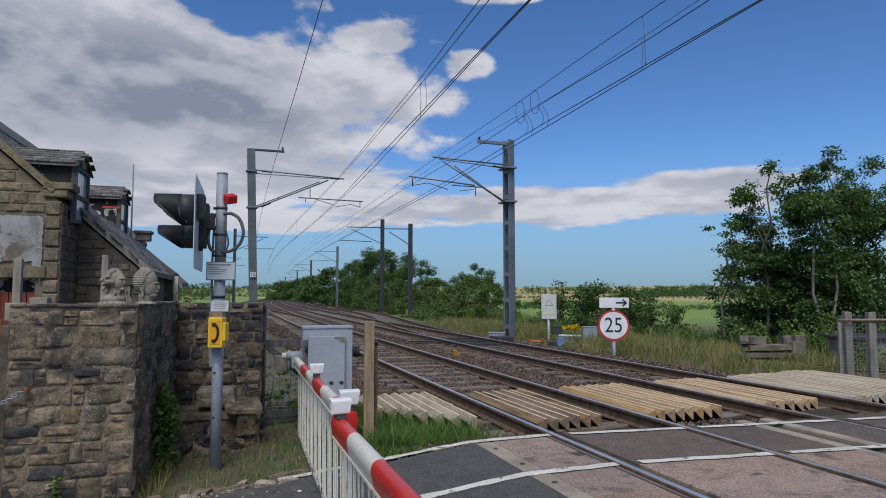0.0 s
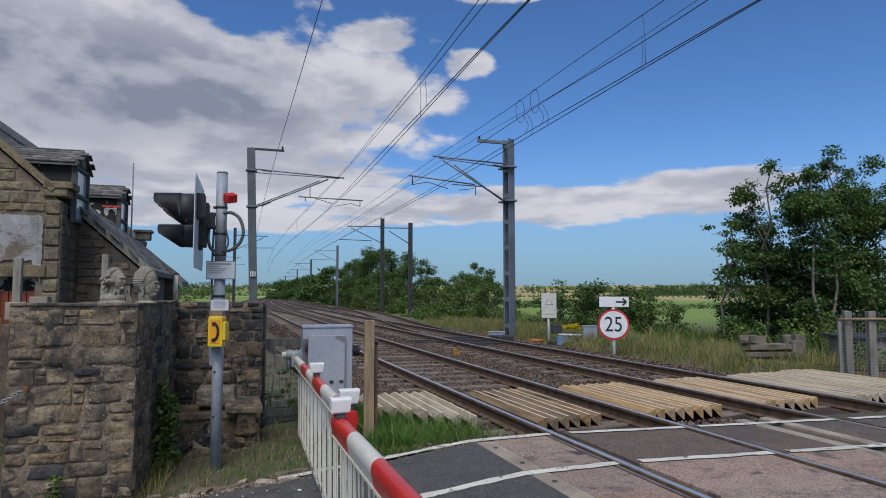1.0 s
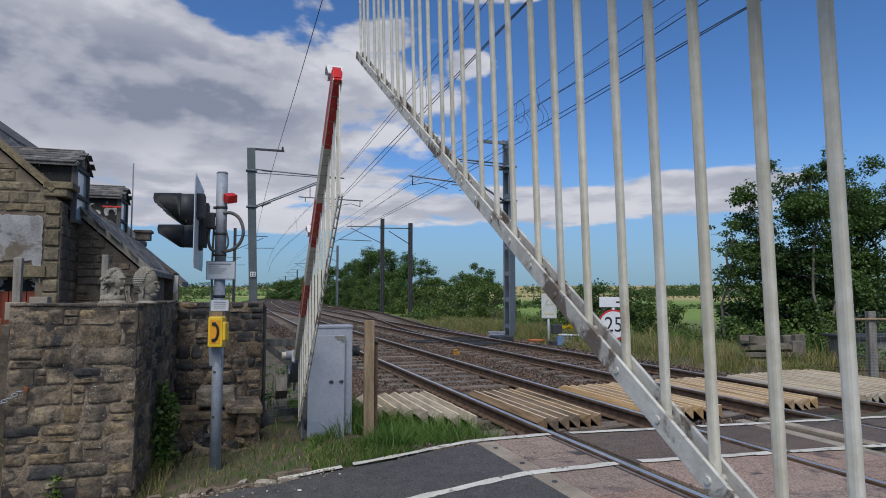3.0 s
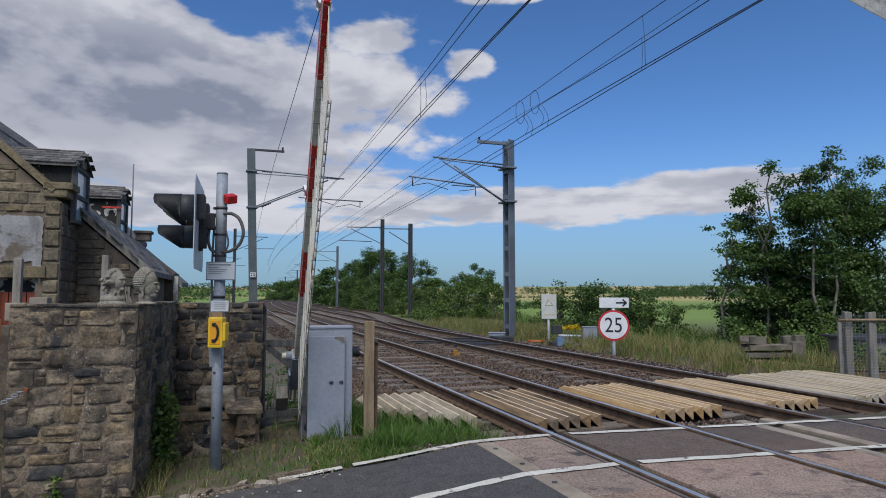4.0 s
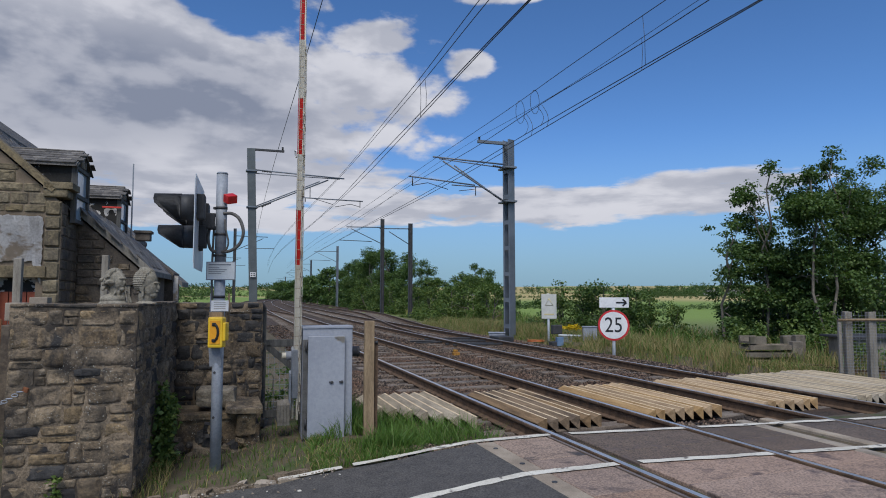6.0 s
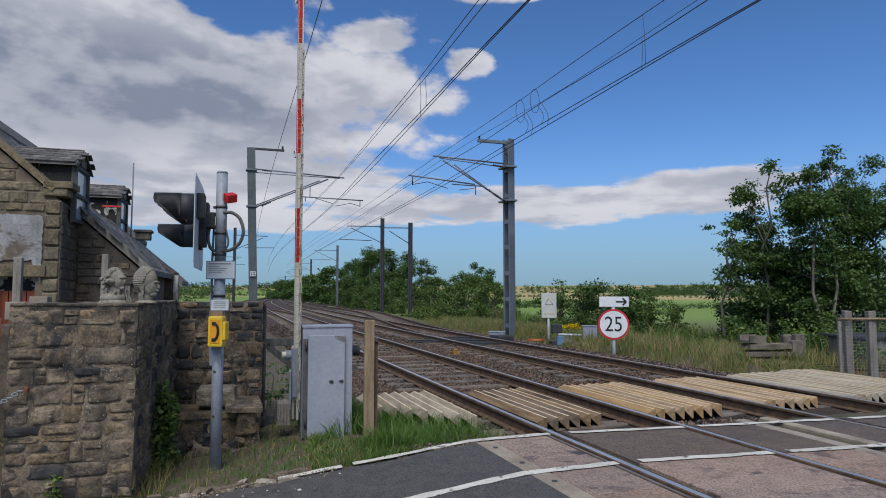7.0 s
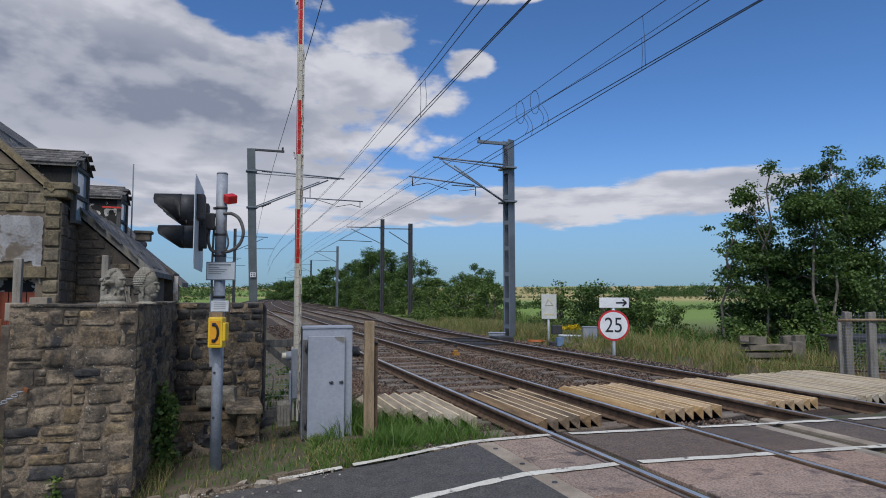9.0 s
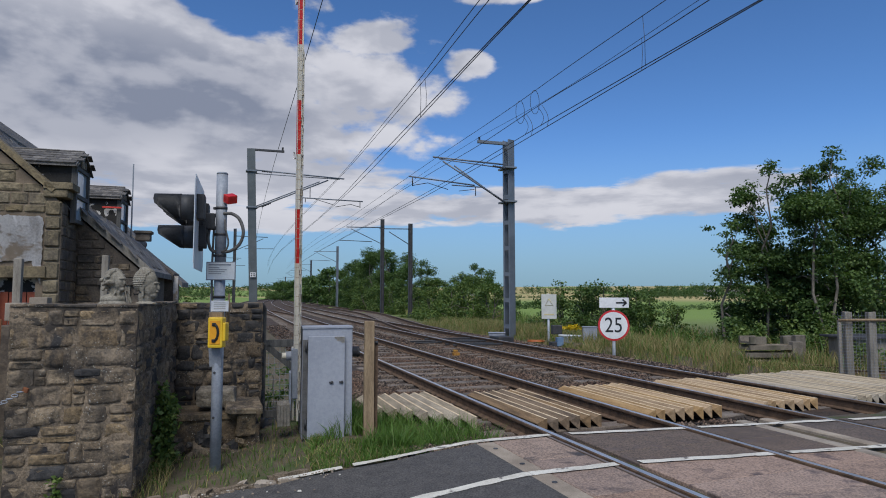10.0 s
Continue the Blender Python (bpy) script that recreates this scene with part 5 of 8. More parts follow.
# ---------------------------------------------------------------- the derelict cottage
def build_house():
    """Its space: x to the right along the gable that faces the road, y back, from the gable's right-hand corner."""
    frame_ = Matrix.Translation((-6.67, 11.0, 0)) @ Matrix.Rotation(radians(GRID), 4, "Z")
    h = thing("cottage", frame_, "derelict stone cottage with slate roof, two dormers and peeling render", "house", kind="structure")
    rng = random.Random(12)
    SL, EZ = 0.90, 3.10           # roof: z = EZ - SL * x on the right-hand slope
    half = 3.1
    top = EZ + SL * half

    def prism_xz(outline, y0, y1, mat, name, label="", bevel=0.0, parent=h):
        bm = bmesh.new()
        prism(bm, outline, y1 - y0, Matrix(((0, 1, 0, 0), (1, 0, 0, y0), (0, 0, 1, 0), (0, 0, 0, 1))), mat=0)
        if bevel:
            bmesh.ops.bevel(bm, geom=list(bm.edges), offset=bevel, segments=1, affect="EDGES")
        return part(name, bm, mat, parent, label)
    # walls: gable, sides, back, with the low annex along the right side
    gable = prism_xz(((-2 * half, -0.6), (-0.95, -0.6), (-0.95, 1.70), (-0.36, 1.70), (-0.36, -0.6), (0, -0.6), (0, EZ - 0.1), (-half, top - 0.1), (-2 * half, EZ - 0.1)), 0.0, 0.5, house_mortar, "gable_wall", "sandstone gable with a patch of white render")
    side = prism_xz(((-0.5, -0.6), (0, -0.6), (0, EZ - 0.12), (-0.5, EZ + 0.2)), 0.5, 9.0, house_shaded, "side_wall", "stone side wall in a colour darkened for shade")
    prism_xz(((-2 * half, -0.6), (-2 * half + 0.5, -0.6), (-2 * half + 0.5, EZ + 0.2), (-2 * half, EZ - 0.12)), 0.5, 9.0, house_shaded, "side_wall")
    prism_xz(((-2 * half, -0.6), (0, -0.6), (0, EZ - 0.1), (-half, top - 0.1), (-2 * half, EZ - 0.1)), 9.0, 9.5, house_shaded, "gable_wall")
    annex_x = 1.18
    annex = prism_xz(((0.0, -0.6), (annex_x, -0.6), (annex_x, EZ - SL * annex_x - 0.2), (0.0, EZ - 0.2)), 1.0, 4.3, house_shaded, "annex_wall", "stone annex, shade put into its colour, under a long sloping roof")
    # courses of stone on what is seen of the gable and annex
    W = Vector((1, 0, 0))
    stone_face(gable, (-1.5, 0, 0), W, 1.26, -0.3, EZ + 1.3, rng, (house_stone, stone_tan), (0.75, 0.25), (0.11, 0.22), (0.18, 0.5), (0.010, 0.024),
               keep=lambda x, z: z < EZ - 0.12 - SL * (x - 1.5) and not (x < 1.24 and 1.55 < z < 2.78) and not (0.5 < x < 1.2 and z < 1.75), rough=0.014, grid=2)
    stone_face(gable, (-0.26, 0, 0), W, 0.26, -0.3, EZ - 0.05, rng, (house_stone,), (1,), (0.22, 0.32), (0.22, 0.3), (0.03, 0.045), rough=0.01, grid=2, name="quoin")
    stone_face(side, (0, 0, 0), Vector((0, 1, 0)), 1.0, -0.3, EZ - 0.1, rng, (house_shaded, stone_brown), (0.8, 0.2), (0.16, 0.24), (0.2, 0.5), (0.012, 0.03), rough=0.012, grid=2)
    stone_face(annex, (0.02, 1.0, 0), W, annex_x - 0.04, 0.2, EZ, rng, (house_shaded, stone_brown), (0.75, 0.25), (0.12, 0.18), (0.2, 0.45), (0.012, 0.03),
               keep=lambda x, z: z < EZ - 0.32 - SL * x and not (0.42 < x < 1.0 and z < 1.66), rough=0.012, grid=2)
    # peeling render, lintel and door
    bm = bmesh.new()
    ring = [(-1.5, 1.98), (-0.42, 1.98), (-0.36, 1.80), (-0.30, 1.62), (-0.275, 1.60), (-0.27, 2.0), (-0.275, 2.76), (-1.5, 2.78)]
    edge = []
    for (xa, za), (xb, zb) in zip(ring, ring[1:] + ring[:1]):
        n = max(int(math.hypot(xb - xa, zb - za) / 0.03), 1)
        for k in range(n):
            x, z = xa + (xb - xa) * k / n, za + (zb - za) * k / n
            edge.append((x + 0.022 * noise.noise(Vector((x * 16, z * 16, 0))), z + 0.03 * noise.noise(Vector((x * 13, z * 13, 5)))))
    f = bm.faces.new([bm.verts.new((x, -0.03, z)) for x, z in edge])
    bmesh.ops.solidify(bm, geom=[f], thickness=-0.025)
    part("render_patch", bm, render_white, gable, "peeling white render")
    bm = bmesh.new()
    box(bm, (1.5, 0.12, 0.20), (-0.95, -0.015, 1.80), bevel=0.012)
    part("lintel", bm, house_stone, gable, "stone lintel")
    bm = bmesh.new()
    box(bm, (0.60, 0.05, 2.05), (-0.655, 0.2, 0.68), bevel=0.004)
    door = part("door", bm, dark_wood, h, "dark doorway with red boards")
    for k in range(4):
        bm = bmesh.new()
        box(bm, (0.12, 0.03, 1.72), (-0.86 + 0.135 * k, 0.16, 0.60), bevel=0.004)
        part("board", bm, red_door, door, "red-brown board")
    # annex door and window, boarded
    bm = bmesh.new()
    box(bm, (0.52, 0.05, 1.3), (0.71, 0.985, 0.95), bevel=0.004)
    part("boarded_opening", bm, timber_grey, annex, "grey boarded opening")
    bm = bmesh.new()
    box(bm, (0.62, 0.08, 0.13), (0.71, 0.97, 1.66), bevel=0.006)
    part("lintel", bm, house_shaded, annex)
    # coping on the gable, with its kneeler
    bm = bmesh.new()
    d = Vector((-half, 0, SL * half))
    prism(bm, ((-0.08, 0.0), (0.40, 0.0), (0.40, 0.10), (-0.08, 0.10)), d.length, Matrix.Translation((-0.16, 0, EZ + 0.09)) @ Matrix.Rotation(math.atan2(SL, 1) + math.pi, 4, "Y") @ Matrix.Diagonal((1, 1, -1, 1)))
    part("coping", bm, house_stone, h, "sandstone skew coping")
    bm = bmesh.new()
    box(bm, (0.46, 0.50, 0.12), (-0.06, 0.17, EZ + 0.21), bevel=0.012)
    box(bm, (0.38, 0.46, 0.14), (-0.10, 0.17, EZ + 0.08), bevel=0.03)
    part("kneeler", bm, house_stone, h, "carved kneeler stone")
    # slates, laid in courses on both stretches of the right-hand slope
    slope = math.atan2(SL, 1)
    slate_me = []
    for k in range(4):
        bm = bmesh.new()
        box(bm, (0.30, 0.29 + 0.015 * (k % 2), 0.020), (0, 0, 0), bevel=0.003)
        for v in bm.verts:
            v.co.z += 0.006 * noise.noise(v.co * 9 + Vector((k * 4.7, 0, 0)))
        slate_me.append(mesh_of(bm, slate))

    def deck(x0, x1, y0, y1, name, label, EZ=EZ):
        bm = bmesh.new()
        za, zb = EZ - SL * x0, EZ - SL * x1
        prism(bm, ((x0, za - 0.12), (x1, zb - 0.12), (x1, zb - 0.01), (x0, za - 0.01)), y1 - y0, Matrix(((0, 1, 0, 0), (1, 0, 0, y0), (0, 0, 1, 0), (0, 0, 0, 1))))
        roof = part(name, bm, slate, h, label)
        step = 0.20
        along = (x1 - x0) / math.cos(slope)
        n = int(along / step)
        for r in range(n):
            x = x0 + (r + 0.6) * step * math.cos(slope)
            m = int((y1 - y0) / 0.30)
            for c in range(m + 1):
                y = y0 + (c + (0.5 if r % 2 else 0.0)) * 0.30
                if y > y1 + 0.02 or rng.random() < 0.03:
                    continue
                part("slate", slate_me[rng.randrange(4)], None, roof,
                     m=Matrix.Translation((x, y, EZ - SL * x + 0.016)) @ Matrix.Rotation(slope + radians(5.5) + rng.uniform(-0.04, 0.11), 4, "Y") @ Matrix.Rotation(rng.uniform(-0.07, 0.07), 4, "Z"))
        return roof
    deck(-2.2, 0.05, 0.45, 7.2, "roof", "grey slate roof", EZ - 0.10)
    deck(0.02, 1.34, 0.98, 4.35, "annex_roof", "long grey slate roof sweeping down over the annex")
    prism_xz(((-half, top - 0.12), (-half, top), (-2.2, EZ + SL * 2.2 - 0.0), (-2.2, EZ + SL * 2.2 - 0.12)), 0.45, 9.3, slate, "roof")
    prism_xz(((-half, top - 0.12), (-half, top), (-2 * half - 0.1, EZ - 0.05), (-2 * half - 0.1, EZ - 0.17)), 0.45, 9.3, slate, "roof")
    prism_xz(((-2.2, EZ + SL * 2.2 - 0.14), (-2.2, EZ + SL * 2.2 - 0.02), (0.05, EZ - 0.06), (0.05, EZ - 0.18)), 7.2, 9.3, slate, "roof")
    # verge boards on the annex and far coping
    for y0, mat, lab in ((0.93, timber_grey, "weathered verge board"), (4.33, house_shaded, "dark stone coping")):
        bm = bmesh.new()
        prism(bm, ((0.0, EZ + 0.02), (0.0, EZ - 0.15), (1.36, EZ - SL * 1.36 - 0.15), (1.36, EZ - SL * 1.36 + 0.02)), 0.07 if y0 < 2 else 0.3, Matrix(((0, 1, 0, 0), (1, 0, 0, y0), (0, 0, 1, 0), (0, 0, 0, 1))))
        part("verge", bm, mat, h, lab)
    # far lean-to with white end pier
    prism_xz(((0.9, -0.6), (1.35, -0.6), (1.35, 1.95), (0.9, 2.3)), 4.6, 6.0, house_shaded, "outhouse_wall", "far outhouse with a white pier")
    prism_xz(((-0.2, EZ + 0.14), (-0.2, EZ + 0.02), (1.55, EZ - SL * 1.55 - 0.1), (1.55, EZ - SL * 1.55 + 0.02)), 4.65, 6.4, slate, "outhouse_roof", "sagging slate outhouse roof")
    bm = bmesh.new()
    box(bm, (0.16, 0.16, 2.4), (1.38, 4.72, 0.68), bevel=0.01)
    part("pier", bm, render_white, h, "white painted pier")
    bm = bmesh.new()
    box(bm, (0.34, 0.34, 0.20), (0.55, 5.2, 2.88), bevel=0.02)
    box(bm, (0.42, 0.42, 0.07), (0.55, 5.2, 3.00), bevel=0.02)
    part("chimney", bm, house_shaded, h, "stub of a stone chimney")

    def dormer(y0):
        """A small gabled dormer in the wall head, facing right."""
        wide, x, z0, ze, zr = 0.98, 0.09, 2.70, 3.78, 4.04
        d = part("dormer", bmesh.new(), dark_wood, h, "dormer with weathered dark boards and slate top")
        mid = y0 + wide / 2
        for yy in (y0, y0 + wide - 0.07):
            bm = bmesh.new()
            box(bm, (0.09, 0.07, ze - z0), (x, yy + 0.035, (ze + z0) / 2), bevel=0.006)
            part("corner_post", bm, timber_dark, d)
        # Near-black boards stand in for the dark inside of the open cheeks.
        for yy in (y0 + 0.02, y0 + wide - 0.05):
            bm = bmesh.new()
            prism(bm, ((x, EZ - SL * x - 0.1), (x, ze), (x - 1.0, ze), (x - 1.0, ze - 0.1)), 0.03, Matrix(((0, 1, 0, 0), (1, 0, 0, yy), (0, 0, 1, 0), (0, 0, 0, 1))))
            part("cheek", bm, dark_wood, d, "black cheek standing in for the dark opening, with flaking white paint")
        for zz in (z0 + 0.05, ze - 0.05, z0 + 0.52):
            bm = bmesh.new()
            box(bm, (0.07, wide - 0.14, 0.07), (x, mid, zz), bevel=0.005)
            part("window_rail", bm, timber_dark, d)
        bm = bmesh.new()
        box(bm, (0.012, wide - 0.16, ze - z0 - 0.14), (x - 0.01, mid, (ze + z0) / 2))
        part("pane", bm, pane_mat, d, "pale window pane")
        bm = bmesh.new()
        prism(bm, ((y0 - 0.02, ze), (y0 + wide + 0.02, ze), (mid, zr - 0.04)), 0.05, Matrix.Translation((x - 0.03, 0, 0)))
        part("gablet", bm, dark_wood, d, "dark timber gablet")
        for yy, hh in ((mid - 0.12, 0.13), (mid, 0.20), (mid + 0.12, 0.13)):
            bm = bmesh.new()
            box(bm, (0.03, 0.045, hh), (x + 0.035, yy, ze + hh / 2), bevel=0.004)
            part("gablet_stud", bm, timber_grey, d)
        for s in (-1, 1):
            a = Vector((0, s * (wide / 2 + 0.10), ze - 0.06))
            b = Vector((0, 0, zr))
            bm = bmesh.new()
            prism(bm, ((mid + a.y, a.z), (mid + b.y, b.z), (mid + b.y, b.z + 0.05), (mid + a.y, a.z + 0.05)), 1.68, Matrix.Translation((x - 1.62, 0, 0)))
            roof = part("dormer_roof", bm, slate, d, "slate dormer roof")
            tilt = math.atan2(zr - ze + 0.06, wide / 2 + 0.10)
            for r in range(5):
                for c in range(8):
                    u = (r + 0.55) / 5
                    part("slate", slate_me[rng.randrange(4)], None, roof,
                         m=Matrix.Translation((x - 1.50 + c * 0.205 + 0.10 * (r % 2), mid + a.y * (1 - u), a.z + (b.z - a.z) * u + 0.062)) @ Matrix.Rotation(-s * (tilt - 0.06), 4, "X") @ Matrix.Diagonal((0.68, 0.62, 1, 1)))
            bm = bmesh.new()
            tube(bm, [(x + 0.065, mid + a.y, a.z + 0.0), (x + 0.065, mid + b.y, b.z + 0.01)], 0.022, 4)
            part("barge_board", bm, timber_dark, d)
    dormer(0.32)
    dormer(4.45)
    bm = bmesh.new()
    box(bm, (0.42, 0.02, 0.035), (-0.05, 4.40, 3.52), bevel=0.004)
    part("red_strip", bm, red_plastic, h, "bright red strip on the far dormer")

    pole = bmesh.new()
    rod(pole, (0, 0, -0.4), (0, 0, 4.75), 0.028, 0.016, sides=8)
    ob = part("flagpole", pole, steel_grey, None, m=M4(-7.92, 16.0, 0))
    tagged(ob, "thin grey pole standing behind the cottage", "pole")
    for px, py, hh, s in ((-4.90, 7.3, 1.83, 0.085), (-4.03, 7.55, 1.88, 0.075)):
        bm = bmesh.new()
        box(bm, (s, s, hh + 0.4), (0, 0, hh / 2 - 0.2), bevel=0.012)
        ob = part("garden_post", bm, timber_grey, None, m=M4(px, py, 0, GRID))
        tagged(ob, "weathered grey post standing in the cottage garden", "post", "garden posts")
    crate = bmesh.new()
    box(crate, (0.20, 0.2, 0.2), (-0.10, 0, 0), bevel=0.01)
    box(crate, (0.18, 0.18, 0.26), (0.12, 0, 0.03), bevel=0.008)
    ob = part("rubble", crate, concrete, None, m=M4(-4.7, 7.2, 1.22, GRID))
    tagged(ob, "stacked pale blocks behind the garden wall", "blocks")
    bm = bmesh.new()
    box(bm, (0.5, 0.4, 1.7), bevel=0.01)
    ob = part("garden_plinth", bm, house_shaded, None, m=M4(-4.7, 7.2, 0.22, GRID))
    tagged(ob, "dark stone plinth under the stacked pale blocks", "plinth")


build_house()
# ---------------------------------------------------------------- things along the line
guard_brown = material("guard_brown", (0.11, 0.074, 0.042), (0.25, 0.17, 0.098), 3.0, 0.85, 0.35, fine=40, stretch=(0.6, 5, 5), stain=(0.05, 0.034, 0.022), stain_at=(0.54, 0.70), piece=0.3)
# Unbleached undersides, with the shade of the gaps put into the colour.
guard_under_shade = material("guard_under_shade", (0.028, 0.020, 0.014), (0.075, 0.052, 0.034), 4.0, 0.9, 0.3, fine=40, stretch=(0.6, 5, 5))
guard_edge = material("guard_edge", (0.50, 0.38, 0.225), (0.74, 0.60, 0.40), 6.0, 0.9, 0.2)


def build_guards():
    """Trespass guards: rows of arris rails lying along the track beside the crossing."""
    rng = random.Random(3)
    zones = ((1.85, 2.95, guard_grey, "pale weathered timber guards beside the first rail"), (3.46, 4.32, guard_brown, "timber guards between the rails of the near track"),
             (4.98, 6.24, guard_wood, "timber guards between the two tracks"), (6.80, 7.95, guard_wood, "timber guards between the rails of the far track"),
             (8.42, 10.7, guard_grey, "pale timber guards beyond the far track"))
    pitch = 0.150
    bm = bmesh.new()
    prism(bm, ((-0.044, 0.003), (-0.068, 0.004), (-0.066, -0.150), (-0.048, -0.152), (0.054, -0.060), (0.060, -0.052), (0.058, -0.044)), 2.32)
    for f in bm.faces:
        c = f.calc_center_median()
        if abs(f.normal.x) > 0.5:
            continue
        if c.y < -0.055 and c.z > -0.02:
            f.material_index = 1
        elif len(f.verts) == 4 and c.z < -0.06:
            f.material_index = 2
    meshes = {m: None for m in (guard_wood, guard_grey, guard_brown)}
    base = bm.copy()
    bm.free()
    for m in meshes:
        meshes[m] = mesh_of(base.copy(), [m, guard_edge, guard_under_shade])
    base.free()
    bear = bmesh.new()
    box(bear, (1, 0.1, 0.08), (0.5, 0, 0), bevel=0.006)
    bear = mesh_of(bear, timber)
    for a, b, mat, label in zones:
        g = thing("trespass_guard", Matrix(), label, "trespass guard", "trespass guards")
        n = int((b - a) / pitch + 0.3)
        for i in range(n):
            w = a + (i + 0.5) * pitch
            near = 6.74 + (2.95 - w) * 1.1 if a < 2 else 6.50 - 0.02 * max(w - 6.5, 0.0)
            far = 8.95 if a < 2 else 8.72 + 0.06 * max(w - 6.0, 0.0)
            p = at(w, near + rng.uniform(-0.02, 0.02), -0.012 + rng.uniform(-0.006, 0.006))
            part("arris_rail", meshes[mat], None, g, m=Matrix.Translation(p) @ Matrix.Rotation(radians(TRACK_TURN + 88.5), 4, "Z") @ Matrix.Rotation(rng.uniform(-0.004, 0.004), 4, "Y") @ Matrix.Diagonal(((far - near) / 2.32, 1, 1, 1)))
        for s in ((8.3, 8.7) if a < 2 else (6.95, 7.7, 8.5)):
            p = at(a, s, -0.165)
            part("bearer", bear, None, g, m=Matrix.Translation(p) @ Matrix.Rotation(radians(TRACK_TURN), 4, "Z") @ Matrix.Diagonal((b - a, 1, 1, 1)))


build_guards()


def mast_parts(ob, height, deep=0.36, wide=0.30, spin=0.0, mat=None, lean=0.0, foot=0.0):
    """Two channels joined by batten plates."""
    turn = Matrix.Translation((foot, 0, 0)) @ Matrix.Rotation(radians(lean), 4, "Y") @ Matrix.Rotation(radians(spin), 4, "Z")
    for s in (-1, 1):
        bm = bmesh.new()
        prism(bm, ((-wide / 2, -0.05), (wide / 2, -0.05), (wide / 2, 0.025), (wide / 2 - 0.014, 0.025), (wide / 2 - 0.014, -0.036), (-wide / 2 + 0.014, -0.036), (-wide / 2 + 0.014, 0.025), (-wide / 2, 0.025)), height,
              Matrix.Rotation(-math.pi / 2, 4, "Y") @ Matrix.Rotation(math.pi / 2 * 0, 4, "X"))
        bmesh.ops.transform(bm, matrix=Matrix.Translation((s * (deep / 2 - 0.05), 0, 0)) @ Matrix.Rotation((1 - s) / 2 * math.pi, 4, "Z"), verts=bm.verts)
        part("channel", bm, mat or steel_grey, ob, m=turn)
    z = 0.6
    while z < height:
        for s in (-1, 1):
            bm = bmesh.new()
            box(bm, (deep - 0.03, 0.012, 0.16), (0, s * (wide / 2 - 0.007), z))
            part("batten_plate", bm, mat or steel_grey, ob, m=turn)
        z += 1.02


def pieces(ob, rods, mat, name, label=""):
    for a, b, r in rods:
        bm = bmesh.new()
        rod(bm, a, b, r, sides=8)
        part(name, bm, mat, ob, label)


def insulator(ob, a, b):
    """A turned rod with six sheds."""
    a, b = Vector(a), Vector(b)
    bm = bmesh.new()
    n = 6
    pts, rad = [], []
    for k in range(n):
        for u, r in ((0.15, 0.026), (0.35, 0.050), (0.65, 0.036), (0.85, 0.026)):
            pts.append(a.lerp(b, (k + u) / n))
            rad.append(r)
    tube(bm, pts, rad, 10)
    part("insulator", bm, steel_dark, ob, "dark ribbed insulator")


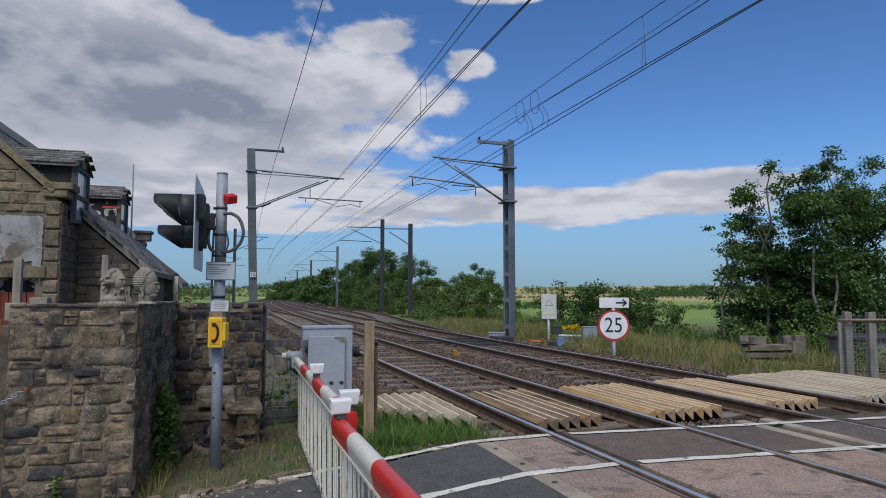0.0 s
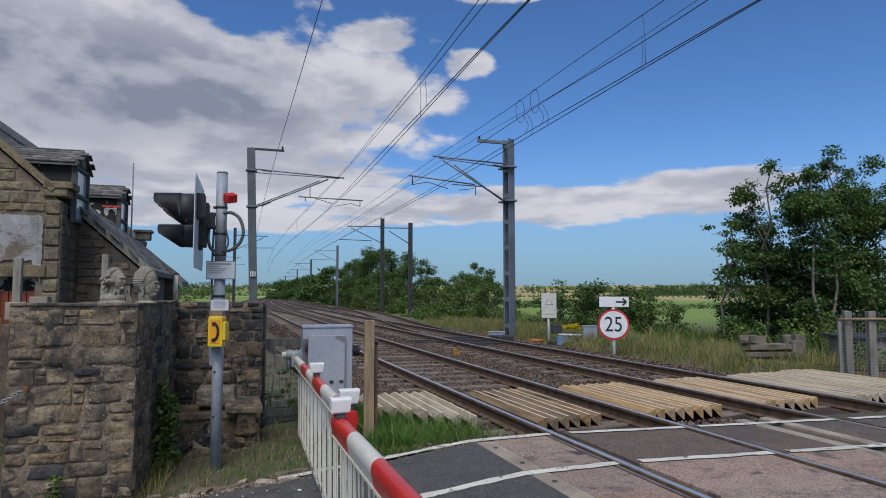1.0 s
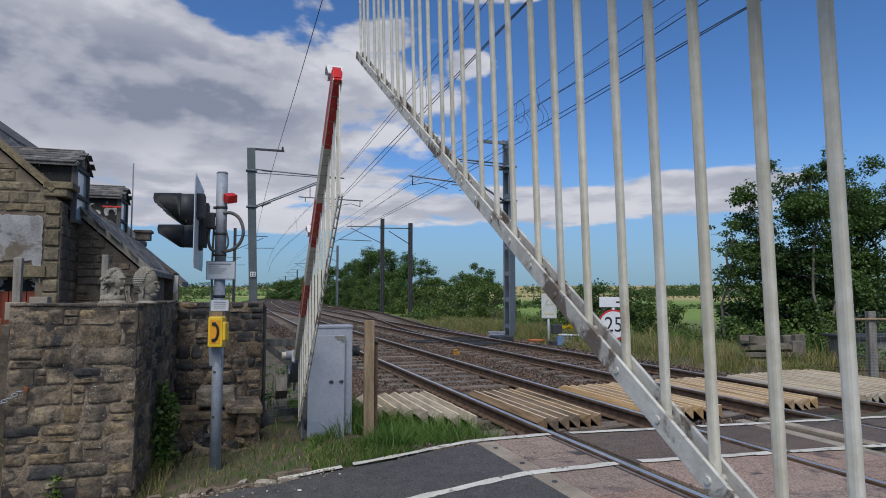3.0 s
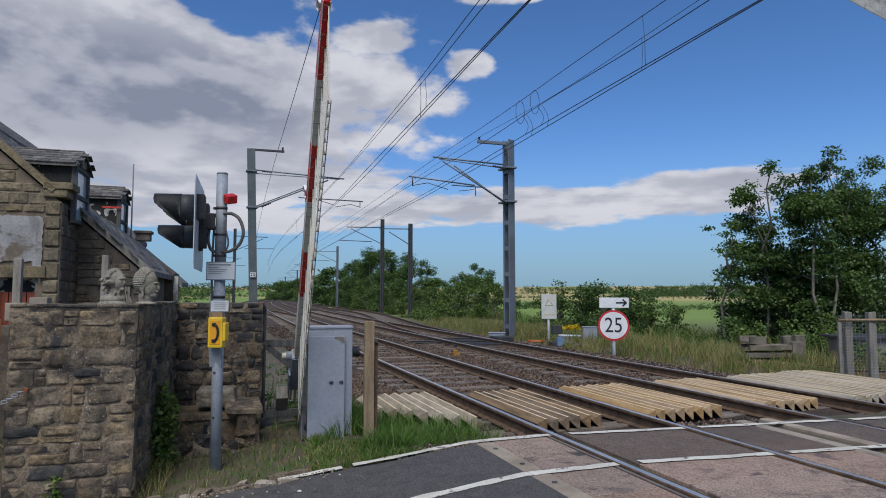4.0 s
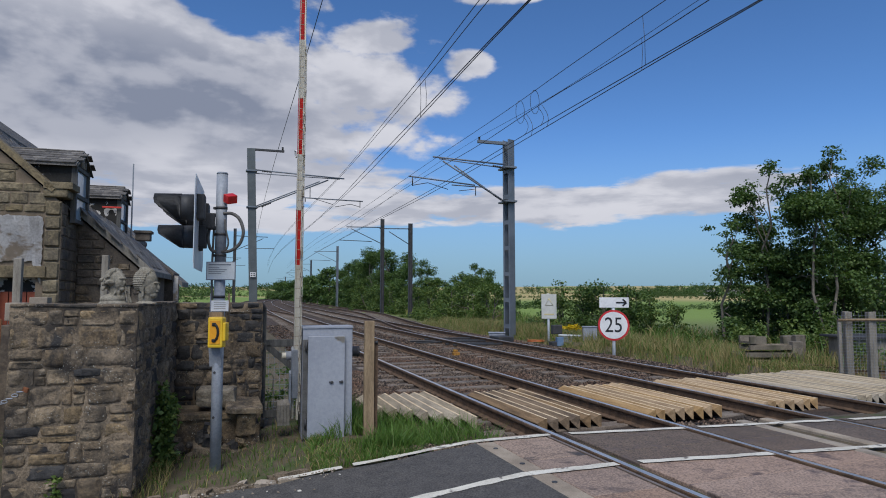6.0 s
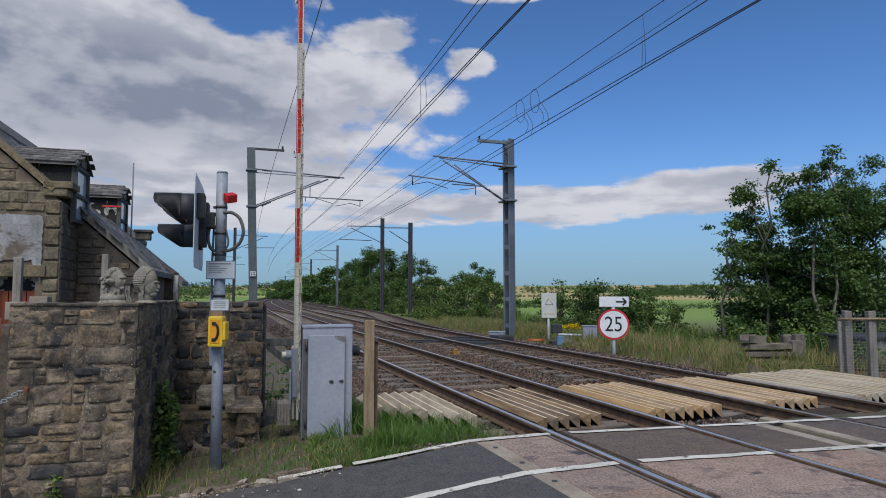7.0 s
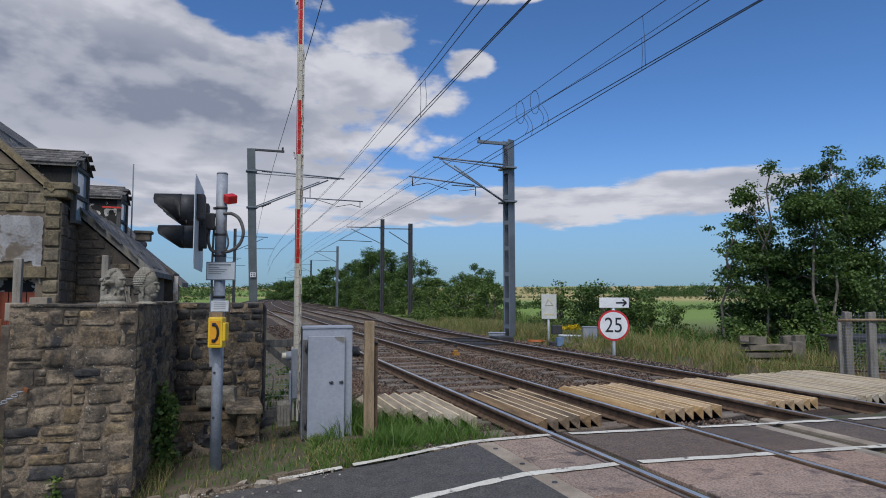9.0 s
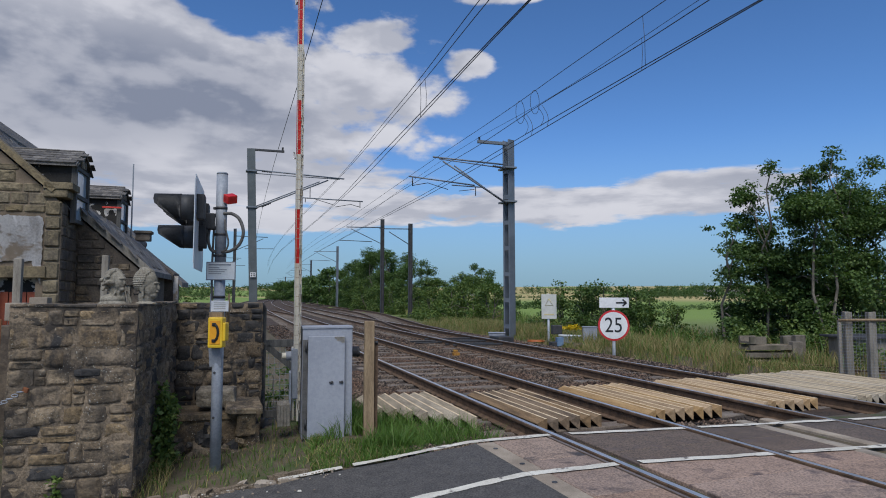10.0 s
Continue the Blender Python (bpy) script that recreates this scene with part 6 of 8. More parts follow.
def build_masts():
    # right-hand mast, arms reaching left over the far track. Its space: x towards the right, square to the track
    T = Matrix.Rotation(radians(TRACK_TURN - 2), 4, "Z")
    R = Matrix.Translation((2.62, 25.0, -0.42)) @ T
    m = thing("catenary_mast", R, "tall grey steel overhead line mast with cantilever arms", "mast", "overhead line masts")
    mast_parts(m, 8.0, 0.36, 0.30, -68)
    bm = bmesh.new()
    box(bm, (0.5, 0.46, 0.3), (0, 0, -0.14), bevel=0.02)
    part("footing", bm, concrete, m, "concrete footing")
    bm = bmesh.new()
    box(bm, (1.2, 0.12, 0.12), (-0.72, 0, 7.86), bevel=0.01)
    part("earth_wire_bracket", bm, steel_grey, m)
    insulator(m, (-1.25, 0, 7.9), (-1.25, 0, 8.05))
    up = ((-0.2, -0.25, 6.95), (-3.25, -0.25, 7.06), 0.032), ((-0.2, -0.25, 6.80), (-3.0, -0.25, 7.00), 0.022)
    pieces(m, up, steel_grey, "top_tube", "grey cantilever tube")
    pieces(m, (((-0.2, -0.25, 5.42), (-2.85, -0.25, 6.92), 0.034), ((-0.2, 0.3, 5.62), (-2.2, 0.3, 6.90), 0.030)), steel_grey, "strut_tube", "grey raking strut tube")
    pieces(m, (((-1.55, -0.25, 6.06), (-4.2, -0.25, 6.26), 0.028), ((-0.9, 0.3, 6.10), (-2.3, 0.3, 6.12), 0.024)), steel_grey, "registration_tube")
    pieces(m, (((-4.05, -0.25, 6.24), (-4.05, -0.25, 5.90), 0.02), ((-4.05, -0.25, 5.92), (-3.45, -0.25, 6.05), 0.014), ((-3.45, -0.25, 6.05), (-2.65, -0.25, 5.84), 0.014), ((-1.3, 0.3, 6.12), (-1.3, 0.3, 5.75), 0.02),
               ((-2.0, 0.3, 5.90), (-1.35, 0.3, 6.00), 0.013)), steel_dark, "steady_arm")
    insulator(m, (-0.35, -0.25, 5.50), (-0.75, -0.25, 5.73))
    insulator(m, (-0.35, 0.3, 5.72), (-0.75, 0.3, 5.98))
    insulator(m, (-0.35, -0.25, 6.83), (-0.8, -0.25, 6.87))
    for z in (6.85, 5.5):
        bm = bmesh.new()
        box(bm, (0.50, 0.75, 0.07), (-0.05, 0, z), bevel=0.008)
        part("bracket_plate", bm, steel_grey, m)

    # left-hand mast, arms reaching right over the near track
    L = Matrix.Translation((-8.12, 26.8, -0.4)) @ T
    n = thing("catenary_mast", L, "grey steel overhead line mast with arms over the near track", "mast", "overhead line masts")
    mast_parts(n, 8.05, 0.26, 0.34, 88.4, steel_green, -1.9, 0.15)
    bm = bmesh.new()
    box(bm, (0.55, 0.5, 0.5), (0, 0, -0.15), bevel=0.02)
    part("footing", bm, concrete, n)
    bm = bmesh.new()
    box(bm, (1.42, 0.10, 0.09), (0.56, 0, 8.03), bevel=0.01)
    part("earth_wire_bracket", bm, steel_dark, n)
    insulator(n, (1.2, 0, 8.08), (1.2, 0, 8.22))
    pieces(n, (((0.08, 0, 7.15), (3.9, 0, 6.98), 0.030), ((0.08, 0, 7.0), (3.7, 0, 6.95), 0.020)), steel_grey, "top_tube")
    pieces(n, (((0.08, 0.1, 5.50), (3.2, 0.1, 6.90), 0.030), ((0.08, -0.1, 5.55), (2.8, -0.1, 6.78), 0.024)), steel_grey, "strut_tube")
    pieces(n, (((1.9, 0, 6.05), (4.75, 0, 6.0), 0.026),), steel_grey, "registration_tube")
    pieces(n, (((4.62, 0, 6.0), (4.62, 0, 5.72), 0.018), ((4.62, 0, 5.74), (4.2, 0, 5.85), 0.013), ((4.2, 0, 5.85), (3.5, 0, 5.70), 0.013), ((2.4, 0, 6.05), (2.4, 0, 6.5), 0.018), ((2.2, 0, 6.04), (2.2, 0, 5.85), 0.018), ((2.6, 0, 6.02), (3.4, 0, 5.80), 0.013)),
           steel_dark, "steady_arm")
    insulator(n, (0.35, 0.1, 5.58), (0.75, 0.1, 5.77))
    insulator(n, (0.35, 0, 7.12), (0.75, 0, 7.10))
    for z in (7.08, 5.52):
        bm = bmesh.new()
        box(bm, (0.46, 0.40, 0.06), (-0.033 * z + 0.15, 0, z), bevel=0.008)
        part("bracket_plate", bm, steel_grey, n)
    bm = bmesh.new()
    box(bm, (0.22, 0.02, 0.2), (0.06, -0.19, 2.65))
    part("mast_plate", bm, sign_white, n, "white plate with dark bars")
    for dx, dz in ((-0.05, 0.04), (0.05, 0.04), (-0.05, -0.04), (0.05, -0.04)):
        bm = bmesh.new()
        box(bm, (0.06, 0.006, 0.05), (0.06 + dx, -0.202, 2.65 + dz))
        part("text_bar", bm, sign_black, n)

    # masts farther along
    for x, y, top, side, mat, wide in ((-5.05, 52.5, 7.7, 1, steel_dark, 0.28), (-2.38, 46.0, 6.6, -1, steel_dark, 0.22), (-13.7, 82.0, 7.7, 1, steel_grey, 0.26), (-24.2, 116.0, 7.7, 1, steel_dark, 0.26), (-38.0, 165.0, 7.8, 1, steel_dark, 0.28),
                                     (-56, 225.0, 7.8, 1, steel_dark, 0.3), (-76, 290.0, 7.8, 1, steel_dark, 0.32),
                                     (-19.8, 60.0, 7.7, 2, steel_dark, 0.26), (-33.5, 95.0, 7.7, 2, steel_dark, 0.26), (-50, 140.0, 7.7, 2, steel_dark, 0.26), (-72, 205.0, 7.7, 2, steel_dark, 0.28)):
        f = thing("catenary_mast", Matrix.Translation((x, y, -0.6)) @ T, "distant dark overhead line mast beside the railway", "mast", "overhead line masts")
        bm = bmesh.new()
        prism(bm, ((-wide / 2, -0.14), (wide / 2, -0.14), (wide / 2, -0.11), (0.02, -0.10), (0.02, 0.10), (wide / 2, 0.11), (wide / 2, 0.14), (-wide / 2, 0.14), (-wide / 2, 0.11), (-0.02, 0.10), (-0.02, -0.10), (-wide / 2, -0.11)), top + 0.6,
              Matrix.Rotation(-math.pi / 2, 4, "Y"))
        part("column", bm, mat, f)
        sgn = -1 if side != 2 else 1
        if side == -1:
            pieces(f, (((0, 0, top + 0.2), (-2.3, 0, top + 0.15), 0.035), ((0, 0, top - 1.0), (-1.6, 0, top - 0.05), 0.03)), mat, "arm")
        else:
            pieces(f, (((0, 0, top - 0.1), (sgn * 3.0, 0, top - 0.15), 0.035), ((0, 0, top - 1.5), (sgn * 2.6, 0, top - 0.3), 0.03), ((sgn * 0.9, 0, top - 1.3), (sgn * 3.6, 0, top - 1.25), 0.028)), mat, "arm")


build_masts()


def build_wires():
    """Messenger, auxiliary and contact wires, hung between the masts and running on past them."""
    lines = (  # name, then places across, along and above the line
        ("catenary_wire", ((3.6, -30, 6.9), (3.85, 0, 6.42), (4.08, 9.6, 6.44), (4.29, 13.83, 6.48), (4.51, 18.3, 6.62), (4.95, 27.4, 6.92), (4.6, 44, 6.72), (4.3, 60, 6.6), (4.0, 90, 6.2), (4.0, 120, 6.5)), 0.008, 6),
        ("catenary_wire", ((3.65, -30, 6.8), (3.85, 0, 6.25), (4.06, 9.16, 6.23), (4.27, 13.35, 6.31), (4.47, 17.4, 6.45), (4.95, 27.4, 6.84), (4.6, 44, 6.62), (4.3, 60, 6.5), (4.0, 120, 6.6)), 0.008, 6),
        ("contact_wire", ((3.7, -30, 5.60), (3.9, 0, 5.58), (4.09, 7.77, 5.61), (4.33, 13.46, 5.69), (4.66, 21.4, 5.80), (4.95, 28.0, 5.86), (4.3, 60, 5.5), (4.1, 120, 5.4)), 0.010, 4),
        ("contact_wire", ((3.6, -30, 5.45), (3.8, 0, 5.45), (3.98, 7.51, 5.47), (4.29, 13.77, 5.54), (4.61, 20.25, 5.60), (4.95, 28.0, 5.76), (4.3, 60, 5.4), (4.0, 120, 5.3)), 0.009, 4),
        ("catenary_wire", ((7.4, -30, 7.2), (7.5, 0, 6.80), (7.5, 8.98, 6.73), (7.5, 12.59, 6.69), (7.5, 14.9, 6.63), (7.5, 21.9, 6.58), (7.6, 40, 6.5), (7.6, 60, 6.7), (7.5, 120, 6.8)), 0.0085, 6),
        ("auxiliary_wire", ((7.3, -30, 6.4), (7.4, 0, 6.25), (7.4, 7.82, 6.18), (7.4, 9.34, 6.14), (7.4, 13.5, 6.14), (7.4, 17.5, 6.03), (7.4, 21.9, 6.05), (7.5, 40, 6.05), (7.5, 60, 6.2), (7.4, 120, 6.3)), 0.0095, 5),
        ("contact_wire", ((7.4, -30, 5.85), (7.5, 0, 5.82), (7.5, 6.9, 5.78), (7.5, 9.62, 5.74), (7.5, 13.7, 5.67), (7.5, 19.0, 5.52), (7.6, 40, 5.4), (7.6, 60, 5.4), (7.5, 120, 5.4)), 0.010, 4),
        ("contact_wire", ((7.3, -30, 5.80), (7.4, 0, 5.76), (7.4, 6.74, 5.70), (7.4, 9.60, 5.62), (7.4, 13.5, 5.49), (7.4, 18.1, 5.35), (7.5, 40, 5.3), (7.5, 60, 5.3), (7.4, 120, 5.3)), 0.010, 4),
        ("earth_wire", ((2.1, -10, 10.4), (2.1, 5, 9.1), (2.1, 14.62, 8.39), (2.1, 21.65, 8.0), (2.1, 27.9, 7.77), (2.2, 60, 7.0), (2.2, 90, 7.2)), 0.011, 6),
        ("earth_wire", ((9.4, -30, 8.6), (9.4, 0, 7.95), (9.4, 10.25, 7.62), (9.4, 16.4, 7.46), (9.4, 22.5, 7.60), (9.5, 50, 7.1), (9.5, 80, 7.1)), 0.007, 6))
    for name, pts, r, fine in lines:
        P = [at(w, s, z) for w, s, z in pts]
        out = []
        for i in range(len(P) - 1):
            a, b, c, d = P[max(i - 1, 0)], P[i], P[i + 1], P[min(i + 2, len(P) - 1)]
            h0, h1, h2 = max((b - a).length, 1e-6), (c - b).length, max((d - c).length, 1e-6)
            m0 = (c - b) / h1 if i == 0 else ((b - a) / h0 * h1 + (c - b) / h1 * h0) / (h0 + h1)
            m1 = (c - b) / h1 if i == len(P) - 2 else ((c - b) / h1 * h2 + (d - c) / h2 * h1) / (h1 + h2)
            for k in range(fine):
                u = k / fine
                out.append(b * (2 * u ** 3 - 3 * u * u + 1) + m0 * h1 * (u ** 3 - 2 * u * u + u) + c * (3 * u * u - 2 * u ** 3) + m1 * h1 * (u ** 3 - u * u))
        bm = bmesh.new()
        tube(bm, out + [P[-1]], r, 5)
        ob = part(name, bm, wire_mat, None)
        tagged(ob, "thin dark overhead wire strung above the railway track", "overhead wire", "overhead wires")
    # droppers and the jumper loops near the second mast
    for (w0, s0, z0), (w1, s1, z1) in (((4.29, 13.83, 6.48), (4.29, 13.77, 5.54)), ((4.27, 13.35, 6.31), (4.33, 13.46, 5.69)), ((7.5, 9.67, 6.73), (7.5, 9.62, 5.75)), ((9.4, 12.2, 7.57), (7.4, 9.6, 5.62)),
                                       ((4.0, 40, 6.2), (4.1, 40, 5.3)), ((7.5, 40, 6.3), (7.5, 40, 5.4))):
        bm = bmesh.new()
        tube(bm, [at(w0, s0, z0), at((w0 + w1) / 2 + 0.02, (s0 + s1) / 2, (z0 + z1) / 2), at(w1, s1, z1)], 0.0055, 5)
        ob = part("dropper_wire", bm, wire_mat, None)
        tagged(ob, "short upright wire hanging between two overhead wires", "overhead wire", "overhead wires")
    for s, top in ((14.95, 6.62), (14.1, 6.65)):
        # a loop clipped to the upper wire, and the tail that drops from it to the contact wires
        c = at(7.47, s, top - 0.31)
        ring = [c + Vector((NX * 0.13 * math.cos(a) - UX * 0.02, NY * 0.13 * math.cos(a), 0.31 * math.sin(a))) for a in np.linspace(math.pi / 2, math.pi / 2 + 2 * math.pi, 30)]
        tail = [at(7.44 + 0.10 * math.sin(math.pi * k / 12), s - 0.45 - 0.25 * k / 12, 6.13 - (0.62 * k / 12)) for k in range(13)]
        twin = [at(7.40 + 0.12 * math.sin(math.pi * k / 12), s - 0.30 - 0.15 * k / 12, 6.12 - (0.52 * k / 12)) for k in range(13)]
        for line in (ring, tail, twin):
            bm = bmesh.new()
            tube(bm, line, 0.0065, 5)
            ob = part("jumper_loop", bm, wire_mat, None)
            tagged(ob, "loop of dark jumper cable between overhead wires", "overhead wire", "overhead wires")


build_wires()


def build_signs():
    # speed restriction board
    s = thing("speed_sign", M4(4.53, 16.9, -0.5, -12), "round white speed sign with red rim reading 25, arrow plate above", "sign")
    bm = bmesh.new()
    rod(bm, (0, 0.03, -0.3), (0, 0.03, 1.80), 0.045, sides=14)
    part("post", bm, sign_grey, s, "pale grey post")
    disc = bmesh.new()
    bmesh.ops.create_cone(disc, cap_ends=True, segments=48, radius1=0.405, radius2=0.405, depth=0.012, matrix=Matrix.Translation((0, -0.02, 1.10)) @ Matrix.Rotation(math.pi / 2, 4, "X"))
    disc = part("rim", disc, sign_red, s, "red rim")
    face = bmesh.new()
    bmesh.ops.create_cone(face, cap_ends=True, segments=48, radius1=0.355, radius2=0.355, depth=0.012, matrix=Matrix.Translation((0, -0.026, 1.10)) @ Matrix.Rotation(math.pi / 2, 4, "X"))
    part("face", face, sign_white, disc, "white face")
    letters("25", 0.52, Matrix.Translation((0, -0.034, 1.09)) @ Matrix.Rotation(math.pi / 2, 4, "X") @ Matrix.Diagonal((0.92, 1.08, 1, 1)), sign_black, s, "number")
    plate = bmesh.new()
    box(plate, (0.76, 0.012, 0.27), (0.02, -0.02, 1.70), bevel=0.004)
    plate = part("arrow_plate", plate, sign_white, s, "white plate with black arrow")
    bm = bmesh.new()
    box(bm, (0.24, 0.006, 0.04), (0.19, -0.03, 1.70))
    part("arrow", bm, sign_black, plate)
    for k in (-1, 1):
        bm = bmesh.new()
        prism(bm, ((-0.033, -0.02), (-0.027, -0.02), (-0.027, 0.02), (-0.033, 0.02)), 0.13, Matrix.Translation((0.335, 0, 1.70 )) @ Matrix.Rotation(math.pi + k * 0.75, 4, "Y"))
        part("arrow", bm, sign_black, plate)

    # pale warning board
    b = thing("notice_board", M4(3.72, 22.3, -0.5, -8), "faded white upright notice board on a post", "sign")
    bm = bmesh.new()
    rod(bm, (-0.02, 0.02, -0.3), (-0.02, 0.02, 1.95), 0.04, sides=12)
    part("post", bm, sign_grey, b)
    bm = bmesh.new()
    box(bm, (0.52, 0.015, 0.86), (0, -0.03, 1.50), bevel=0.004)
    face = part("board", bm, material("board_faded", (0.46, 0.46, 0.42), (0.60, 0.60, 0.56), 3.0, 0.6, 0.05), b, "faded white board")
    bm = bmesh.new()
    tri = [(math.sin(a) * 0.15, math.cos(a) * 0.16 + 1.62) for a in (0, 2.094, 4.189)]
    tube(bm, [(x, -0.042, z) for x, z in tri + tri[:1]], 0.012, 5)
    part("faded_triangle", bm, material("faded_yellow", (0.55, 0.48, 0.20), (0.62, 0.56, 0.30), 3, 0.6, 0.0), face)
    bm = bmesh.new()
    box(bm, (0.34, 0.004, 0.05), (0, -0.040, 1.22))
    part("text_bar", bm, material("faded_ochre", (0.50, 0.42, 0.2), (0.58, 0.5, 0.28), 3, 0.6, 0.0), face)

    # line-side boxes
    for x, y, z, sx, sy, sz, legs, label in ((4.95, 21.5, -0.28, 0.46, 0.3, 0.5, 0.4, "small grey steel location box on legs"), (4.28, 21.9, -0.3, 0.36, 0.3, 0.42, 0.1, "low grey steel box in the grass"), (2.08, 24.6, -0.28, 0.62, 0.45, 0.46, 0.06, "grey steel box at the foot of the mast")):
        t = thing("trackside_box", M4(x, y, z - 0.3, -6), label, "equipment box", "trackside boxes")
        bm = bmesh.new()
        box(bm, (sx, sy, sz), (0, 0, legs + sz / 2), bevel=0.012)
        part("case", bm, galv, t)
        bm = bmesh.new()
        box(bm, (sx + 0.04, sy + 0.04, 0.03), (0, 0, legs + sz + 0.01), bevel=0.008)
        part("lid", bm, galv, t)
        for dx in (-1, 1):
            bm = bmesh.new()
            box(bm, (0.05, 0.05, legs + 0.35), (dx * (sx / 2 - 0.05), 0, legs / 2 - 0.12), bevel=0.004)
            part("leg", bm, galv, t)
    pipe = bmesh.new()
    rod(pipe, (0, 0, 0.32), (0.9, -0.1, 0.30), 0.04, sides=10)
    rod(pipe, (0.05, 0, -0.3), (0.05, 0, 0.32), 0.03, sides=8)
    rod(pipe, (0.85, -0.1, -0.3), (0.85, -0.1, 0.32), 0.03, sides=8)
    ob = part("handrail", pipe, sign_grey, None, m=M4(3.95, 21.8, -0.3))
    tagged(ob, "short pale pipe rail beside the trackside boxes", "pipe rail")
    # ground signal, in dark and blue parts
    g = thing("ground_signal", M4(3.78, 21.2, -0.3, 10), "small black ground signal with pale blue base", "signal")
    bm = bmesh.new()
    box(bm, (0.32, 0.26, 0.30), (0, 0, 0.55), bevel=0.03)
    part("head", bm, steel_dark, g)
    bm = bmesh.new()
    box(bm, (0.22, 0.20, 0.30), (0.08, -0.05, 0.16), bevel=0.02)
    part("base", bm, blue_plastic, g, "pale blue base")
    bm = bmesh.new()
    box(bm, (0.42, 0.3, 0.2), (0, 0.04, 0.05), bevel=0.02)
    part("foot", bm, steel_dark, g)
    # orange hose lying in the grass
    bm = bmesh.new()
    tube(bm, [(0.28 * math.cos(a) * (1 + 0.1 * math.sin(3 * a)), 0.2 * math.sin(a), 0.02 + 0.006 * a) for a in np.linspace(0, 12, 40)], 0.02, 6)
    ob = part("hose_coil", bm, orange_plastic, None, m=M4(3.3, 22.6, -0.28))
    tagged(ob, "coil of orange hose lying in the grass", "hose")
    # yellow unit between the tracks
    y = thing("track_magnet", Matrix.Translation(at(5.85, 15.6, -0.24)) @ Matrix.Rotation(radians(TRACK_TURN), 4, "Z"), "rusty yellow trackside unit between the two tracks", "track equipment")
    bm = bmesh.new()
    box(bm, (0.16, 0.18, 0.11), (0, 0, 0.09), bevel=0.02)
    box(bm, (0.10, 0.12, 0.06), (-0.02, 0, 0.18), bevel=0.015)
    part("case", bm, material("rusty_yellow", (0.24, 0.10, 0.02), (0.48, 0.27, 0.04), 9, 0.7, 0.3), y)
    # turnout slide plates and rodding on the far track
    t = thing("points_machine", Matrix.Translation(at(7.4, 19.0, -0.1)) @ Matrix.Rotation(radians(TRACK_TURN - 0.5), 4, "Z"), "greasy black points rods and slide plates across the track", "points")
    for k in range(5):
        bm = bmesh.new()
        box(bm, (1.75, 0.12, 0.05), (0, -1.3 + k * 0.68, 0.012 - 0.02 * (k % 2)), bevel=0.01)
        part("slide_plate", bm, black_plastic, t)
    for k, yy in enumerate((0.1, 0.75)):
        bm = bmesh.new()
        rod(bm, (-1.6, yy, 0.0), (0.9, yy, 0.0), 0.025, sides=8)
        part("point_rod", bm, black_plastic, t)
    bm = bmesh.new()
    box(bm, (0.55, 0.75, 0.22), (1.45, 0.3, 0.02), bevel=0.03)
    part("machine_case", bm, black_plastic, t)


build_signs()


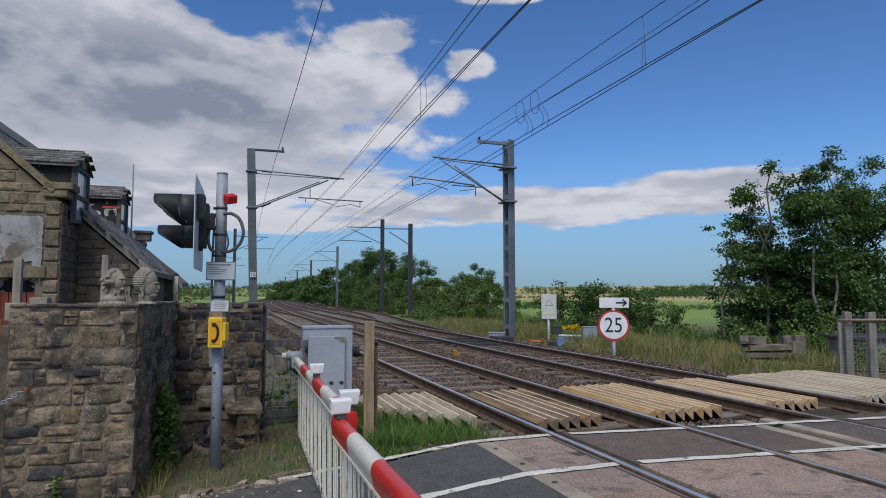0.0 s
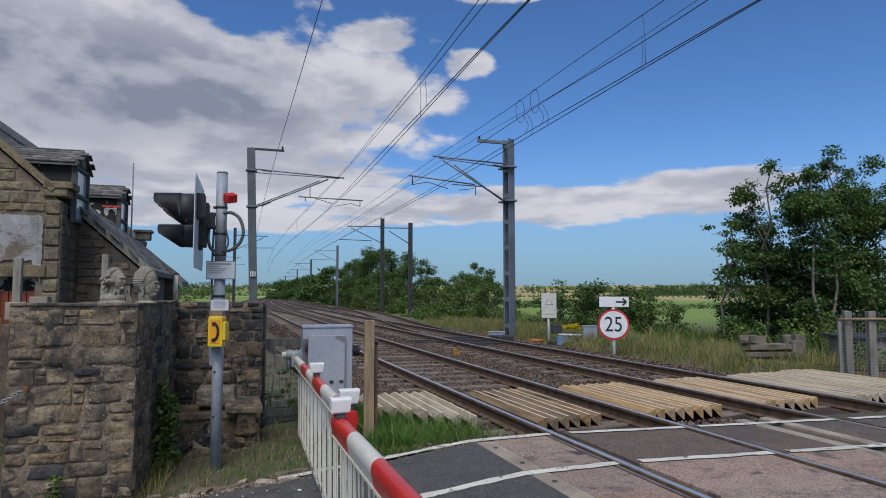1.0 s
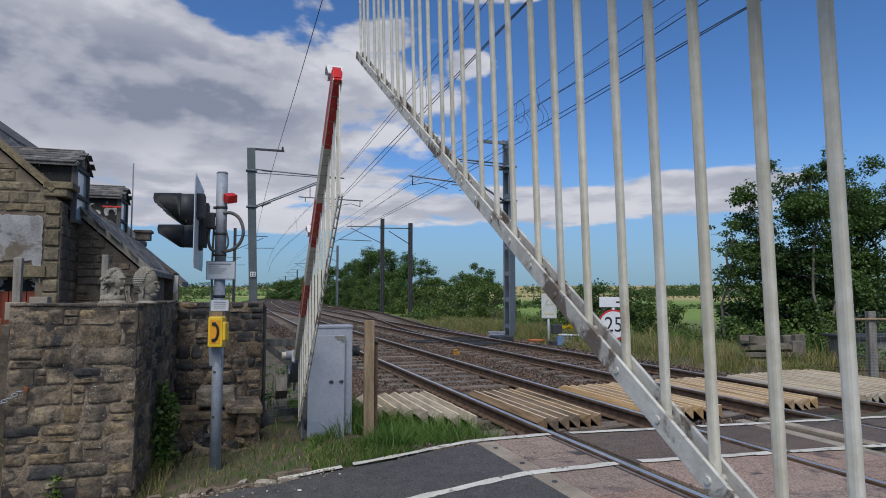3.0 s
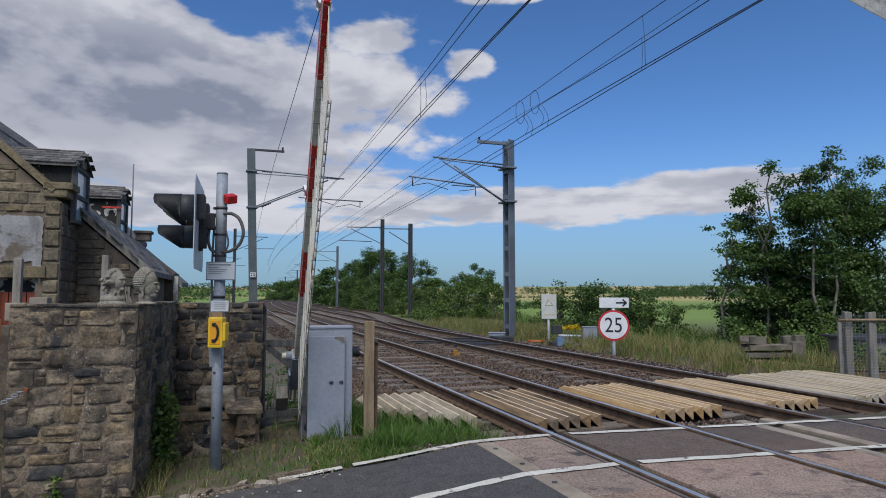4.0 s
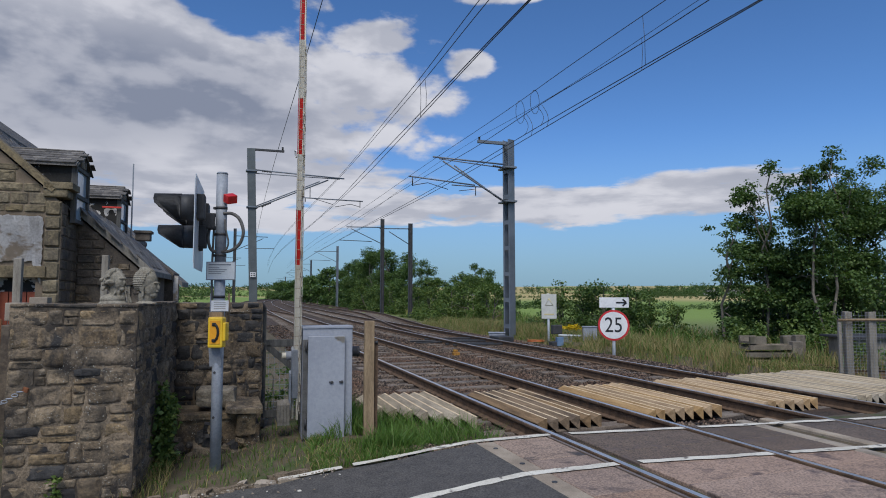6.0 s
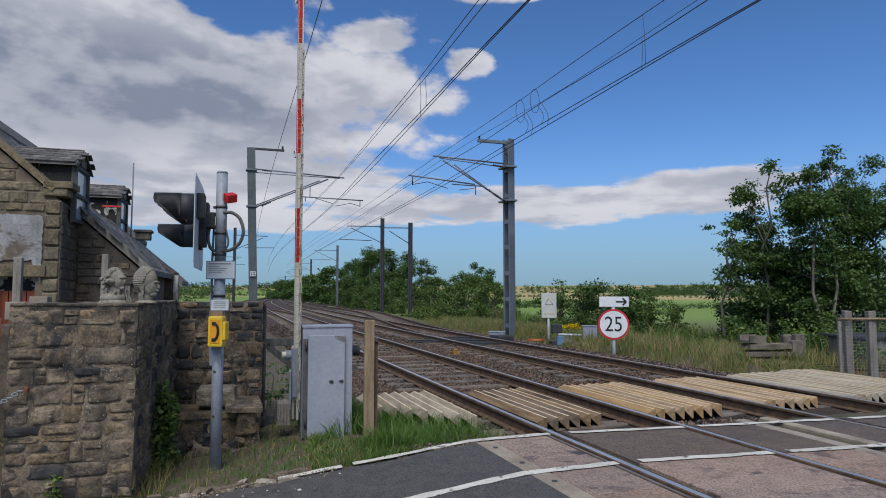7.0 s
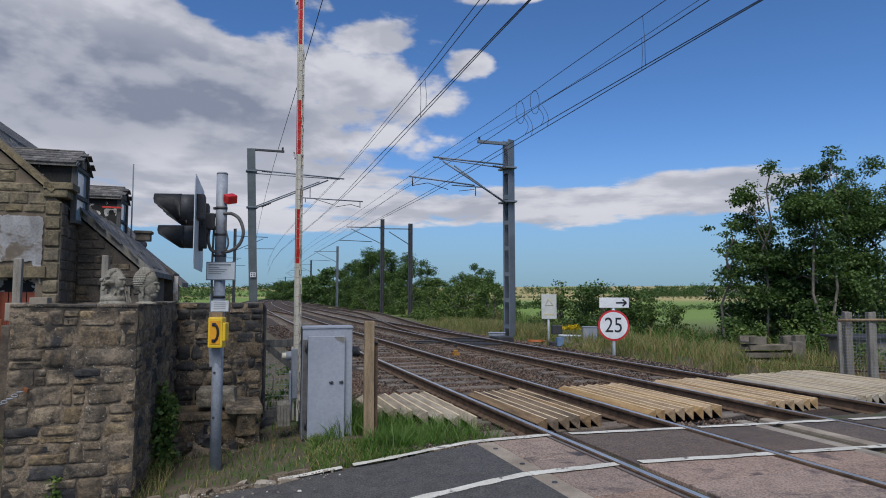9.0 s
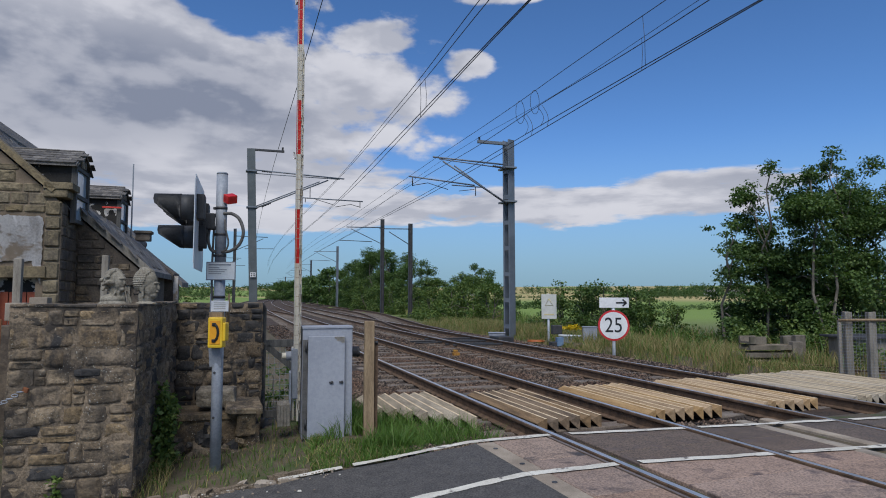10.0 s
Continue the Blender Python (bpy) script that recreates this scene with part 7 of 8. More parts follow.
def build_right_side():
    rng = random.Random(9)
    # stack of old concrete cable troughs
    st = thing("trough_stack", M4(7.72, 15.3, -0.42, 3) @ Matrix.Diagonal((1.04, 1.0, 1.2, 1)), "stack of old concrete cable troughs in the grass", "concrete stack")
    for x, z, w, d, h, turn in ((0.0, 0.10, 1.35, 0.5, 0.10, 0), (0.05, 0.26, 1.25, 0.5, 0.09, 2), (-0.05, 0.40, 1.30, 0.52, 0.09, -3), (0.12, 0.54, 1.20, 0.5, 0.09, 1), (-0.28, 0.66, 0.40, 0.45, 0.14, 6)):
        bm = bmesh.new()
        prism(bm, ((-d / 2, 0), (d / 2, 0), (d / 2, h), (d / 2 - 0.05, h), (d / 2 - 0.07, 0.04), (-d / 2 + 0.07, 0.04), (-d / 2 + 0.05, h), (-d / 2, h)), w, Matrix.Translation((-w / 2 + x, 0, z - 0.1)) @ Matrix.Rotation(radians(turn), 4, "Z"))
        part("trough", bm, concrete_old, st)
    for x, y, h in ((0.62, -0.2, 0.62), (0.88, 0.1, 0.72), (0.72, 0.3, 0.68)):
        bm = bmesh.new()
        box(bm, (0.24, 0.16, h), (x, y, h / 2 - 0.02), Matrix.Rotation(rng.uniform(-0.06, 0.06), 4, "Y"), 0.015)
        part("block", bm, concrete_old, st)
    # fence with mesh
    f = thing("fence", M4(7.55, 11.9, -0.28, -4), "timber fence posts with wire mesh beside the crossing", "fence")
    for x, y, w in ((0.01, 0.0, 0.125), (0.36, -0.12, 0.14), (1.5, -0.3, 0.14), (2.6, -0.5, 0.14)):
        bm = bmesh.new()
        box(bm, (w, 0.12, 1.58), (x, y, 0.58), bevel=0.014)
        for v in bm.verts:
            if v.co.z > 1.3:
                v.co.z += 0.02 * noise.noise(v.co * 9)
        part("post", bm, timber_grey, f)
    bm = bmesh.new()
    box(bm, (0.055, 0.06, 1.35), (-0.17, -0.06, 0.55), bevel=0.006)
    part("stake", bm, timber_grey, f)
    bm = bmesh.new()
    tube(bm, [(-0.2, -0.09, 1.22), (0.43, -0.22, 1.23), (1.5, -0.4, 1.22), (2.6, -0.6, 1.22)], 0.026, 4)
    part("rail", bm, timber, f, "pale timber top rail")
    bm = bmesh.new()
    for i in range(52):
        x = -0.2 + i * 0.055
        y = -0.09 - 0.19 * (x + 0.2)
        rod(bm, (x, y, 0.02), (x, y, 1.38), 0.0022, sides=3, caps=False)
    for i in range(24):
        z = 0.04 + i * 0.055
        tube(bm, [(-0.2, -0.09, z), (2.6, -0.62, z)], 0.0022, 3)
    part("wire_mesh", bm, galv, f, "rusting wire mesh")
    # dark timber shed with a felt top
    s = thing("shed", M4(9.65, 14.4, -0.5, 4), "low dark weathered timber box with tarred lid", "shed")
    for k in range(9):
        bm = bmesh.new()
        box(bm, (0.15, 0.03, 0.95), (-0.55 + k * 0.16, -0.4, 0.45), bevel=0.004)
        part("board", bm, timber_grey, s)
    for x in (-0.62, 0.86):
        bm = bmesh.new()
        box(bm, (0.04, 0.9, 0.95), (x, 0.05, 0.45), bevel=0.004)
        part("side", bm, timber_grey, s)
    bm = bmesh.new()
    box(bm, (1.7, 1.1, 0.05), (0.05, 0.03, 0.97), bevel=0.012)
    part("lid", bm, steel_dark, s, "black tarred lid")
    # rusty rails and loose timber lying by the guards
    for x, y, ln, turn in ((8.5, 13.9, 3.0, -10), (8.6, 12.9, 2.6, -12), (8.9, 13.4, 2.4, -8)):
        bm = bmesh.new()
        prism(bm, ((-0.07, 0), (0.07, 0), (0.03, 0.03), (0.012, 0.12), (0.035, 0.15), (-0.035, 0.15), (-0.012, 0.12), (-0.03, 0.03)), ln, Matrix.Translation((-ln / 2, 0, 0)))
        ob = part("scrap_rail", bm, rail_rust, None, m=M4(x, y, -0.26, turn))
        tagged(ob, "rusty length of rail lying on the verge", "rail", "scrap rails")
    # white rubble by the sign
    heap = thing("rubble_heap", M4(6.95, 15.6, -0.36), "small heap of broken white stones on the verge", "rubble")
    for i in range(14):
        bm = bmesh.new()
        bmesh.ops.create_icosphere(bm, subdivisions=1, radius=rng.uniform(0.04, 0.09))
        for v in bm.verts:
            v.co *= rng.uniform(0.7, 1.2)
        part("stone", bm, sign_white if i % 3 else concrete, heap, m=M4(rng.gauss(0, 0.16), rng.gauss(0, 0.1), rng.uniform(0, 0.08), rng.uniform(0, 90)))


build_right_side()
from mathutils.bvhtree import BVHTree

# ---------------------------------------------------------------- trees, hedges, grass
def leaf_mesh(centres, sizes, rng, mats, droop=0.3, mat_share=None, flat=0.0):
    """A folded leaf for every centre, all in one mesh; flat: how far the blades lie level, as they do on a lit spray."""
    n = len(centres)
    c = np.asarray(centres, float)
    a = rng.normal(size=(n, 3))
    a[:, 2] = a[:, 2] * (1 - flat) - droop
    a /= np.linalg.norm(a, axis=1)[:, None]
    b = rng.normal(size=(n, 3))
    b[:, 2] *= 0.6 * (1 - flat)
    b -= (b * a).sum(1)[:, None] * a
    b /= np.linalg.norm(b, axis=1)[:, None]
    nn = np.cross(a, b)
    nn *= np.where(nn[:, 2] < 0, -1.0, 1.0)[:, None]
    s = np.asarray(sizes)[:, None]
    v = np.stack([c, c + a * s * 0.42 + b * s * 0.33 + nn * s * 0.08, c + a * s - nn * s * 0.08, c + a * s * 0.42 - b * s * 0.33 + nn * s * 0.08], 1).reshape(-1, 3)
    me = bpy.data.meshes.new("m")
    me.vertices.add(4 * n)
    me.vertices.foreach_set("co", v.ravel())
    me.loops.add(4 * n)
    me.loops.foreach_set("vertex_index", np.arange(4 * n, dtype=np.int32))
    me.polygons.add(n)
    me.polygons.foreach_set("loop_start", np.arange(0, 4 * n, 4, dtype=np.int32))
    for m in mats:
        me.materials.append(m)
    if mat_share:
        me.polygons.foreach_set("material_index", rng.choice(len(mats), n, p=mat_share).astype(np.int32))
    me.update()
    return me


def spray_points(centre, radius, count, rng, tight):
    """Points in bunches at the twig ends of a clump; most twigs end near its outside."""
    k = max(int(count / 9), 3)
    d = rng.normal(size=(k, 3))
    d /= np.linalg.norm(d, axis=1)[:, None]
    hubs = np.asarray(centre) + d * (np.asarray(radius) * rng.uniform(0.05, 1.0, (k, 1)) ** 0.6)
    pick = rng.integers(0, k, count)
    off = rng.normal(size=(count, 3)) * tight
    off[:, 2] *= 0.45
    return hubs[pick] + off


def clump_points(centre, radius, count, rng):
    """Points in a rough clump: denser near the outside, broken into sprays."""
    k = max(int(count / 14), 3)
    d = rng.normal(size=(k, 3))
    d /= np.linalg.norm(d, axis=1)[:, None]
    hubs = np.asarray(centre) + d * (np.asarray(radius) * rng.uniform(0.15, 1.0, (k, 1)))
    pick = rng.integers(0, k, count)
    return hubs[pick] + rng.normal(size=(count, 3)) * np.asarray(radius) * 0.2


def limb(bm, a, b, r0, r1, rng, wob=0.06):
    a, b = np.asarray(a, float), np.asarray(b, float)
    n = 6
    pts, rad = [], []
    ln = np.linalg.norm(b - a)
    for i in range(n + 1):
        u = i / n
        p = a + (b - a) * u + rng.normal(size=3) * wob * ln * math.sin(math.pi * u) * 0.5
        p[2] += 0.10 * ln * math.sin(math.pi * u)
        pts.append(p)
        rad.append(r0 + (r1 - r0) * u)
    tube(bm, pts, rad, 6)


def make_tree(name, at_, clumps, stems, density, leaf, mats, share, label, category, seed, group="", thick=0.05, depth=1.0):
    """clumps: (x, y, z, r) from the tree's foot; stems: (x, y) feet of its trunks."""
    rng = np.random.default_rng(seed)
    t = thing(name, Matrix.Translation(at_), label, category, group)
    pts, size = [], []
    for x, y, z, r in clumps:
        n = max(int(density * r * r * 4.7), 40)
        pts.append(spray_points((x, y, z), (r, r * depth, r * 0.85), n, rng, leaf * 0.85))
        size.append(rng.uniform(0.6, 1.25, n) * leaf)
    part("crown", leaf_mesh(np.concatenate(pts), np.concatenate(size), rng, mats, 0.45, share, 0.55), None, t)
    bm = bmesh.new()
    for sx, sy in stems:
        mine = [c for c in clumps if abs(c[0] - sx) == min(abs(c[0] - q[0]) for q in stems)]
        if not mine:
            continue
        high = max(mine, key=lambda c: c[2])
        limb(bm, (sx, sy, -0.3), (high[0], high[1], high[2]), thick, thick * 0.25, rng, 0.05)
        for c in mine:
            if c is not high and c[2] > 0.5 and (len(mine) < 12 or rng.random() < 0.3):
                u = min(max(0.25 + 0.55 * c[2] / max(high[2], 0.1) * rng.uniform(0.5, 0.9), 0.1), 0.9)
                p = (sx + (high[0] - sx) * u, sy + (high[1] - sy) * u, high[2] * u)
                limb(bm, p, c[:3], thick * 0.45 * (1 - 0.5 * u), 0.008, rng)
    part("trunk", bm, bark, t, "grey-brown stems")
    return t


def spread(x0, z0, scale, rows, rng, depth):
    """Clumps from (across, up, radius) in tenths of a metre, scattered in depth."""
    return [((x - x0) * scale, rng.uniform(-depth, depth), (z0 - z) * scale, r * scale) for x, z, r in rows]


def build_big_tree():
    rng = random.Random(21)
    rows = ((134.3, 30.2, 1.7), (133.2, 33.5, 2.2), (133, 36, 3.2), (129, 39.5, 2.2), (128.5, 45, 2.6), (130, 50, 4.2), (134, 42, 5.4), (135, 50, 5.6), (139.5, 34, 3.8), (141.8, 31.2, 2.2), (140, 40, 5.2), (146.8, 27.0, 1.6), (147.6, 29.4, 2.4), (150.5, 30.2, 2.0), (126.8, 39.6, 1.2), (128.6, 40.2, 1.1), (125.9, 44.5, 1.3), (126.4, 52.0, 1.6),
            (147.5, 32, 4.2), (152, 32.5, 3.6), (154, 36, 4.2), (148, 40, 7.2), (156, 40, 5.6), (144, 48, 7.2), (152, 48, 6.6), (160, 45, 5.6), (160, 35, 5.6), (127, 49, 2.4), (126.5, 58, 3.2),
            (132, 57, 4.4), (139, 56, 4.4), (147, 57, 4.6), (155, 57, 4.4), (162, 55, 4.6), (127.2, 41.5, 1.5), (138, 46, 4.5))
    rows = [(x, y, r * (0.72 if x < 130 else 1.0)) for x, y, r in rows]
    clumps = []
    for x, y, z, r in spread(143.0, 63.4, 0.182, rows, rng, 1.3):
        # every mass of leaves parts into smaller boughs with gaps between them
        n = 1 if r < 0.4 else 5 if r < 0.8 else 10
        for k in range(n):
            a, e, q = rng.uniform(0, 6.283), rng.uniform(-1.2, 1.4), r * rng.uniform(0.45, 0.80) if n > 1 else 0.0
            clumps.append((x + q * math.cos(a) * math.cos(e), y + q * math.sin(a) * math.cos(e), z + q * math.sin(e), r * (rng.uniform(0.38, 0.56) if n > 1 else 1.0)))
    make_tree("tree", (11.85, 20.4, -0.65), clumps, ((-1.4, 0.2), (-0.62, -1.5), (-0.1, -1.6), (0.9, -0.1), (2.2, 0.3), (-2.9, 0.1)), 520, 0.105, (leaf_dark, leaf_mid, leaf_light), (0.48, 0.44, 0.08),
              "tall broad-leaved tree with several stems and dark green leaves", "tree", 5, thick=0.055)


build_big_tree()


def random_tree(x, y, z, high, wide, seed, mats, share, leaf, density, label, category="tree", low=0.15, group="trees along the line"):
    rng = random.Random(seed)
    clumps = []
    n = int(13 + high * 2.2)
    for i in range(n):
        u = rng.uniform(low, 1.0)
        half = wide * 0.5 * (0.45 + 0.65 * math.sin(math.pi * min(u * 0.85 + 0.12, 1)))
        a = rng.uniform(0, 6.283)
        q = rng.uniform(0.2, 1.0) ** 0.5
        r = rng.uniform(0.13, 0.27) * wide * (1.1 - 0.4 * u)
        clumps.append((half * q * math.cos(a), half * q * math.sin(a), high * u - r * 0.5, r))
    make_tree("tree" if category == "tree" else "shrub", (x, y, z), clumps, ((0, 0), (0.3, 0.1)) if high > 2.5 else ((0, 0),), density, leaf, (*mats, leaf_light), (share[0] * 0.92, share[1] * 0.92, 0.08), label, category, seed, group, thick=0.02 * high)


def build_woods():
    d, m, l = leaf_dark, leaf_mid, leaf_light
    # trees on the right of the line, far to near: place, height, width
    for i, (px, dist, high, wide, pal) in enumerate(((622, 86, 6.0, 4.6, (m, d)), (642, 78, 6.4, 5.0, (m, d)), (668, 70, 6.6, 5.0, (m, d)), (700, 66, 6.2, 5.0, (m, d)), (735, 62, 4.9, 4.4, (m, d)), (770, 60, 3.0, 3.0, (m, l)),
                                                      (850, 70, 4.9, 3.6, (m, d)), (822, 62, 3.6, 4.0, (m, l)), (868, 62, 2.6, 2.6, (m, l)), (585, 95, 5.5, 5.0, (m, d)), (565, 110, 4.8, 5.0, (m, d)), (545, 130, 5.2, 6.0, (m, d)), (525, 160, 5.6, 7.0, (m, d)), (508, 200, 6.0, 8.0, (m, d)), (495, 250, 6, 9, (m, d)))):
        x = (px - 784) / 1120 * dist
        random_tree(x, dist, -0.9, high + 0.9, wide, 100 + i, pal, (0.6, 0.4), 0.14 if dist < 90 else 0.40, 330 if dist < 90 else 44, "bushy green tree in the wood beside the railway")
    # hedge shrubs, nearer
    for i, (px, dist, high, wide, pal) in enumerate(((690, 56, 3.0, 4.0, (m, l)), (735, 48, 2.6, 3.2, (l, m)), (770, 44, 2.4, 3.0, (l, m)), (800, 42, 2.7, 3.4, (l, m)), (835, 40, 2.6, 3.2, (l, m)), (865, 38, 2.5, 2.8, (l, m)), (655, 64, 3.2, 4, (l, m)), (628, 78, 3.0, 3.6, (m, d)),
                                                      (1000, 29, 2.0, 2.2, (m, l)), (1035, 28, 2.3, 2.4, (m, l)), (1075, 27, 2.5, 2.6, (m, d)), (1115, 27, 2.2, 2.4, (m, d)), (1150, 26, 1.9, 2.2, (m, l)), (1180, 26, 1.5, 1.8, (m, l)), (965, 31, 1.5, 1.5, (d, m)), (1300, 22, 1.2, 1.4, (m, l)), (1335, 21.5, 1.9, 2.0, (d, m)), (1370, 21.5, 2.4, 2.4, (d, m)), (1400, 23, 2.4, 2.6, (m, l)), (1445, 23, 2.6, 2.6, (m, l)), (1490, 22.5, 2.4, 2.6, (m, l)), (1540, 22.5, 2.6, 2.6, (m, l)))):
        x = (px - 784) / 1120 * dist
        random_tree(x, dist, -1.0, high + 0.5, wide, 300 + i, pal, (0.6, 0.4), 0.115 if dist < 35 else 0.15, 300 if dist < 35 else 190, "leafy green shrub in the hedge beside the railway", "shrub", 0.05, "hedge shrubs")
    # sparse tall shoots above the hedge
    for i, (px, dist, z) in enumerate(((992, 28.5, 2.35), (1052, 28, 2.3), (1103, 27, 2.1), (1085, 27, 2.0))):
        x = (px - 784) / 1120 * dist
        make_tree("sapling", (x, dist, -0.9), [(0, 0, z + 0.55, 0.22), (0.05, 0, z + 0.2, 0.28), (0, 0, z - 0.3, 0.4)], ((0, 0),), 160, 0.15, (leaf_mid, leaf_light), (0.5, 0.5), "thin leafy sapling rising above the hedge", "sapling", 500 + i, "saplings", 0.02)
    # brambles before the big tree, and by the shed
    for i, (x, y, z, h, w, pal) in enumerate(((9.1, 18.2, -0.9, 1.5, 2.2, (l, m)), (10.6, 18.0, -0.9, 1.7, 2.4, (l, m)), (12.4, 17.4, -0.8, 1.7, 2.4, (l, m)), (10.3, 15.6, -0.8, 1.3, 1.6, (m, l)), (11.6, 14.6, -0.8, 1.6, 2.0, (l, m)), (9.2, 13.6, -0.5, 0.9, 1.2, (m, l)), (13.6, 15.2, -0.8, 2.2, 2.4, (l, m)), (8.4, 19.6, -0.9, 1.2, 1.8, (m, l)))):
        random_tree(x, y, z, h, w, 700 + i, pal, (0.6, 0.4), 0.10, 300, "tangled green bramble bush under the trees", "shrub", 0.05, "bramble bushes")
    # ivy and weeds on the stone wall
    rng = np.random.default_rng(8)
    pts = np.concatenate([clump_points((-2.66, 6.22, z), (0.13, 0.26, 0.16), 330, rng) for z in (0.10, 0.26, 0.40, -0.06, -0.16)])
    pts[:, 0] += (6.12 - pts[:, 1]) * 0.25
    ob = part("ivy", leaf_mesh(pts, rng.uniform(0.03, 0.07, len(pts)), rng, (leaf_mid, leaf_dark, leaf_light), mat_share=(0.4, 0.1, 0.5)), None)
    tagged(ob, "dark green ivy growing up the stone wall", "ivy")
    pts = np.concatenate([clump_points((-3.03, 5.05, z), (0.05, 0.04, 0.08), 50, rng) for z in (-0.28, -0.16, -0.05)])
    ob = part("weed", leaf_mesh(pts, rng.uniform(0.02, 0.05, len(pts)), rng, (leaf_light, grass_green), mat_share=(0.6, 0.4)), None)
    tagged(ob, "small green weed at the foot of the stone wall", "weed")
    random_tree(-2.25, 8.9, -0.45, 1.0, 0.8, 43, (leaf_mid, leaf_light), (0.6, 0.4), 0.06, 420, "leafy green weeds behind the timber gate", "shrub", 0.1, "garden shrubs")
    # dead twigs and a far garden shrub
    random_tree(-7.2, 17.6, -0.4, 1.75, 0.9, 41, (leaf_mid, leaf_dark), (0.5, 0.5), 0.07, 260, "small leafy shrub behind the garden wall", "shrub", 0.3, "garden shrubs")
    random_tree(-12.9, 31.0, -0.4, 2.2, 1.4, 42, (leaf_mid, leaf_light), (0.5, 0.5), 0.12, 200, "small leafy shrub behind the garden wall", "shrub", 0.2, "garden shrubs")
    # yellow ragwort by the boxes
    pts = np.concatenate([clump_points((x, 22.6, 0.25), (0.35, 0.2, 0.10), 120, rng) for x in (4.25, 4.7, 4.45)])
    ob = thing("ragwort", Matrix(), "", "")
    part("flower_heads", leaf_mesh(pts, rng.uniform(0.05, 0.09, len(pts)), rng, (flower_yellow,)), None, ob, "yellow flower heads")
    stems = np.concatenate([clump_points((x, 22.6, -0.2), (0.35, 0.2, 0.3), 140, rng) for x in (4.25, 4.7, 4.45)])
    part("foliage", leaf_mesh(stems, rng.uniform(0.1, 0.2, len(stems)), rng, (grass_green,)), None, ob)
    tagged(ob, "clump of yellow flowering ragwort beside grey boxes", "flowers", kind="stuff")


build_woods()


def blades(name, places, height, width, mats, label, seed, lean=0.35, share=None):
    """Grass blades as bent two-piece strips, all in one mesh."""
    rng = np.random.default_rng(seed)
    p = np.asarray(places, float)
    n = len(p)
    a = rng.uniform(0, 2 * np.pi, n)
    h = np.asarray(height) * rng.uniform(0.5, 1.3, n)
    side = np.stack([np.cos(a), np.sin(a), np.zeros(n)], 1) * (np.asarray(width) * rng.uniform(0.7, 1.3, n))[:, None] * 0.5
    b = rng.uniform(0, 2 * np.pi, n)
    way = np.stack([np.cos(b), np.sin(b), np.zeros(n)], 1) * (h * rng.uniform(0.1, lean * 2, n))[:, None]
    up = np.array([0, 0, 1.0])
    mid = p + up * (h * 0.55)[:, None] + way * 0.3
    tip = p + up * (h * 0.95)[:, None] + way
    v = np.stack([p - side, p + side, mid + side * 0.8, mid - side * 0.8, tip], 1).reshape(-1, 3)
    i = np.arange(n) * 5
    idx = np.concatenate([np.stack([i, i + 1, i + 2, i + 3], 1).ravel(), np.stack([i + 3, i + 2, i + 4], 1).ravel()]).astype(np.int32)
    me = bpy.data.meshes.new("m")
    me.vertices.add(5 * n)
    me.vertices.foreach_set("co", v.ravel())
    me.loops.add(len(idx))
    me.loops.foreach_set("vertex_index", idx)
    me.polygons.add(2 * n)
    me.polygons.foreach_set("loop_start", np.concatenate([np.arange(n) * 4, 4 * n + np.arange(n) * 3]).astype(np.int32))
    for m in mats:
        me.materials.append(m)
    if share:
        k = rng.choice(len(mats), n, p=share).astype(np.int32)
        me.polygons.foreach_set("material_index", np.concatenate([k, k]))
    me.update()
    return tagged(part(name, me, None), label, "grass", kind="stuff")


GROUND_TREE = BVHTree.FromPolygons([v.co.copy() for v in bpy.data.objects["ground"].data.vertices], [tuple(f.vertices) for f in bpy.data.objects["ground"].data.polygons])


def scatter(n, w, s, rng, clump=0.0, keep=None):
    out = []
    tries = 0
    while len(out) < n and tries < n * 8:
        tries += 1
        a, b = rng.uniform(*w), rng.uniform(*s)
        if clump and noise.noise(Vector((a * 1.3, b * 1.3, 5))) < clump * rng.uniform(-1, 1):
            continue
        if keep and not keep(a, b):
            continue
        p = at(a, b)
        hit = GROUND_TREE.ray_cast(Vector((p.x, p.y, 60.0)), Vector((0, 0, -1)))[0]
        out.append((p.x, p.y, hit.z if hit else ground_z(p.x, p.y)))
    return out


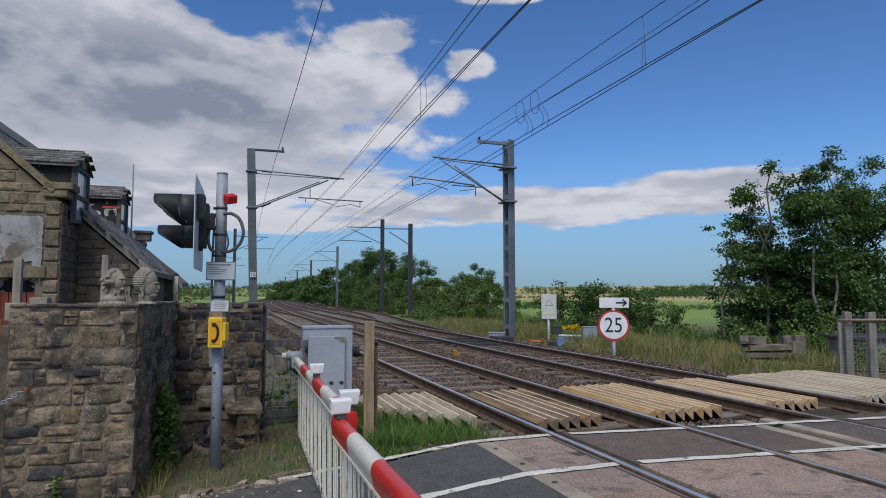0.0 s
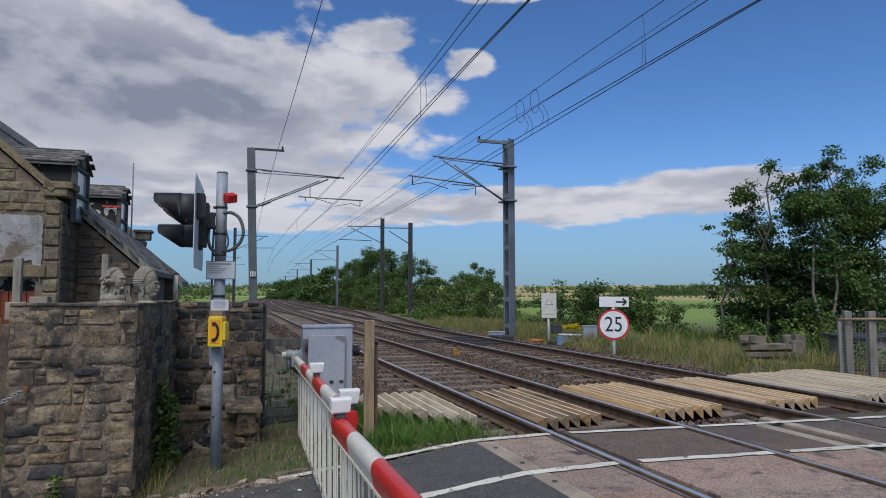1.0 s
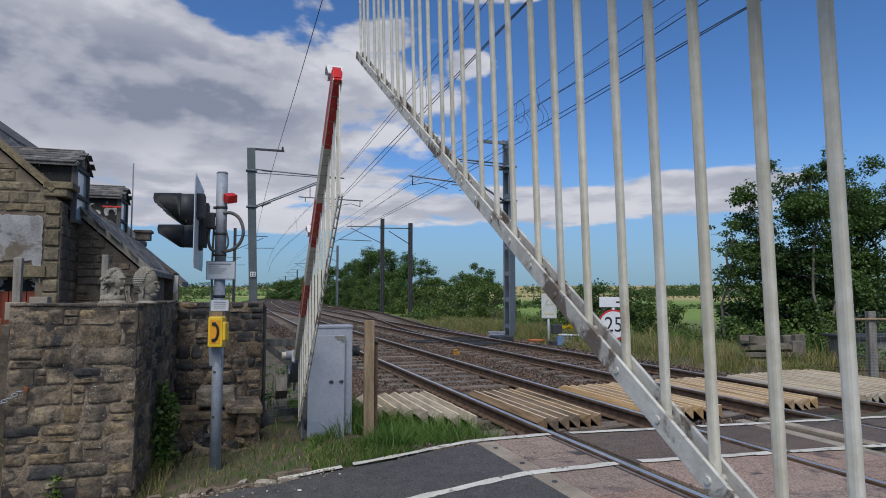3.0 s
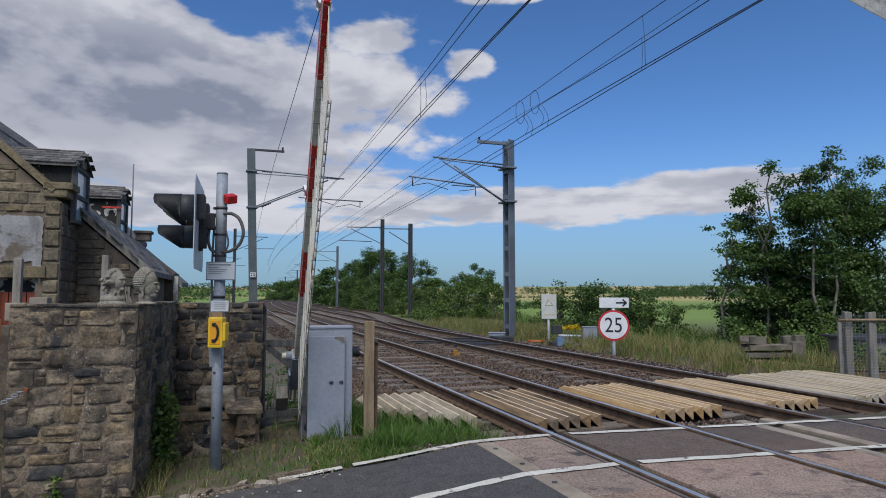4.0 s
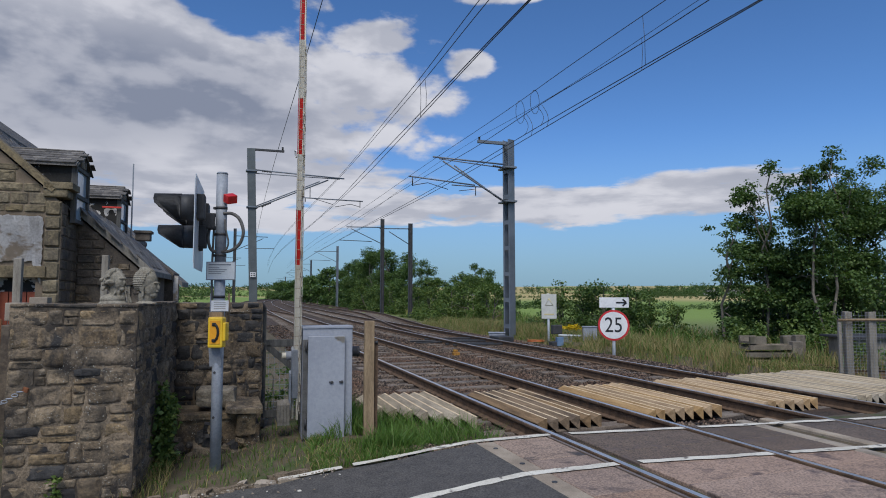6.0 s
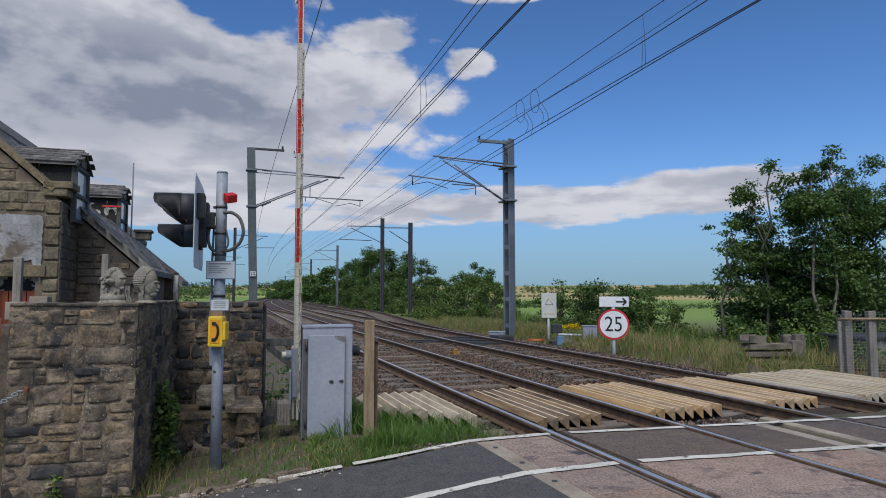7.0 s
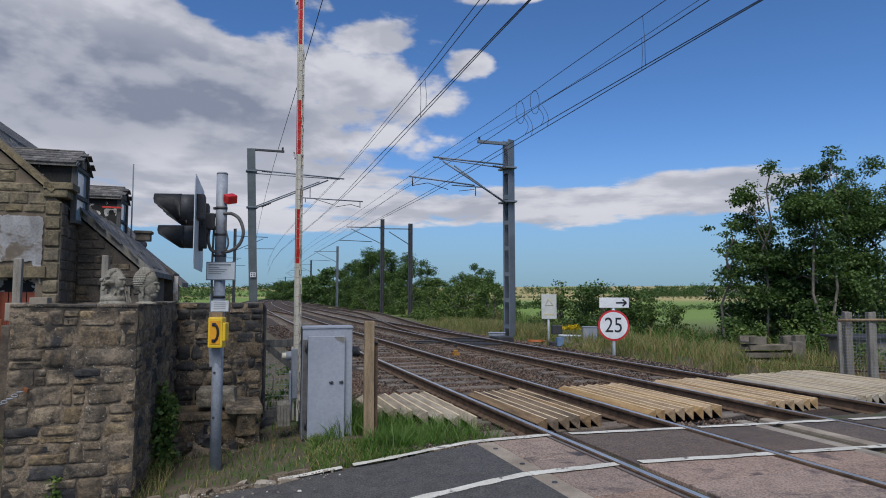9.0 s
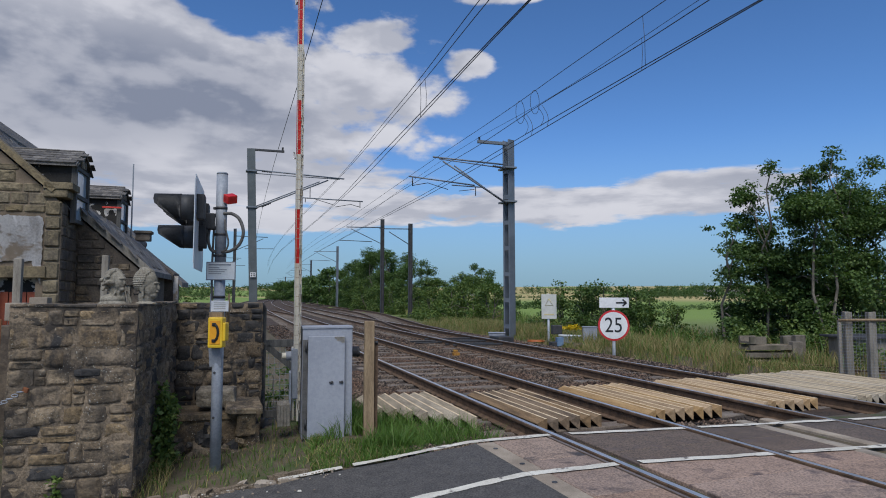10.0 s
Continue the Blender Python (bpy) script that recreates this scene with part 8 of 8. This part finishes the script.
def build_grass():
    rng = random.Random(17)
    # short green grass round the cabinet and posts
    near = scatter(12000, (0.92, 2.25), (5.72, 9.0), rng, 0.10, lambda w, s: s > 5.72 + 0.10 * noise.noise(Vector((w * 4, 0, 0))))
    blades("verge_grass", near, 0.10, 0.008, (grass_green, leaf_light, grass_dry), "short green grass round the cabinet and post", 1, 0.5, (0.72, 0.18, 0.10))
    thin = scatter(3000, (0.85, 2.0), (5.74, 6.5), rng)
    blades("verge_grass", thin, 0.06, 0.007, (grass_green, grass_dry, leaf_light), "thin short grass at the road edge", 13, 0.6, (0.55, 0.25, 0.2))
    tall = scatter(6500, (1.1, 2.8), (5.95, 8.9), rng, 0.2, lambda w, s: s < 6.55 + (2.9 - w) * 1.45 and math.hypot(at(w, s).x + 1.28, at(w, s).y - 6.52) > 0.24)
    bedded = []
    for x, y, z in tall:
        a, b = ws(x, y)
        bedded.append((x, y, max(z, -0.20 - 0.35 * smooth(2.3, 1.3, a))))
    blades("verge_grass", bedded, 0.24, 0.009, (grass_green, leaf_light), "tufts of taller green grass beside the guards", 2, 0.5, (0.8, 0.2))
    left = scatter(1500, (-0.9, 0.98), (5.80, 7.6), rng, 0.9)
    blades("verge_grass", left, 0.07, 0.007, (grass_green, grass_dry, leaf_light), "patchy grass below the stone wall", 3, 0.6, (0.5, 0.3, 0.2))
    dry = scatter(450, (-0.75, -0.35), (5.8, 7.0), rng)
    blades("dry_grass", dry, 0.18, 0.006, (grass_dry, grass_green), "tufts of dry grass along the wall foot", 4, 0.5, (0.75, 0.25))
    garden = scatter(5000, (-6.0, 0.7), (7.4, 22), rng, 0.2)
    blades("verge_grass", garden, 0.3, 0.014, (grass_green, grass_dry), "rough grass behind the garden wall and gate", 5, 0.5, (0.7, 0.3))
    # tall seeding grass along the far side of the line
    def open_view(w, s):
        return (w < 12.0 and s < 11.0) or (w < 10.9 and 17 < s < 24)
    far = scatter(20000, (9.9, 14.0), (9.0, 34), rng, 0.15, lambda w, s: not open_view(w, s))
    short = scatter(5000, (9.9, 12.6), (8.8, 12.0), rng, 0.25)
    blades("dry_grass", short, 0.16, 0.010, (grass_dry, grass_green), "short dry grass beside the timber guards", 10, 0.5, (0.7, 0.3))
    blades("tall_grass", far, 0.42, 0.014, (grass_dry, grass_green, leaf_light), "tall dry seeding grass on the far verge", 6, 0.35, (0.66, 0.22, 0.12))
    low = scatter(9000, (9.8, 12.4), (9.0, 25), rng, 0.1, open_view)
    blades("dry_grass", low, 0.13, 0.011, (grass_dry, grass_green, leaf_light), "short dry grass along the railway bed", 11, 0.5, (0.6, 0.25, 0.15))
    turf = scatter(15000, (10.6, 14.2), (9.5, 30), rng)
    blades("dry_grass", turf, 0.20, 0.012, (grass_dry, grass_green, leaf_light), "matted dry grass under the tall stems", 12, 0.6, (0.62, 0.25, 0.13))
    far2 = scatter(9000, (14.5, 20), (10, 60), rng, 0.15)
    blades("tall_grass", far2, 0.6, 0.03, (grass_dry, grass_green), "tall grass between the railway and the field", 7, 0.35, (0.35, 0.65))
    strip_ = scatter(7000, (14.2, 19), (34, 110), rng, 0.15)
    blades("tall_grass", strip_, 0.8, 0.05, (grass_dry, grass_green), "rough grass at the edge of the wood", 8, 0.35, (0.35, 0.65))
    # weeds rooted in the ballast and at the bushes
    w = scatter(1200, (1.6, 2.6), (6.6, 12), rng, 0.5)
    blades("weeds", w, 0.14, 0.01, (grass_green, leaf_mid), "sparse weeds in the edge of the ballast", 9, 0.7, (0.7, 0.3))


build_grass()


def build_stones():
    """Loose ballast stones lying on the bed."""
    rng = np.random.default_rng(2)
    spots = []
    for n, w0, w1, s0, s1, size in ((9000, 1.7, 3.1, 5.8, 13, 0.024), (9000, 3.4, 4.68, 8.5, 17, 0.026), (12000, 4.9, 6.55, 8.6, 20, 0.026), (7000, 6.75, 8.05, 8.7, 22, 0.028), (9000, 8.3, 10.3, 8.7, 26, 0.03), (9000, 1.7, 10.3, 14, 34, 0.035), (6000, 9.6, 11.0, 8.7, 24, 0.026), (2500, 10.2, 12.4, 8.7, 12.0, 0.022), (3500, -1.6, 1.7, 7.6, 15, 0.03), (900, 1.6, 2.9, 5.62, 6.1, 0.026), (500, 4.9, 6.2, 5.5, 6.2, 0.026)):
        w, s = rng.uniform(w0, w1, n), rng.uniform(s0, s1, n)
        for a, b in zip(w, s):
            z = bed_z(a, b)
            # fewer stones on the sleepers' tops
            if b > 8.4 and RAILS[0] < a < RAILS[1] and (b - 5.95 + 0.12) % 0.68 < 0.24 and rng.random() < 0.5:
                continue
            if b < 6.1:
                z = max(z, -0.10)
            spots.append((*at(a, b, z + size * 0.3), size))
    p = np.array(spots)
    n = len(p)
    base = np.array([(1, 0, 0), (-1, 0, 0), (0, 1, 0), (0, -1, 0), (0, 0, 0.8), (0, 0, -0.8)], float)
    v = base[None] * rng.uniform(0.55, 1.45, (n, 6, 1)) + rng.normal(size=(n, 6, 3)) * 0.22
    a = rng.uniform(0, 6.283, n)
    c, s = np.cos(a), np.sin(a)
    x, y = v[:, :, 0] * c[:, None] - v[:, :, 1] * s[:, None], v[:, :, 0] * s[:, None] + v[:, :, 1] * c[:, None]
    v = np.stack([x, y, v[:, :, 2]], 2) * p[:, None, 3:4] + p[:, None, :3]
    tri = np.array([(0, 2, 4), (2, 1, 4), (1, 3, 4), (3, 0, 4), (2, 0, 5), (1, 2, 5), (3, 1, 5), (0, 3, 5)])
    idx = (tri[None] + (np.arange(n) * 6)[:, None, None]).reshape(-1).astype(np.int32)
    me = bpy.data.meshes.new("m")
    me.vertices.add(6 * n)
    me.vertices.foreach_set("co", v.reshape(-1))
    me.loops.add(len(idx))
    me.loops.foreach_set("vertex_index", idx)
    me.polygons.add(8 * n)
    me.polygons.foreach_set("loop_start", np.arange(0, 24 * n, 3, dtype=np.int32))
    mat = bpy.data.materials.new("loose_stone")
    mat.use_nodes = True
    t = mat.node_tree
    N = Nodes(t)
    g = t.nodes.new("ShaderNodeNewGeometry")
    rnd = g.outputs["Random Per Island"]
    col = N.mix(N.op('POWER', rnd, 1.6), (0.010, 0.007, 0.006), (0.225, 0.168, 0.125))
    col = N.mix(N.ramp(N.noise(g.outputs["Position"], 0.9, 4.0), 0.42, 0.62), col, N.mix(N.op('POWER', rnd, 1.4), (0.018, 0.010, 0.007), (0.19, 0.114, 0.075)))
    t.links.new(col, t.nodes["Principled BSDF"].inputs["Base Color"])
    t.nodes["Principled BSDF"].inputs["Roughness"].default_value = 0.9
    me.materials.append(mat)
    me.update()
    tagged(part("ballast_stones", me, None), "loose brown and grey ballast stones between the rails", "ballast", kind="stuff")


build_stones()


def build_debris():
    """Flakes of old paint, grit and chips along the road's edge."""
    rng = np.random.default_rng(6)
    verts, faces, mats = [], [], []
    for k in range(150):
        w = rng.uniform(-0.9, 1.1)
        s = 5.68 - abs(rng.normal(0, 0.07)) if k % 12 else rng.uniform(5.2, 5.6)
        r = rng.uniform(0.003, 0.009) if k % 60 else rng.uniform(0.012, 0.02)
        c = straight(w, s, road_z(w) + 0.016)
        n = 6
        i = len(verts)
        for z, q in ((-0.004, 1.0), (0.004 + r * 0.06, 0.85)):
            for j in range(n):
                a = 2 * math.pi * j / n
                d = r * q * rng.uniform(0.6, 1.2)
                verts.append((c.x + d * math.cos(a) * 1.5, c.y + d * math.sin(a), c.z + z))
        faces.append([i + n + j for j in range(n)])
        mats.append(0 if k % 60 == 0 or k % 9 == 0 else 1)
        for j in range(n):
            faces.append([i + j, i + (j + 1) % n, i + n + (j + 1) % n, i + n + j])
            mats.append(mats[-1])
    ob = soup("road_debris", verts, faces, [road_paint, concrete], mat_of=mats)
    tagged(ob, "grit and white paint flakes along the road edge", "debris", kind="stuff")


build_debris()


def build_distance():
    """Hedges and farm trees of the far fields."""
    rng = np.random.default_rng(31)
    pts, size = [], []
    for x0, y0, x1, y1, r, gap in ((120, 420, 420, 520, 1.5, 3), (60, 520, 300, 480, 1.6, 3), (250, 700, 620, 820, 4.0, 7), (80, 900, 420, 860, 5.0, 8), (-420, 900, -220, 850, 5.0, 9), (-500, 1200, -60, 1100, 9.0, 9), (10, 97, 50, 90, 0.9, 0.8), (11, 104, 18, 103, 1.5, 1.4), (200, 660, 262, 640, 5, 6), (232, 720, 330, 800, 6, 7), (262, 640, 300, 700, 5, 6), (290, 900, 420, 930, 7, 9), (240, 1000, 330, 960, 6, 8), (30, 330, 150, 300, 1.4, 2.5), (150, 300, 260, 420, 2.2, 4), (-330, 620, -150, 560, 4, 5), (-420, 760, -230, 720, 5, 8), (-300, 430, -140, 390, 2.2, 4), (-150, 300, -84, 262, 1.7, 3), (420, 520, 640, 700, 4, 6), (330, 1000, 700, 1150, 6, 9), (250, 1250, 620, 1300, 8, 12), (480, 1400, 900, 1500, 9, 14), (60, 1300, 330, 1400, 9, 14), (180, 600, 260, 620, 5, 5)):
        ln = math.hypot(x1 - x0, y1 - y0)
        for k in range(int(ln / gap)):
            u = k * gap / ln
            x, y = x0 + (x1 - x0) * u, y0 + (y1 - y0) * u
            rr = r * rng.uniform(0.4, 1.1)
            n = 150
            pts.append(clump_points((x, y, ground_z(x, y) + rr * 0.6), (rr * 1.2, rr, rr), n, rng))
            size.append(np.full(n, rr * 0.30))
    ob = part("far_hedges", leaf_mesh(np.concatenate(pts), np.concatenate(size), rng, (leaf_dark, leaf_mid), mat_share=(0.9, 0.1)), None)
    tagged(ob, "dark hedgerows and trees between distant fields", "hedgerow", kind="stuff")
    for x, y, w in ((236, 560, 9), (262, 575, 7), (300, 640, 10), (-22, 640, 8), (30, 700, 9)):
        h = thing("farmhouse", M4(x, y, ground_z(x, y), 12), "tiny pale farmhouse among distant fields", "house", "far farmhouses", "structure")
        bm = bmesh.new()
        box(bm, (w, 6, 4), (0, 0, 2))
        part("wall", bm, render_white, h)
        bm = bmesh.new()
        prism(bm, ((-3.3, 3.9), (3.3, 3.9), (0, 6.4)), w + 0.6, Matrix.Translation((-w / 2 - 0.3, 0, 0)))
        part("roof", bm, slate, h)


build_distance()


def motions():
    """Both booms rise together; the pickets keep hanging upright and the bottom rail follows them."""
    times = sorted({0.0, 0.9, 1.0, 1.05, 10.0} | {round(t, 2) for t in np.arange(1.1, 7.31, 0.1)})
    for boom, base, rest, posts, rail, hang in BARRIERS:
        def up(t):
            return radians(rest * (1 - smooth(0, 12, lift(t))) + lift(t))
        walk(boom, [(t, base @ Matrix.Rotation(-up(t), 4, "Y")) for t in times])
        for post, p in posts:
            walk(post, [(t, Matrix.Translation(p) @ Matrix.Rotation(up(t), 4, "Y")) for t in times])
        walk(rail, [(t, Matrix.Translation((-hang * math.sin(up(t)), 0, -hang * math.cos(up(t))))) for t in times])


motions()
